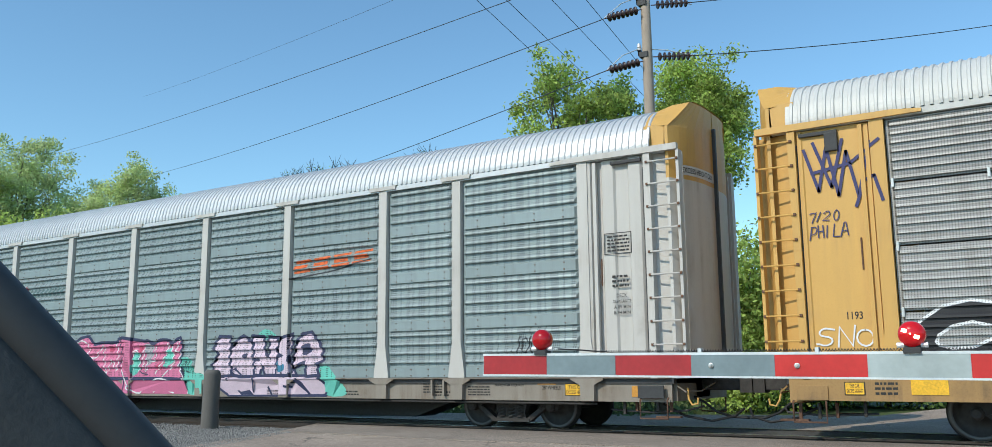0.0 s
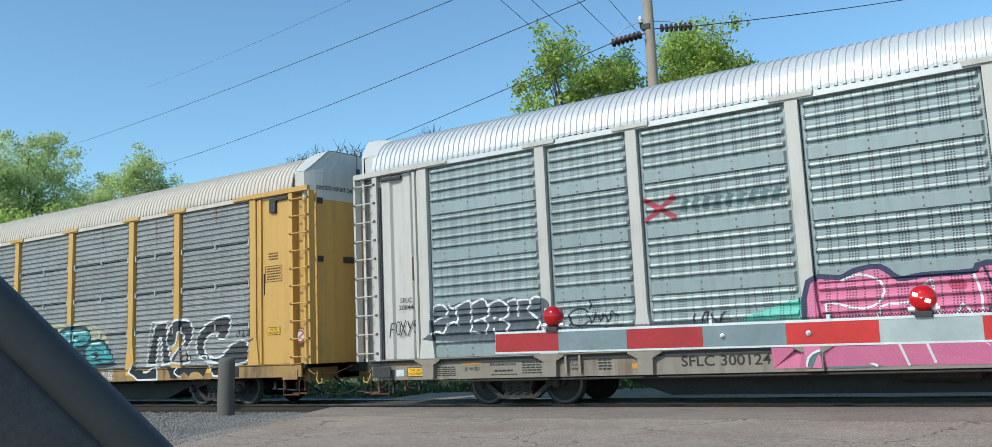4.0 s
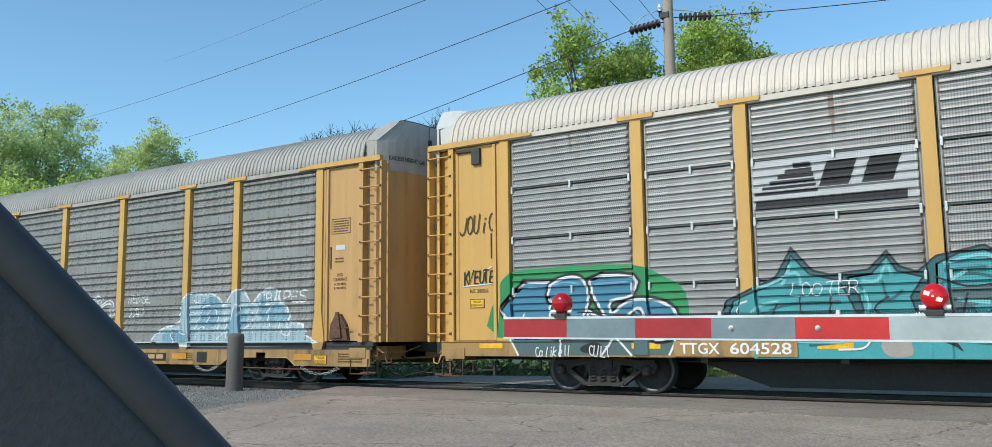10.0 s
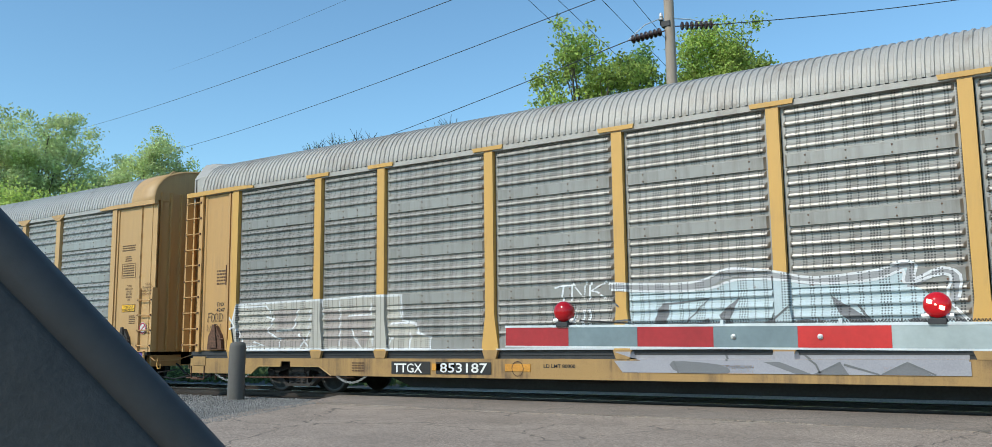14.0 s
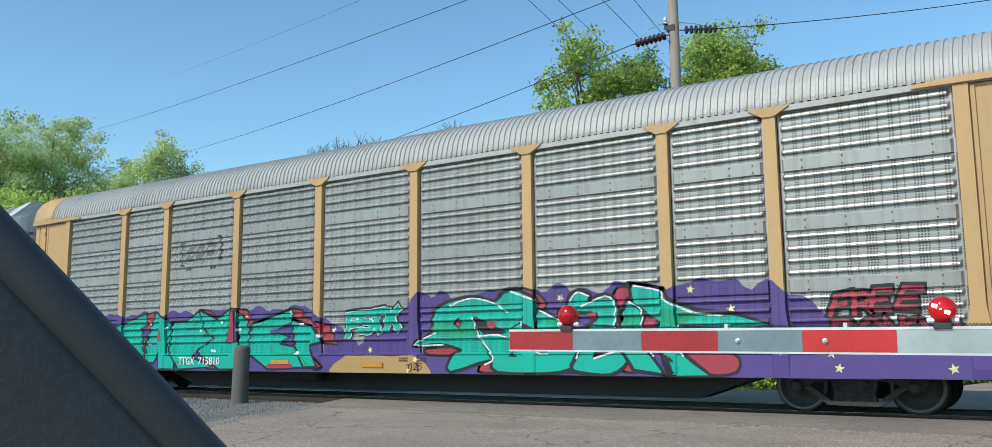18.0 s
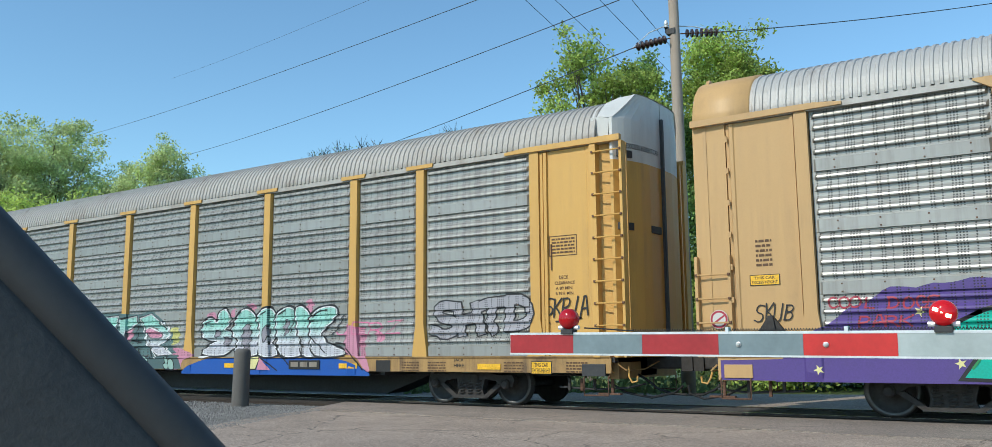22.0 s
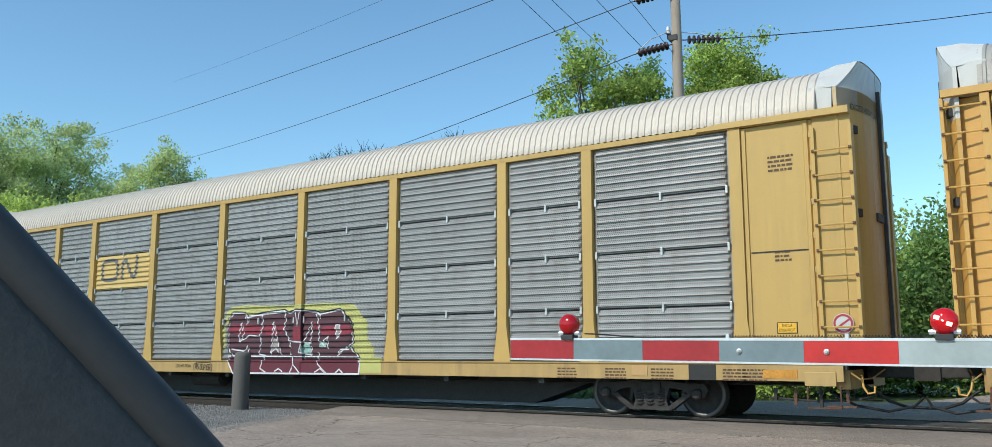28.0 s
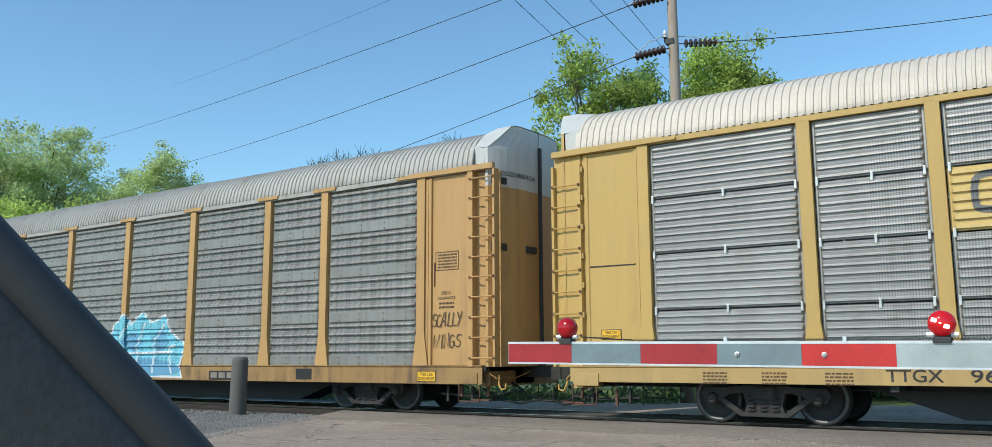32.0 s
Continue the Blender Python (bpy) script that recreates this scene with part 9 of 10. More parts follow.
    blob('E', [(-3.65, 1.67), (-2.29, 1.99), (-2.24, 1.72), (-3.03, 1.51), (-2.42, 1.36), (-2.74, 1.2), (-2.02, 1.09), (-1.39, 0.7), (-3.02, 0.64), (-3.78, 1.04), (-3.72, 1.41)], s["turq"], 0.016, rims=((0.06, s["black"]),), soft=False)
    blob('E', [(-2.28, 1.74), (-1.58, 1.57), (-1.29, 1.26), (-1.7, 1.18), (-1.43, 0.7), (-1.81, 0.69), (-2.15, 1.19)], s["turq"], 0.017, rims=((0.06, s["black"]),), soft=False)
    blob('E', [(-7.34, 1.59), (-7.23, 1.59), (-7.18, 1.33), (-7.33, 1.33)], s["red"], 0.0205, name='graffiti_shade', soft=False)
    blob('E', [(-4.57, 1.27), (-4.47, 2.02), (-4.32, 2.01), (-4.27, 1.27)], s["red"], 0.0205, rims=((0.03, s["black"]),), soft=False)
    blob('E', [(-3.03, 1.53), (-2.76, 1.58), (-2.79, 1.43), (-2.96, 1.43)], s["purple"], 0.0205, name='graffiti_shade', soft=False)
    blob('E', [(-9.31, 0.66), (-9.08, 0.83), (-8.61, 0.81), (-8.32, 0.64)], s["purple"], 0.0205, name='graffiti_shade')
    blob('E', [(-3.09, 0.66), (-2.61, 0.84), (-2.15, 0.66)], s["red"], 0.0205, name='graffiti_shade')
    for pts in ([(-8.85, 1.76), (-8.2, 1.87)],
                [(-8.19, 1.63), (-7.8, 1.07), (-7.73, 0.61)],
                [(-5.96, 1.7), (-5.72, 1.83)],
                [(-5.62, 1.39), (-5.16, 1.55)],
                [(-3.66, 1.6), (-3.03, 1.71)],
                [(-2.68, 0.97), (-2.02, 0.95), (-1.7, 0.7)],
                [(-6.58, 0.79), (-5.92, 0.71)],
                [(-8.71, 0.96), (-8.65, 0.72), (-8.52, 0.9)],
                [(-9.75, 0.78), (-9.48, 1.14)],):
        band('E', pts, 0.03, s["green"], 0.0215)
    for pts in ([(-7.73, 1.8), (-7.75, 1.76)],
                [(-5.67, 1.56), (-5.63, 1.57)],
                [(-4.85, 1.76), (-4.79, 1.77)],
                [(-4.17, 1.56), (-4.1, 1.57)],
                [(-2.32, 1.92), (-2.28, 1.94)],
                [(-1.99, 1.64), (-1.86, 1.65)],
                [(-7.04, 1.67), (-6.95, 1.65)],
                [(-9.57, 0.99), (-9.52, 1.05)],
                [(-1.39, 1.38), (-1.29, 1.37)],
                [(-7.81, 1.25), (-7.7, 1.24)],
                [(-5.14, 1.06), (-4.99, 1.05)],
                [(-4.09, 1.06), (-3.98, 1.05)],
                [(-2.09, 1), (-1.99, 0.99)],):
        band('E', pts, 0.06, s["white"], 0.0225)
    # rounded turquoise letters
    blob('E', [(3.61, 2.04), (3.86, 2.22), (4.42, 2.13), (4.66, 1.85), (4.18, 1.68)], s["red"], 0.0085, rims=((0.05, s["black"]),))
    blob('E', [(4.95, 1.71), (5.13, 1.79), (5.36, 1.7), (5.25, 1.48)], s["red"], 0.0085, rims=((0.05, s["black"]),))
    blob('E', [(6.14, 2.02), (6.35, 2.14), (6.46, 2.01), (6.3, 1.38), (6.08, 1.29)], s["red"], 0.0085, rims=((0.05, s["black"]),))
    blob('E', [(2.98, 1.71), (3.81, 1.55), (3.94, 1.27), (3.18, 1.28)], s["red"], 0.0085, rims=((0.05, s["black"]),))
    blob('E', [(4.06, 1.55), (4.9, 1.26), (4.96, 1.04), (4.43, 0.95)], s["red"], 0.0085, rims=((0.05, s["black"]),))
    blob('E', [(6.67, 1.62), (6.93, 1.58), (7.08, 1.32), (6.72, 1.16)], s["red"], 0.0085, rims=((0.05, s["black"]),))
    blob('E', [(7.29, 1.49), (7.69, 1.36), (7.83, 1.19), (7.39, 1.24)], s["red"], 0.0085, rims=((0.05, s["black"]),))
    blob('E', [(3.13, 0.63), (3.38, 0.82), (3.64, 0.64)], s["red"], 0.0085, rims=((0.05, s["black"]),))
    blob('E', [(5.02, 0.65), (5.31, 0.76), (5.48, 0.65)], s["red"], 0.0085, rims=((0.05, s["black"]),))
    blob('E', [(6.3, 0.66), (6.4, 0.8), (6.56, 0.66)], s["red"], 0.0085, rims=((0.05, s["black"]),))
    blob('E', [(1.78, 1.05), (2.69, 1.07), (2.66, 0.96), (1.92, 0.96)], s["red"], 0.0085, rims=((0.05, s["black"]),))
    blob('E', [(7.48, 0.95), (8.31, 0.93), (8.35, 0.67), (7.87, 0.63)], s["red"], 0.0085, rims=((0.05, s["black"]),))
    blob('E', [(1.51, 1.15), (1.89, 1.39), (1.96, 1.78), (2.3, 1.98), (2.97, 2.08), (3.5, 1.96), (3.85, 2.19), (4.45, 1.99), (4.49, 1.79), (5.19, 1.48), (5.47, 1.17), (5.37, 0.87), (4.97, 0.64), (3.58, 0.63), (3.39, 0.86), (2.41, 0.62), (2.48, 0.91), (2.7, 1.05), (2.12, 1.19)], s["turq"], 0.012, rims=((0.07, s["black"]),), label='rounded turquoise graffiti letters with white edges')
    blob('E', [(5.19, 1.77), (5.2, 1.97), (5.37, 2.11), (5.61, 2.02), (5.57, 1.9), (5.95, 2), (6.15, 1.84), (6.14, 1.51), (5.77, 1.04), (5.71, 0.87), (6.25, 1.03), (6.35, 0.82), (6.03, 0.61), (5.48, 0.64), (5.26, 0.73), (5.53, 1.13), (5.48, 1.3), (5.8, 1.63), (5.65, 1.73)], s["turq"], 0.013, rims=((0.07, s["black"]),))
    blob('E', [(6.27, 1.07), (6.3, 1.71), (6.41, 1.89), (6.67, 1.7), (6.62, 1.33), (6.68, 1.08), (7.04, 0.62), (6.52, 0.69)], s["turq"], 0.014, rims=((0.07, s["black"]),), soft=False)
    blob('E', [(6.47, 2.17), (7.09, 2.05), (7.15, 1.88), (7.69, 1.66), (8.36, 1.58), (8.92, 1.42), (8.36, 1.37), (7.44, 1.44), (7.31, 1.35), (7.44, 0.91), (7.64, 0.75), (7.88, 0.59), (7.19, 0.58), (7.04, 1.03), (6.99, 1.52), (6.51, 1.88)], s["turq"], 0.015, rims=((0.07, s["black"]),), soft=False)
    blob('E', [(2.99, 1.69), (3.25, 1.61), (3.75, 1.38), (3.22, 1.32)], s["black"], 0.0185, name='graffiti_shade')
    blob('E', [(3.3, 1.6), (3.51, 1.57), (3.45, 1.45), (3.32, 1.51)], s["red"], 0.0205, name='graffiti_shade')
    blob('E', [(4.13, 1.54), (4.42, 1.45), (4.9, 1.26), (4.94, 1.1), (4.55, 0.98), (4.26, 1.22)], s["black"], 0.0185, name='graffiti_shade')
    blob('E', [(4.33, 1.42), (4.6, 1.35), (4.68, 1.24), (4.44, 1.28)], s["red"], 0.0205, name='graffiti_shade')
    blob('E', [(2.48, 1.57), (2.61, 1.66), (2.62, 1.5)], s["red"], 0.0185, rims=((0.03, s["black"]),), soft=False)
    blob('E', [(3.82, 0.91), (3.94, 0.99), (4.04, 0.9)], s["black"], 0.0185, name='graffiti_shade', soft=False)
    blob('E', [(7.13, 0.83), (7.19, 0.91), (7.27, 0.81)], s["black"], 0.0185, name='graffiti_shade', soft=False)
    blob('E', [(5.58, 1.69), (5.75, 1.71), (5.75, 1.6), (5.61, 1.6)], s["red"], 0.0185, name='graffiti_shade')
    blob('E', [(6.8, 1.54), (6.93, 1.58), (6.91, 1.45), (6.83, 1.43)], s["red"], 0.0185, name='graffiti_shade')
    blob('E', [(4.66, 1.62), (5.19, 1.46), (5.45, 1.17), (4.9, 1.31)], s["emerald"], 0.0165, name='graffiti_shade')
    blob('E', [(1.97, 1.54), (2.91, 1.57), (2.98, 1.33), (2.05, 1.32)], s["emerald"], 0.0165, name='graffiti_shade')
    blob('E', [(6.3, 1.59), (6.65, 1.62), (6.62, 1.33), (6.3, 1.16)], s["emerald"], 0.0185, name='graffiti_shade')
    blob('E', [(7.09, 1.74), (7.64, 1.6), (7.34, 1.44), (7.09, 1.53)], s["emerald"], 0.0185, name='graffiti_shade')
    for pts in ([(2.47, 1.95), (2.54, 1.99), (2.97, 2.07), (3.5, 1.95), (3.78, 1.76)],
                [(3.86, 2.17), (4.43, 1.99)],
                [(4.52, 1.78), (5.19, 1.47), (5.46, 1.19), (5.34, 0.87)],
                [(2.95, 1.68), (3.09, 1.33), (3.48, 0.89), (3.27, 0.75)],
                [(4.09, 1.58), (4.2, 1.32), (4.52, 0.98), (4.74, 0.95)],
                [(3.12, 1.31), (3.56, 1.33), (3.85, 1.25)],
                [(5.44, 1.82), (5.95, 2), (6.14, 1.83), (6.11, 1.42)],
                [(5.71, 0.87), (6.27, 1.03)],
                [(6.42, 1.88), (6.67, 1.7), (6.65, 1.33), (6.89, 0.91)],
                [(6.49, 2.17), (7.07, 2.04), (7.12, 1.88), (7.64, 1.65), (8.13, 1.59)],
                [(2.37, 1.94), (2.52, 1.96)],
                [(5.19, 1.92), (5.37, 2.09), (5.61, 2.01)],
                [(7.34, 1.44), (7.31, 1.26), (7.44, 0.91)],
                [(1.98, 1.39), (1.49, 1.15), (2.22, 1.15)],):
        band('E', pts, 0.032, s["white"], 0.0225)
    for pts in ([(2.98, 1.68), (3.12, 1.31), (3.44, 0.86)],
                [(3.81, 1.39), (4.09, 1.57)],
                [(3.85, 1.25), (3.94, 0.95)],
                [(4.48, 1.99), (4.45, 1.54), (4.55, 1.04)],
                [(6.99, 1.52), (7.04, 1.03), (7.18, 0.83)],
                [(5.25, 0.73), (5.52, 1.13)],):
        band('E', pts, 0.03, s["black"], 0.0215)
    # grey and pale letters beside the yellow patch
    blob('F', [(-4.01, 1.53), (-3.7, 1.9), (-3.23, 2.19), (-1.78, 2.18), (-0.84, 2.14), (-0.22, 2.19), (0.62, 1.7), (0.69, 1.22), (0.6, 1.06), (-3.66, 1.08)], s["slate"], 0.006, name='graffiti_outline')
    blob('F', [(-3.53, 1.03), (1.01, 1.03), (1.17, 0.68), (-3.51, 0.67)], s["dusk"], 0.006, name='graffiti_background', label='dark grey sprayed sill', soft=False)
    blob('F', [(-4, 1.37), (-4.06, 1.75), (-3.82, 1.9), (-3.72, 1.53)], s["star"], 0.005, name='graffiti_background')
    blob('F', [(0.57, 1.7), (0.91, 1.74), (1, 1.45), (0.79, 1.29), (0.58, 1.37)], s["yellow"], 0.005, name='graffiti_background', label='yellow sprayed patch')
    blob('F', [(0.72, 1.22), (1.41, 1.13), (1.66, 1.01), (1.23, 0.9), (1.11, 0.69), (0.73, 0.69), (0.79, 0.99)], s["pinkdust"], 0.0055, name='graffiti_background', label='pink sprayed patch')
    blob('F', [(-0.28, 1.96), (0.12, 1.97), (0.39, 1.75), (-0.01, 1.81)], s["pinkdust"], 0.008, name='graffiti_shade')
    blob('F', [(-3.79, 1.72), (-3.49, 1.88), (-3.26, 2.11), (-2.88, 2.08), (-2.76, 1.82), (-2.73, 1.51), (-2.86, 1.31), (-2.62, 1.08), (-3.61, 1.08), (-3.67, 1.53)], s["fadeF"], 0.011, rims=((0.05, s["black"]), (0.03, s["white"])), label='mint and dark green graffiti letters', soft=False)
    blob('F', [(-2.82, 2.05), (-1.76, 2.08), (-1.89, 1.78), (-2.12, 1.75), (-2.01, 1.08), (-2.54, 1.07), (-2.49, 1.66), (-2.73, 1.82)], s["fadeF"], 0.012, rims=((0.05, s["black"]), (0.03, s["white"])), soft=False)
    blob('F', [(-1.65, 1.99), (-0.89, 2.06), (-0.86, 1.9), (-1.31, 1.74), (-1.44, 1.49), (-1.29, 1.23), (-1.65, 1.18)], s["fadeF"], 0.013, rims=((0.05, s["black"]), (0.03, s["white"])), soft=False)
    blob('F', [(-0.7, 2.01), (-0.22, 2.1), (0.53, 1.7), (0.54, 1.51), (0.15, 1.28), (0.68, 1.06), (0.14, 1.05), (-0.39, 1.33), (-0.53, 1.72)], s["fadeF"], 0.014, rims=((0.05, s["black"]), (0.03, s["white"])), soft=False)
    blob('F', [(-3.33, 1.68), (-3.13, 1.7), (-3.12, 1.52), (-3.28, 1.52)], s["pinkdust"], 0.0185, rims=((0.04, s["ash"]),))
    blob('F', [(-2.51, 1.74), (-1.98, 1.78), (-2.01, 1.63), (-2.39, 1.56)], s["pinkdust"], 0.0185, rims=((0.04, s["ash"]),))
    blob('F', [(-2.12, 1.45), (-1.9, 1.45), (-1.93, 1.27), (-2.07, 1.3)], s["pinkdust"], 0.0185, rims=((0.04, s["ash"]),))
    blob('F', [(-1.61, 1.54), (-1.46, 1.57), (-1.45, 1.39), (-1.56, 1.37)], s["pinkdust"], 0.0185, rims=((0.04, s["ash"]),))
    blob('F', [(-1.25, 1.66), (-1.04, 1.73), (-1.06, 1.49), (-1.24, 1.44)], s["pinkdust"], 0.0185, rims=((0.04, s["ash"]),))
    blob('F', [(-0.41, 1.72), (-0.01, 1.71), (0.26, 1.51), (-0.27, 1.52)], s["pinkdust"], 0.0185, rims=((0.04, s["ash"]),))
    blob('F', [(-3.49, 0.95), (-3.37, 0.97), (-3.34, 0.79), (-3.46, 0.76)], s["moss"], 0.01, rims=((0.03, s["black"]),))
    blob('F', [(-1.73, 0.97), (-1.55, 0.97), (-1.54, 0.85), (-1.71, 0.85)], s["moss"], 0.01, rims=((0.03, s["black"]),))
    blob('F', [(-1.65, 0.8), (-1.43, 0.77), (-1.44, 0.67), (-1.61, 0.69)], s["moss"], 0.01, rims=((0.03, s["black"]),))
    blob('F', [(-0.6, 0.99), (-0.32, 0.97), (-0.29, 0.85), (-0.56, 0.85)], s["moss"], 0.01, rims=((0.03, s["black"]),))
    blob('F', [(-0.59, 0.8), (-0.32, 0.8), (-0.31, 0.68), (-0.52, 0.68)], s["moss"], 0.01, rims=((0.03, s["black"]),))
    blob('F', [(0.47, 0.95), (0.57, 0.97), (0.6, 0.85), (0.51, 0.83)], s["moss"], 0.01, rims=((0.03, s["black"]),))
    blob('F', [(0.63, 0.9), (0.79, 0.9), (0.86, 0.69), (0.67, 0.69)], s["moss"], 0.01, rims=((0.03, s["black"]),))
    blob('F', [(0.44, 0.8), (0.6, 0.81), (0.61, 0.69), (0.48, 0.7)], s["moss"], 0.01, rims=((0.03, s["black"]),))
    for pts in ([(-2.64, 1.28), (-2.69, 0.69)],
                [(-1.84, 1), (-1.79, 0.7), (-1.65, 0.75)],
                [(-0.55, 1.87), (-0.4, 1.48), (0.08, 0.95)],
                [(-0.48, 1.72), (-0.28, 1.76), (0.26, 1.61), (0.33, 1.46), (0.07, 1.42)],
                [(0.14, 1.32), (0.34, 1.09)],
                [(0.43, 1.23), (0.73, 1.06)],
                [(0.32, 1.89), (0.59, 1.7), (0.59, 1.41)],
                [(-3.66, 1.9), (-3.85, 1.69), (-3.68, 1.47), (-3.74, 1.1)],):
        band('F', pts, 0.03, s["white"], 0.0195)
    for pts in ([(-1.59, 1.19), (-1.44, 1), (-1.09, 1.19), (-0.81, 1.24), (-0.67, 1.09)],
                [(-0.83, 1.97), (-0.81, 1.34)],
                [(-2.75, 2.03), (-2.65, 1.36)],
                [(-0.63, 1.97), (-0.26, 1.33), (-0.12, 0.95)],
                [(0.12, 1.9), (0.46, 1.7)],
                [(-1.1, 1.44), (-0.68, 1.38)],):
        band('F', pts, 0.035, s["black"], 0.0195)
    # mint bubble letters
    blob('F', [(2.12, 2.05), (2.42, 2.09), (2.5, 1.83), (2.2, 1.89)], s["pinkdust"], 0.004, name='graffiti_background')
    blob('F', [(3.62, 2.24), (3.9, 2.26), (3.9, 2.07), (3.66, 2.05)], s["pinkdust"], 0.004, name='graffiti_background')
    blob('F', [(5.7, 2.26), (5.89, 2.28), (5.89, 1.98), (5.71, 2.08)], s["pinkdust"], 0.004, name='graffiti_background')
    blob('F', [(3.07, 2.14), (3.17, 2.16), (3.18, 1.97), (3.04, 1.97)], s["pinkdust"], 0.004, name='graffiti_background')
    blob('F', [(7.83, 1.49), (8.05, 1.49), (8.07, 1.32), (7.89, 1.3)], s["pinkdust"], 0.004, name='graffiti_background')
    blob('F', [(6.95, 1.64), (7.51, 1.54), (7.53, 1.15), (7.7, 0.69), (7.54, 0.69), (7.29, 0.98), (6.95, 1.07)], s["pinkdust"], 0.004, name='graffiti_background', label='pink sprayed patch')
    blob('F', [(1.92, 1.59), (2, 1.84), (2.28, 1.93), (2.54, 1.8), (2.58, 2.01), (2.78, 2.14), (3, 1.91), (2.81, 1.64), (3.3, 1.52), (3.27, 1.33), (2.82, 1.06), (2.02, 1.08), (2.32, 1.28), (2.61, 1.39), (2.16, 1.43)], s["fadeF"], 0.01, rims=((0.075, s["black"]), (0.03, s["white"])), label='mint bubble graffiti letters fading to lilac')
    blob('F', [(3.1, 1.61), (3.37, 2.03), (3.66, 2.11), (3.97, 1.89), (4.05, 1.46), (4.01, 1.06), (3.29, 1.05), (3.32, 1.38)], s["fadeF"], 0.011, rims=((0.075, s["black"]), (0.03, s["white"])))
    blob('F', [(4.02, 1.88), (4.18, 2.05), (4.47, 2.11), (4.67, 1.91), (4.68, 1.59), (4.53, 1.32), (4.72, 1.05), (4.18, 1.05), (4.2, 1.46)], s["fadeF"], 0.012, rims=((0.075, s["black"]), (0.03, s["white"])))
    blob('F', [(4.68, 1.91), (5.02, 2.11), (5.27, 2.06), (5.4, 1.86), (5.29, 1.63), (5.41, 1.4), (5.54, 1.05), (4.89, 1.05), (4.72, 1.5)], s["fadeF"], 0.013, rims=((0.075, s["black"]), (0.03, s["white"])))
    blob('F', [(5.35, 2.03), (5.52, 2.12), (5.77, 1.95), (5.79, 1.62), (5.79, 1.44), (6.02, 1.04), (5.61, 1.05), (5.55, 1.35), (5.42, 1.58)], s["fadeF"], 0.014, rims=((0.075, s["black"]), (0.03, s["white"])))
    blob('F', [(5.84, 1.84), (6.13, 2.05), (6.54, 2.08), (6.66, 1.96), (6.38, 1.7), (6.15, 1.52), (6.39, 1.25), (6.95, 1.06), (6.03, 1.04), (5.85, 1.44)], s["fadeF"], 0.015, rims=((0.075, s["black"]), (0.03, s["white"])))
    blob('F', [(3.49, 1.52), (3.58, 1.75), (3.74, 1.71), (3.78, 1.42), (3.63, 1.14), (3.49, 1.33)], s["grey"], 0.0215, rims=((0.025, s["black"]),))
    blob('F', [(2.44, 1.59), (2.6, 1.63), (2.62, 1.51), (2.48, 1.49)], s["grey"], 0.0215, rims=((0.025, s["black"]),))
    blob('F', [(4.28, 1.58), (4.43, 1.72), (4.45, 1.5), (4.32, 1.34)], s["grey"], 0.0215, rims=((0.025, s["black"]),))
    blob('F', [(4.96, 1.71), (5.1, 1.84), (5.09, 1.59), (5, 1.49)], s["grey"], 0.0215, rims=((0.025, s["black"]),))
    blob('F', [(2.81, 1.43), (2.98, 1.45), (3.06, 1.33), (2.88, 1.26)], s["grey"], 0.0215, rims=((0.025, s["black"]),))
    for pts in ([(3.18, 1.92), (3.42, 2.08)],
                [(4.76, 1.97), (5.02, 2.08)],
                [(5.89, 1.89), (6.13, 2.01), (6.37, 2.03)],
                [(2.02, 1.8), (2.28, 1.88)],
                [(4.17, 1.98), (4.37, 2.06)],
                [(6.55, 1.47), (6.72, 1.64), (6.89, 1.9)],
                [(6.67, 1.29), (6.95, 1.22), (7.51, 0.69)],
                [(4.17, 0.99), (4.79, 0.66)],
                [(4.91, 1.03), (5.17, 0.8)],
                [(5.78, 1.44), (6.08, 1.25), (6.32, 1.07)],
                [(5.53, 1.44), (5.6, 1.05)],
                [(4.06, 1.32), (4.13, 1.08)],
                [(5.28, 1.84), (5.16, 1.54)],):
        band('F', pts, 0.028, s["black"], 0.0225)
    blob('F', [(3.68, 0.69), (3.86, 0.99), (4.18, 1), (4.02, 0.7)], s["star"], 0.01, rims=((0.03, s["black"]),), soft=False)
    blob('F', [(4.07, 0.68), (4.18, 0.98), (4.55, 0.67)], s["pinkdust"], 0.01, soft=False)
    blob('F', [(1.87, 1), (2.24, 1), (2.02, 0.94)], s["white"], 0.01, name='graffiti_shade')
    # maroon block letters
    blob('G', [(3.15, 1.9), (3.56, 1.87), (3.59, 1.46), (3.78, 1.24), (3.7, 1.03), (2.99, 1.03), (3.04, 1.68)], s["yellow"], 0.003, name='graffiti_background', label='yellow-green sprayed glow')
    blob('G', [(-1.13, 1.08), (-1.18, 1.76), (-0.97, 2.28), (0.73, 2.27), (2.86, 2.26), (3.31, 2.07), (3.03, 1.86), (-0.96, 2.01)], s["yellow"], 0.0035, name='graffiti_background', label='yellow-green sprayed glow')
    blob('G', [(-1.03, 1.27), (-1, 2.01), (-0.88, 2.12), (-0.46, 2.1), (-0.37, 1.99), (0.22, 2.08), (0.94, 2.13), (1.09, 2.06), (1.37, 2.12), (1.98, 2.07), (2.1, 2.01), (2.75, 2.1), (3.09, 1.8), (3.15, 1.4), (3.02, 1.29), (3.32, 1.07), (0.18, 1.09), (-0.85, 1.1)], s["maroon"], 0.01, rims=((0.06, s["black"]), (0.03, s["white"])), label='maroon block graffiti letters with white edges', soft=False)
    blob('G', [(-0.99, 1.05), (3.31, 1.06), (3.39, 0.94), (3.36, 0.71), (-0.8, 0.69), (-0.96, 0.92)], s["wine"], 0.0075, rims=((0.04, s["white"]),), label='maroon sprayed sill', soft=False)
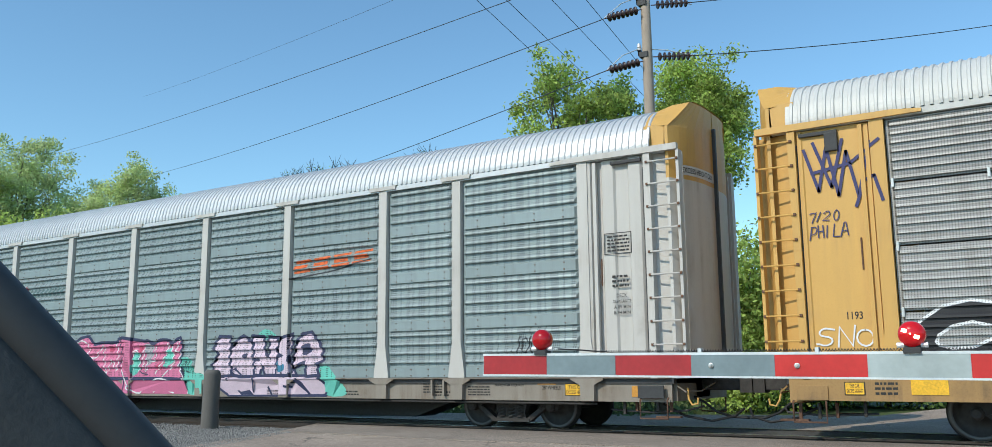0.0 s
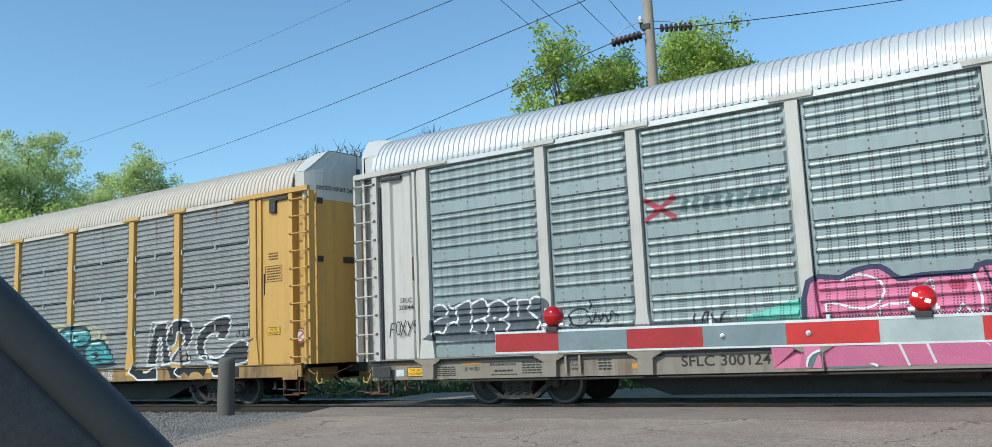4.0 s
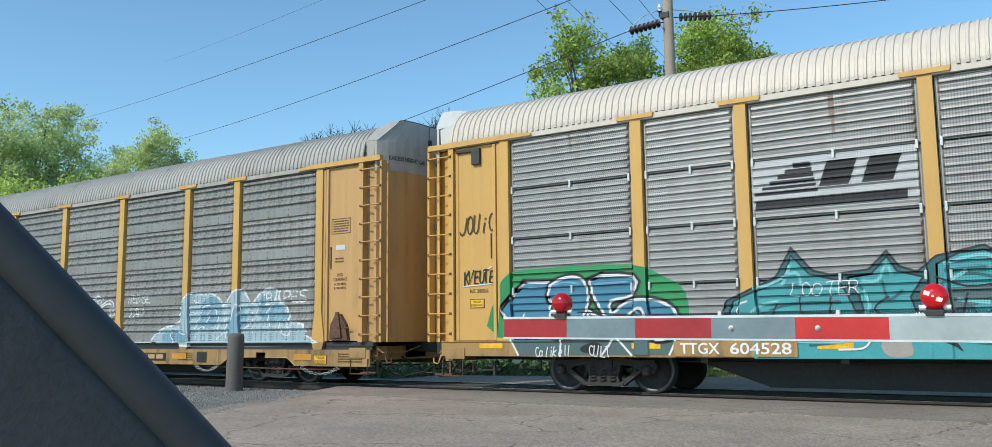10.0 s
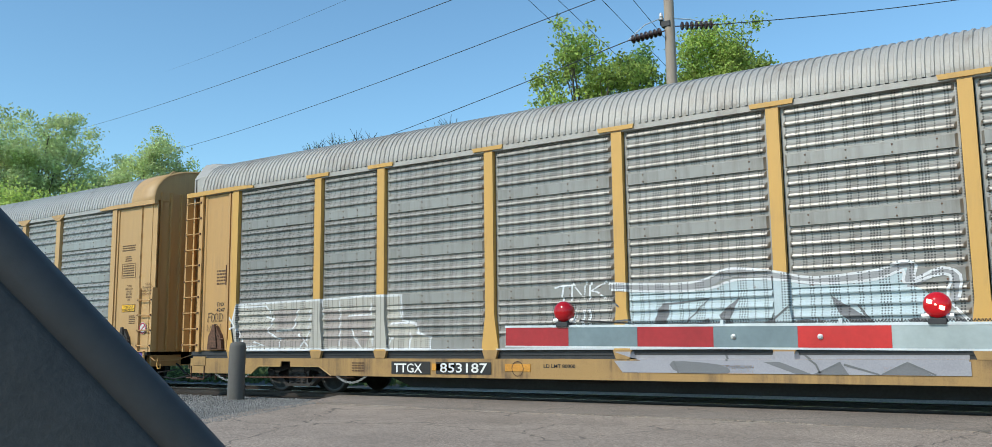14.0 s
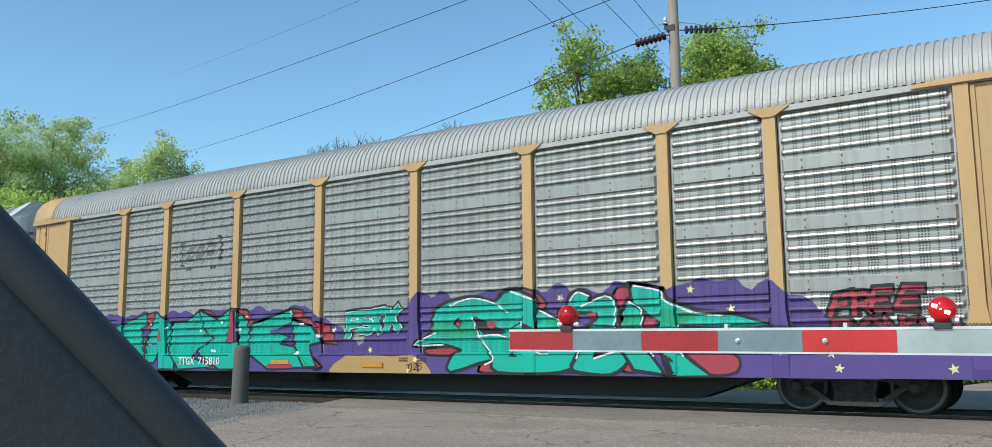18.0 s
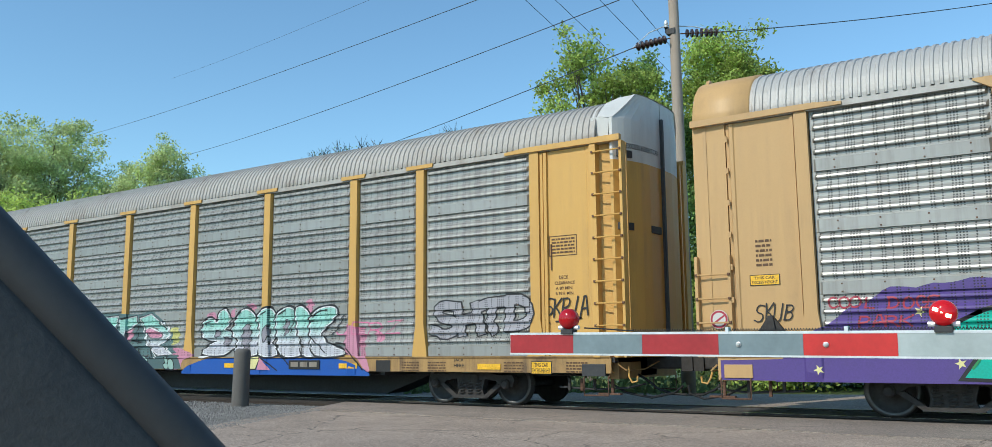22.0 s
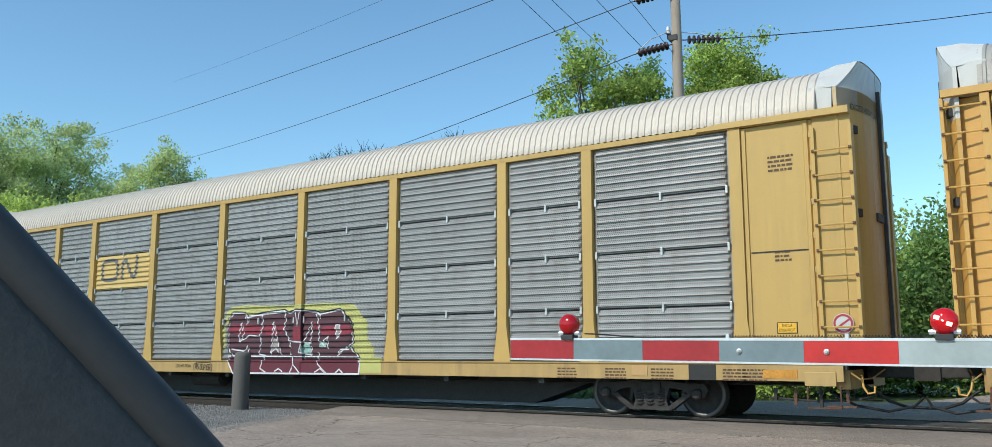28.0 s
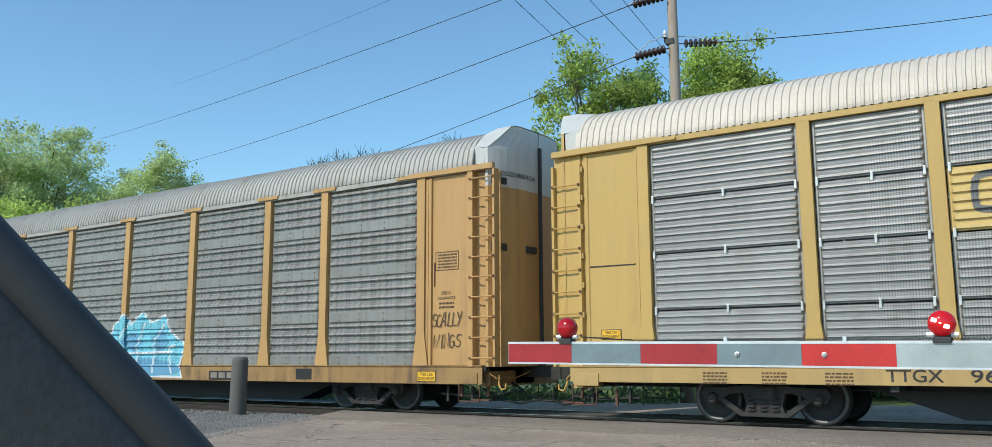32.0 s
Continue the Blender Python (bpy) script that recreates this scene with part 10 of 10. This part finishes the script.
    blob('G', [(3.37, 1.05), (4.02, 1.05), (4.03, 0.72), (3.41, 0.71)], s["yellow"], 0.006, name='graffiti_background', label='yellow-green sprayed sill', soft=False)
    blob('G', [(-0.95, 1.83), (0.08, 1.81), (0.16, 1.62), (-0.91, 1.64)], s["crimson"], 0.0155, name='graffiti_shade', label='red band across the letters')
    blob('G', [(0.32, 1.81), (0.9, 1.79), (0.88, 1.61), (0.32, 1.59)], s["crimson"], 0.0155, name='graffiti_shade', label='red band across the letters')
    blob('G', [(1.31, 1.74), (1.53, 1.76), (1.54, 1.44), (1.32, 1.46)], s["crimson"], 0.0155, name='graffiti_shade', label='red band across the letters')
    blob('G', [(1.93, 1.84), (2.11, 1.84), (2.11, 1.68), (1.93, 1.68)], s["crimson"], 0.0155, name='graffiti_shade', label='red band across the letters')
    blob('G', [(2.23, 1.74), (2.58, 1.76), (3.06, 1.75), (3.09, 1.57), (2.23, 1.56)], s["crimson"], 0.0155, name='graffiti_shade', label='red band across the letters')
    blob('G', [(0.59, 1.5), (0.72, 1.47), (0.82, 1.17), (0.66, 1.26), (0.53, 1.17)], s["smoke"], 0.017, name='graffiti_shade', soft=False)
    blob('G', [(1.63, 1.39), (1.81, 1.37), (1.85, 1.12), (1.58, 1.14)], s["moss"], 0.017, name='graffiti_shade')
    blob('G', [(2.62, 1.76), (2.74, 1.75), (2.75, 1.6), (2.65, 1.49)], s["smoke"], 0.017, name='graffiti_shade')
    blob('G', [(2.11, 1.41), (2.36, 1.38), (2.36, 1.27), (2.15, 1.27)], s["moss"], 0.017, name='graffiti_shade', soft=False)
    for pts in ([(-0.57, 1.9), (-0.47, 1.61), (-0.62, 1.43), (-0.65, 1.56), (-0.57, 1.9)],
                [(-0.44, 2.09), (-0.36, 1.84), (-0.29, 2.06), (0.18, 2.06), (0.19, 1.74), (0.09, 1.55), (0.17, 1.45), (0.11, 1.12), (0.32, 1.09)],
                [(-0.62, 1.42), (-0.25, 1.58), (0.09, 1.55)],
                [(0.22, 2.08), (0.96, 2.11), (1, 1.91), (0.94, 1.72), (1.11, 1.49), (1.27, 1.11)],
                [(0.58, 1.89), (0.73, 1.44), (0.89, 1.11), (0.67, 1.26), (0.52, 1.14), (0.58, 1.89)],
                [(1.13, 1.43), (1.51, 1.4), (1.84, 1.38), (1.88, 1.7), (1.88, 1.86), (1.64, 1.43)],
                [(1.5, 2.08), (1.44, 1.78), (1.37, 2.08)],
                [(2.02, 2.04), (2.11, 1.7), (2.11, 1.42)],
                [(2.11, 1.42), (2.41, 1.25), (2.38, 1.52), (2.24, 1.4)],
                [(2.12, 1.93), (2.15, 2.01)],
                [(2.61, 1.78), (2.73, 1.78), (2.79, 1.6), (2.67, 1.47), (2.61, 1.78)],
                [(3.01, 1.29), (2.7, 1.09)],
                [(0.31, 1.05), (0.19, 0.79), (0.39, 0.7)],
                [(0.71, 0.73), (0.84, 0.79), (0.96, 0.72)],
                [(1.22, 0.71), (1.34, 0.89), (1.56, 0.7)],
                [(2.12, 1.16), (2.12, 0.9), (2.39, 0.7)],
                [(2.04, 0.72), (2.2, 0.8), (2.36, 0.7)],
                [(2.69, 0.71), (2.8, 0.79), (2.91, 0.71)],
                [(-0.93, 1.25), (-0.44, 1.2), (-0.3, 1.32), (-0.26, 1.12)],
                [(1.57, 1.35), (1.51, 1.17), (1.88, 1.1), (1.89, 1.3)],
                [(1.33, 1.05), (1.34, 0.9)],
                [(2.73, 1.12), (2.79, 1.23), (3.04, 1.23)],):
        band('G', pts, 0.03, s["white"], 0.0195, soft=False)
    for pts in ([(1.02, 2), (1.19, 1.76), (1, 1.54)],
                [(1.37, 2.04), (1.47, 1.76)],
                [(2.07, 1.97), (1.99, 1.7)],
                [(2.8, 2.04), (3.12, 1.77), (3.04, 1.29)],
                [(-0.3, 1.27), (-0.2, 1.17)],
                [(0.71, 1.82), (0.85, 1.31)],):
        band('G', pts, 0.025, s["black"], 0.0185)
    # pale blue spiky letters of the last car
    blob('H', [(0.92, 0.75), (0.77, 1.62), (1.02, 2.1), (1.48, 2.33), (1.74, 2.02), (2.23, 2.38), (2.65, 2.06), (3.24, 2.25), (3.49, 1.81), (4.1, 1.49), (3.93, 1.01), (4.05, 0.7)], s["cyan"], 0.006, rims=((0.06, s["white"]),), label='pale blue spiky graffiti letters', soft=False)
    blob('H', [(1.37, 1.61), (1.81, 1.88), (2.3, 1.6), (1.99, 1.26)], s["sky"], 0.01, name='graffiti_shade', soft=False)
    blob('H', [(2.68, 1.72), (3.21, 1.91), (3.46, 1.5), (2.94, 1.25)], s["sky"], 0.01, name='graffiti_shade', soft=False)
    blob('H', [(1.02, 1.01), (2.56, 1.16), (3.93, 0.96), (3.69, 0.73), (1.17, 0.71)], s["sky"], 0.01, name='graffiti_shade')
    for pts in ([(1.46, 0.75), (1.25, 1.61), (1.62, 2.04)],
                [(2.18, 0.75), (2.03, 1.46), (2.42, 2.1)],
                [(2.87, 0.79), (2.8, 1.59), (3.26, 2.05)],
                [(3.68, 0.76), (3.42, 1.42), (3.76, 1.49)],
                [(1.11, 1.27), (3.64, 1.32)],):
        band('H', pts, 0.05, s["white"], 0.013, soft=False)

    # maker's marks as plain shapes
    for k in range(4):
        band("B", [(4.5 + 0.6 * k, 3.36 + 0.035 * k), (4.98 + 0.6 * k, 3.39 + 0.035 * k)], 0.05, s["orange"], 0.008, "car_emblem", "faded orange slanted emblem block")
        band("B", [(4.56 + 0.6 * k, 3.58 + 0.035 * k), (5.04 + 0.6 * k, 3.61 + 0.035 * k)], 0.05, s["orange"], 0.008, "car_emblem", "faded orange slanted emblem block")
        band("B", [(4.53 + 0.6 * k, 3.47 + 0.035 * k), (4.90 + 0.6 * k, 3.49 + 0.035 * k)], 0.07, s["orange"], 0.0084, "car_emblem", "faded orange slanted emblem block")
    band("B", [(4.42, 3.22), (5.6, 3.32), (6.8, 3.52)], 0.03, s["black"], 0.009, "car_emblem_bar", "thin black underline")
    for k in range(9):
        band("B", [(-6.3 + 0.2 * k, 3.36), (-6.24 + 0.2 * k, 3.53)], 0.10, s["slate"], 0.008, "car_emblem_bar", "dark name block")
    for k in range(6):
        band("C", [(-6.98 + 0.13 * k, 3.36 + 0.085 * k), (-5.98 - 0.02 * k, 3.36 + 0.085 * k)], 0.04 + 0.005 * k, s["black"], 0.009, "car_emblem", "dark slanted stripe", False)
    blob("C", [(-7.04, 3.06), (-4.48, 3.06), (-4.48, 3.92), (-7.04, 3.92)], s["chalk"], 0.005, name="logo_ground", label="pale cleaned patch behind the emblem", soft=False)
    for a in (-5.95, -5.30):
        blob("C", [(a, 3.40), (a + 0.46, 3.40), (a + 0.60, 3.80), (a + 0.14, 3.80)], s["black"], 0.009, name="car_emblem_block", label="dark slanted emblem block", soft=False)
    for k in range(15):
        band("C", [(-6.95 + 0.155 * k, 3.17), (-6.85 + 0.155 * k, 3.17)], 0.13, s["black"], 0.009, "car_emblem_bar", "dark name block", False)
    for x in (-6.32, -5.92, -5.52):
        z = 3.38 + 0.12 * (x + 6.3)
        blob("E", [(x, z + 0.05), (x + 0.08, z), (x + 0.28, z + 0.03), (x + 0.31, z + 0.30), (x + 0.24, z + 0.37), (x + 0.06, z + 0.34)], s["ash"], 0.008, name="car_emblem_block", label="dark emblem block")
        band("E", [(x + 0.10, z + 0.18), (x + 0.24, z + 0.19)], 0.07, s["haze"], 0.0095, "car_emblem_bar", "", False)
    for k in range(8):
        tall = 0.30 if k in (0, 5) else 0.20
        band("F", [(-6.95 + 0.29 * k, 3.40), (-6.90 + 0.29 * k, 3.40 + tall)], 0.06, s["slate"], 0.008, "car_emblem", "grey name block", False)
        band("F", [(-6.93 + 0.29 * k, 3.40 + tall), (-6.77 + 0.29 * k, 3.40 + tall)], 0.05, s["slate"], 0.0086, "car_emblem", "grey name block", False)
    band("G", [(-5.98, 3.60), (-6.02, 3.72), (-6.16, 3.77), (-6.52, 3.76), (-6.68, 3.68), (-6.70, 3.36), (-6.62, 3.24), (-6.2, 3.22), (-5.98, 3.30), (-5.98, 3.60)], 0.10, s["ash"], 0.010, "car_emblem", "dark looped line emblem")
    band("G", [(-5.72, 3.22), (-5.72, 3.66), (-5.62, 3.74), (-5.52, 3.66), (-5.28, 3.30), (-5.18, 3.26), (-5.10, 3.36), (-5.06, 3.84)], 0.10, s["ash"], 0.010, "car_emblem", "dark looped line emblem")


def emblem(key, x0, x1, z0, z1, y=-HALF + 0.016, block=None):
    """A black plate with three pale blocks."""
    plaque(key, x0, x1, z0, z1, INK, y, "emblem_plate", "black plate with pale blocks")
    w = (x1 - x0) / 3.6
    for k in range(3):
        plaque(key, x0 + w * (0.25 + 1.1 * k), x0 + w * (1.1 + 1.1 * k), z0 + 0.05, z1 - 0.04, block or WHITE_SILL, y - 0.007, "emblem_block", "", 0.003)


def end_signs():
    """Height warnings across the end hoods."""
    for key, mat in (("B", INK), ("C", INK), ("D", INK), ("F", INK), ("H", INK), ("G", INK)):
        z = min(SPECS[key].split + 0.28, 5.1) if key != "B" else 4.62
        if key == "B":
            board = bmesh.new()
            ring = [(-1.3 + 0.05 * k, q) for k in range(26) for q in (-0.09, 0.09)]
            vs = [board.verts.new((bulge(y) + 0.006, y, z + q)) for y, q in ring]
            for k in range(25):
                board.faces.new((vs[2 * k], vs[2 * k + 2], vs[2 * k + 3], vs[2 * k + 1]))
            part("sign_board", board, WHITE_CLEAN, TRAIN[key], "white warning board", pose(13.66, 0, 0))
        me = letters("EXCESS HEIGHT CAR", 1.0, 0.012)
        co = np.array([v.co[:2] for v in me.vertices])
        lo, hi = co.min(0), co.max(0)
        for v in me.vertices:
            y = -1.22 + (v.co.x - lo[0]) / (hi[0] - lo[0]) * 1.05
            v.co = (bulge(y) + 0.014, y, z - 0.05 + (v.co.y - lo[1]) / (hi[1] - lo[1]) * 0.1)
        me.materials.clear()
        me.materials.append(mat)
        part("lettering", me, mat, TRAIN[key], "stencilled lettering", pose(13.66, 0, 0))


def round_sign(key, x, z, y):
    """A round white notice with a red ring and bar."""
    disc = part("round_notice", lathe(bmesh.new(), [(0.0, 0.006), (0.155, 0.006), (0.16, 0.0)], pose(0, 0, 0, 90), 24), WHITE_CLEAN, TRAIN[key], "round white and red prohibition notice", pose(x, y, z))
    part("ring", lathe(bmesh.new(), [(0.115, 0.008), (0.15, 0.008), (0.15, 0.0065), (0.115, 0.0065), (0.115, 0.008)], pose(0, 0, 0, 90), 24), spray(*SPR["red"]), disc)
    part("bar", boxed(-0.13, 0.13, -0.0085, -0.007, -0.016, 0.016), spray(*SPR["red"]), disc, m=pose(0, 0, 0, 0, -35, 0))


graffiti()
end_signs()
for k, x in (("C", 13.45), ("E", 13.45), ("G", 13.59), ("E", -13.5)):
    round_sign(k, x, 1.58, -HALF + (0.03 if k in "EG" else 0.10))
for x in (12.0, -12.0):
    part("door_seam", boxed(-0.5, 0.5, -0.006, 0.004, -0.012, 0.012), TRUCK_STEEL, TRAIN["G"], "horizontal seam in the end panel", pose(12.68 if x > 0 else -12.68, -HALF + 0.058, 2.78))


def shift(t):
    return float(np.interp(t, [a for a, _ in TRAIN_ROWS], [b for _, b in TRAIN_ROWS]))


SWAY = [(0.0, 0.0006, 0.0004, -0.0), (2.0, -0.0227, -0.0148, 0.001), (5.0, -0.0103, -0.0069, 0.0005), (9.0, -0.0012, -0.0008, 0.0), (16.0, -0.0004, -0.0003, 0.0), (20.0, 0.0, 0.0, -0.0), (28.0, 0.0018, 0.0012, -0.0), (32.0, -0.0, -0.0, 0.0)]   # the vehicle rocks a little under the eye


def motions():
    walk(veh, [(t, pose(x, y, z)) for t, x, y, z in SWAY])
    for car, u in CARS:
        walk(car, [(t, pose(u + s, TRACK_Y, 0)) for t, s in TRAIN_ROWS])
    for wheel, x, r in WHEELS:
        walk(wheel, [(k / 10, pose(x, 0, r, 0, math.degrees(shift(k / 10) / r) % 360, 0)) for k in range(321)])


motions()
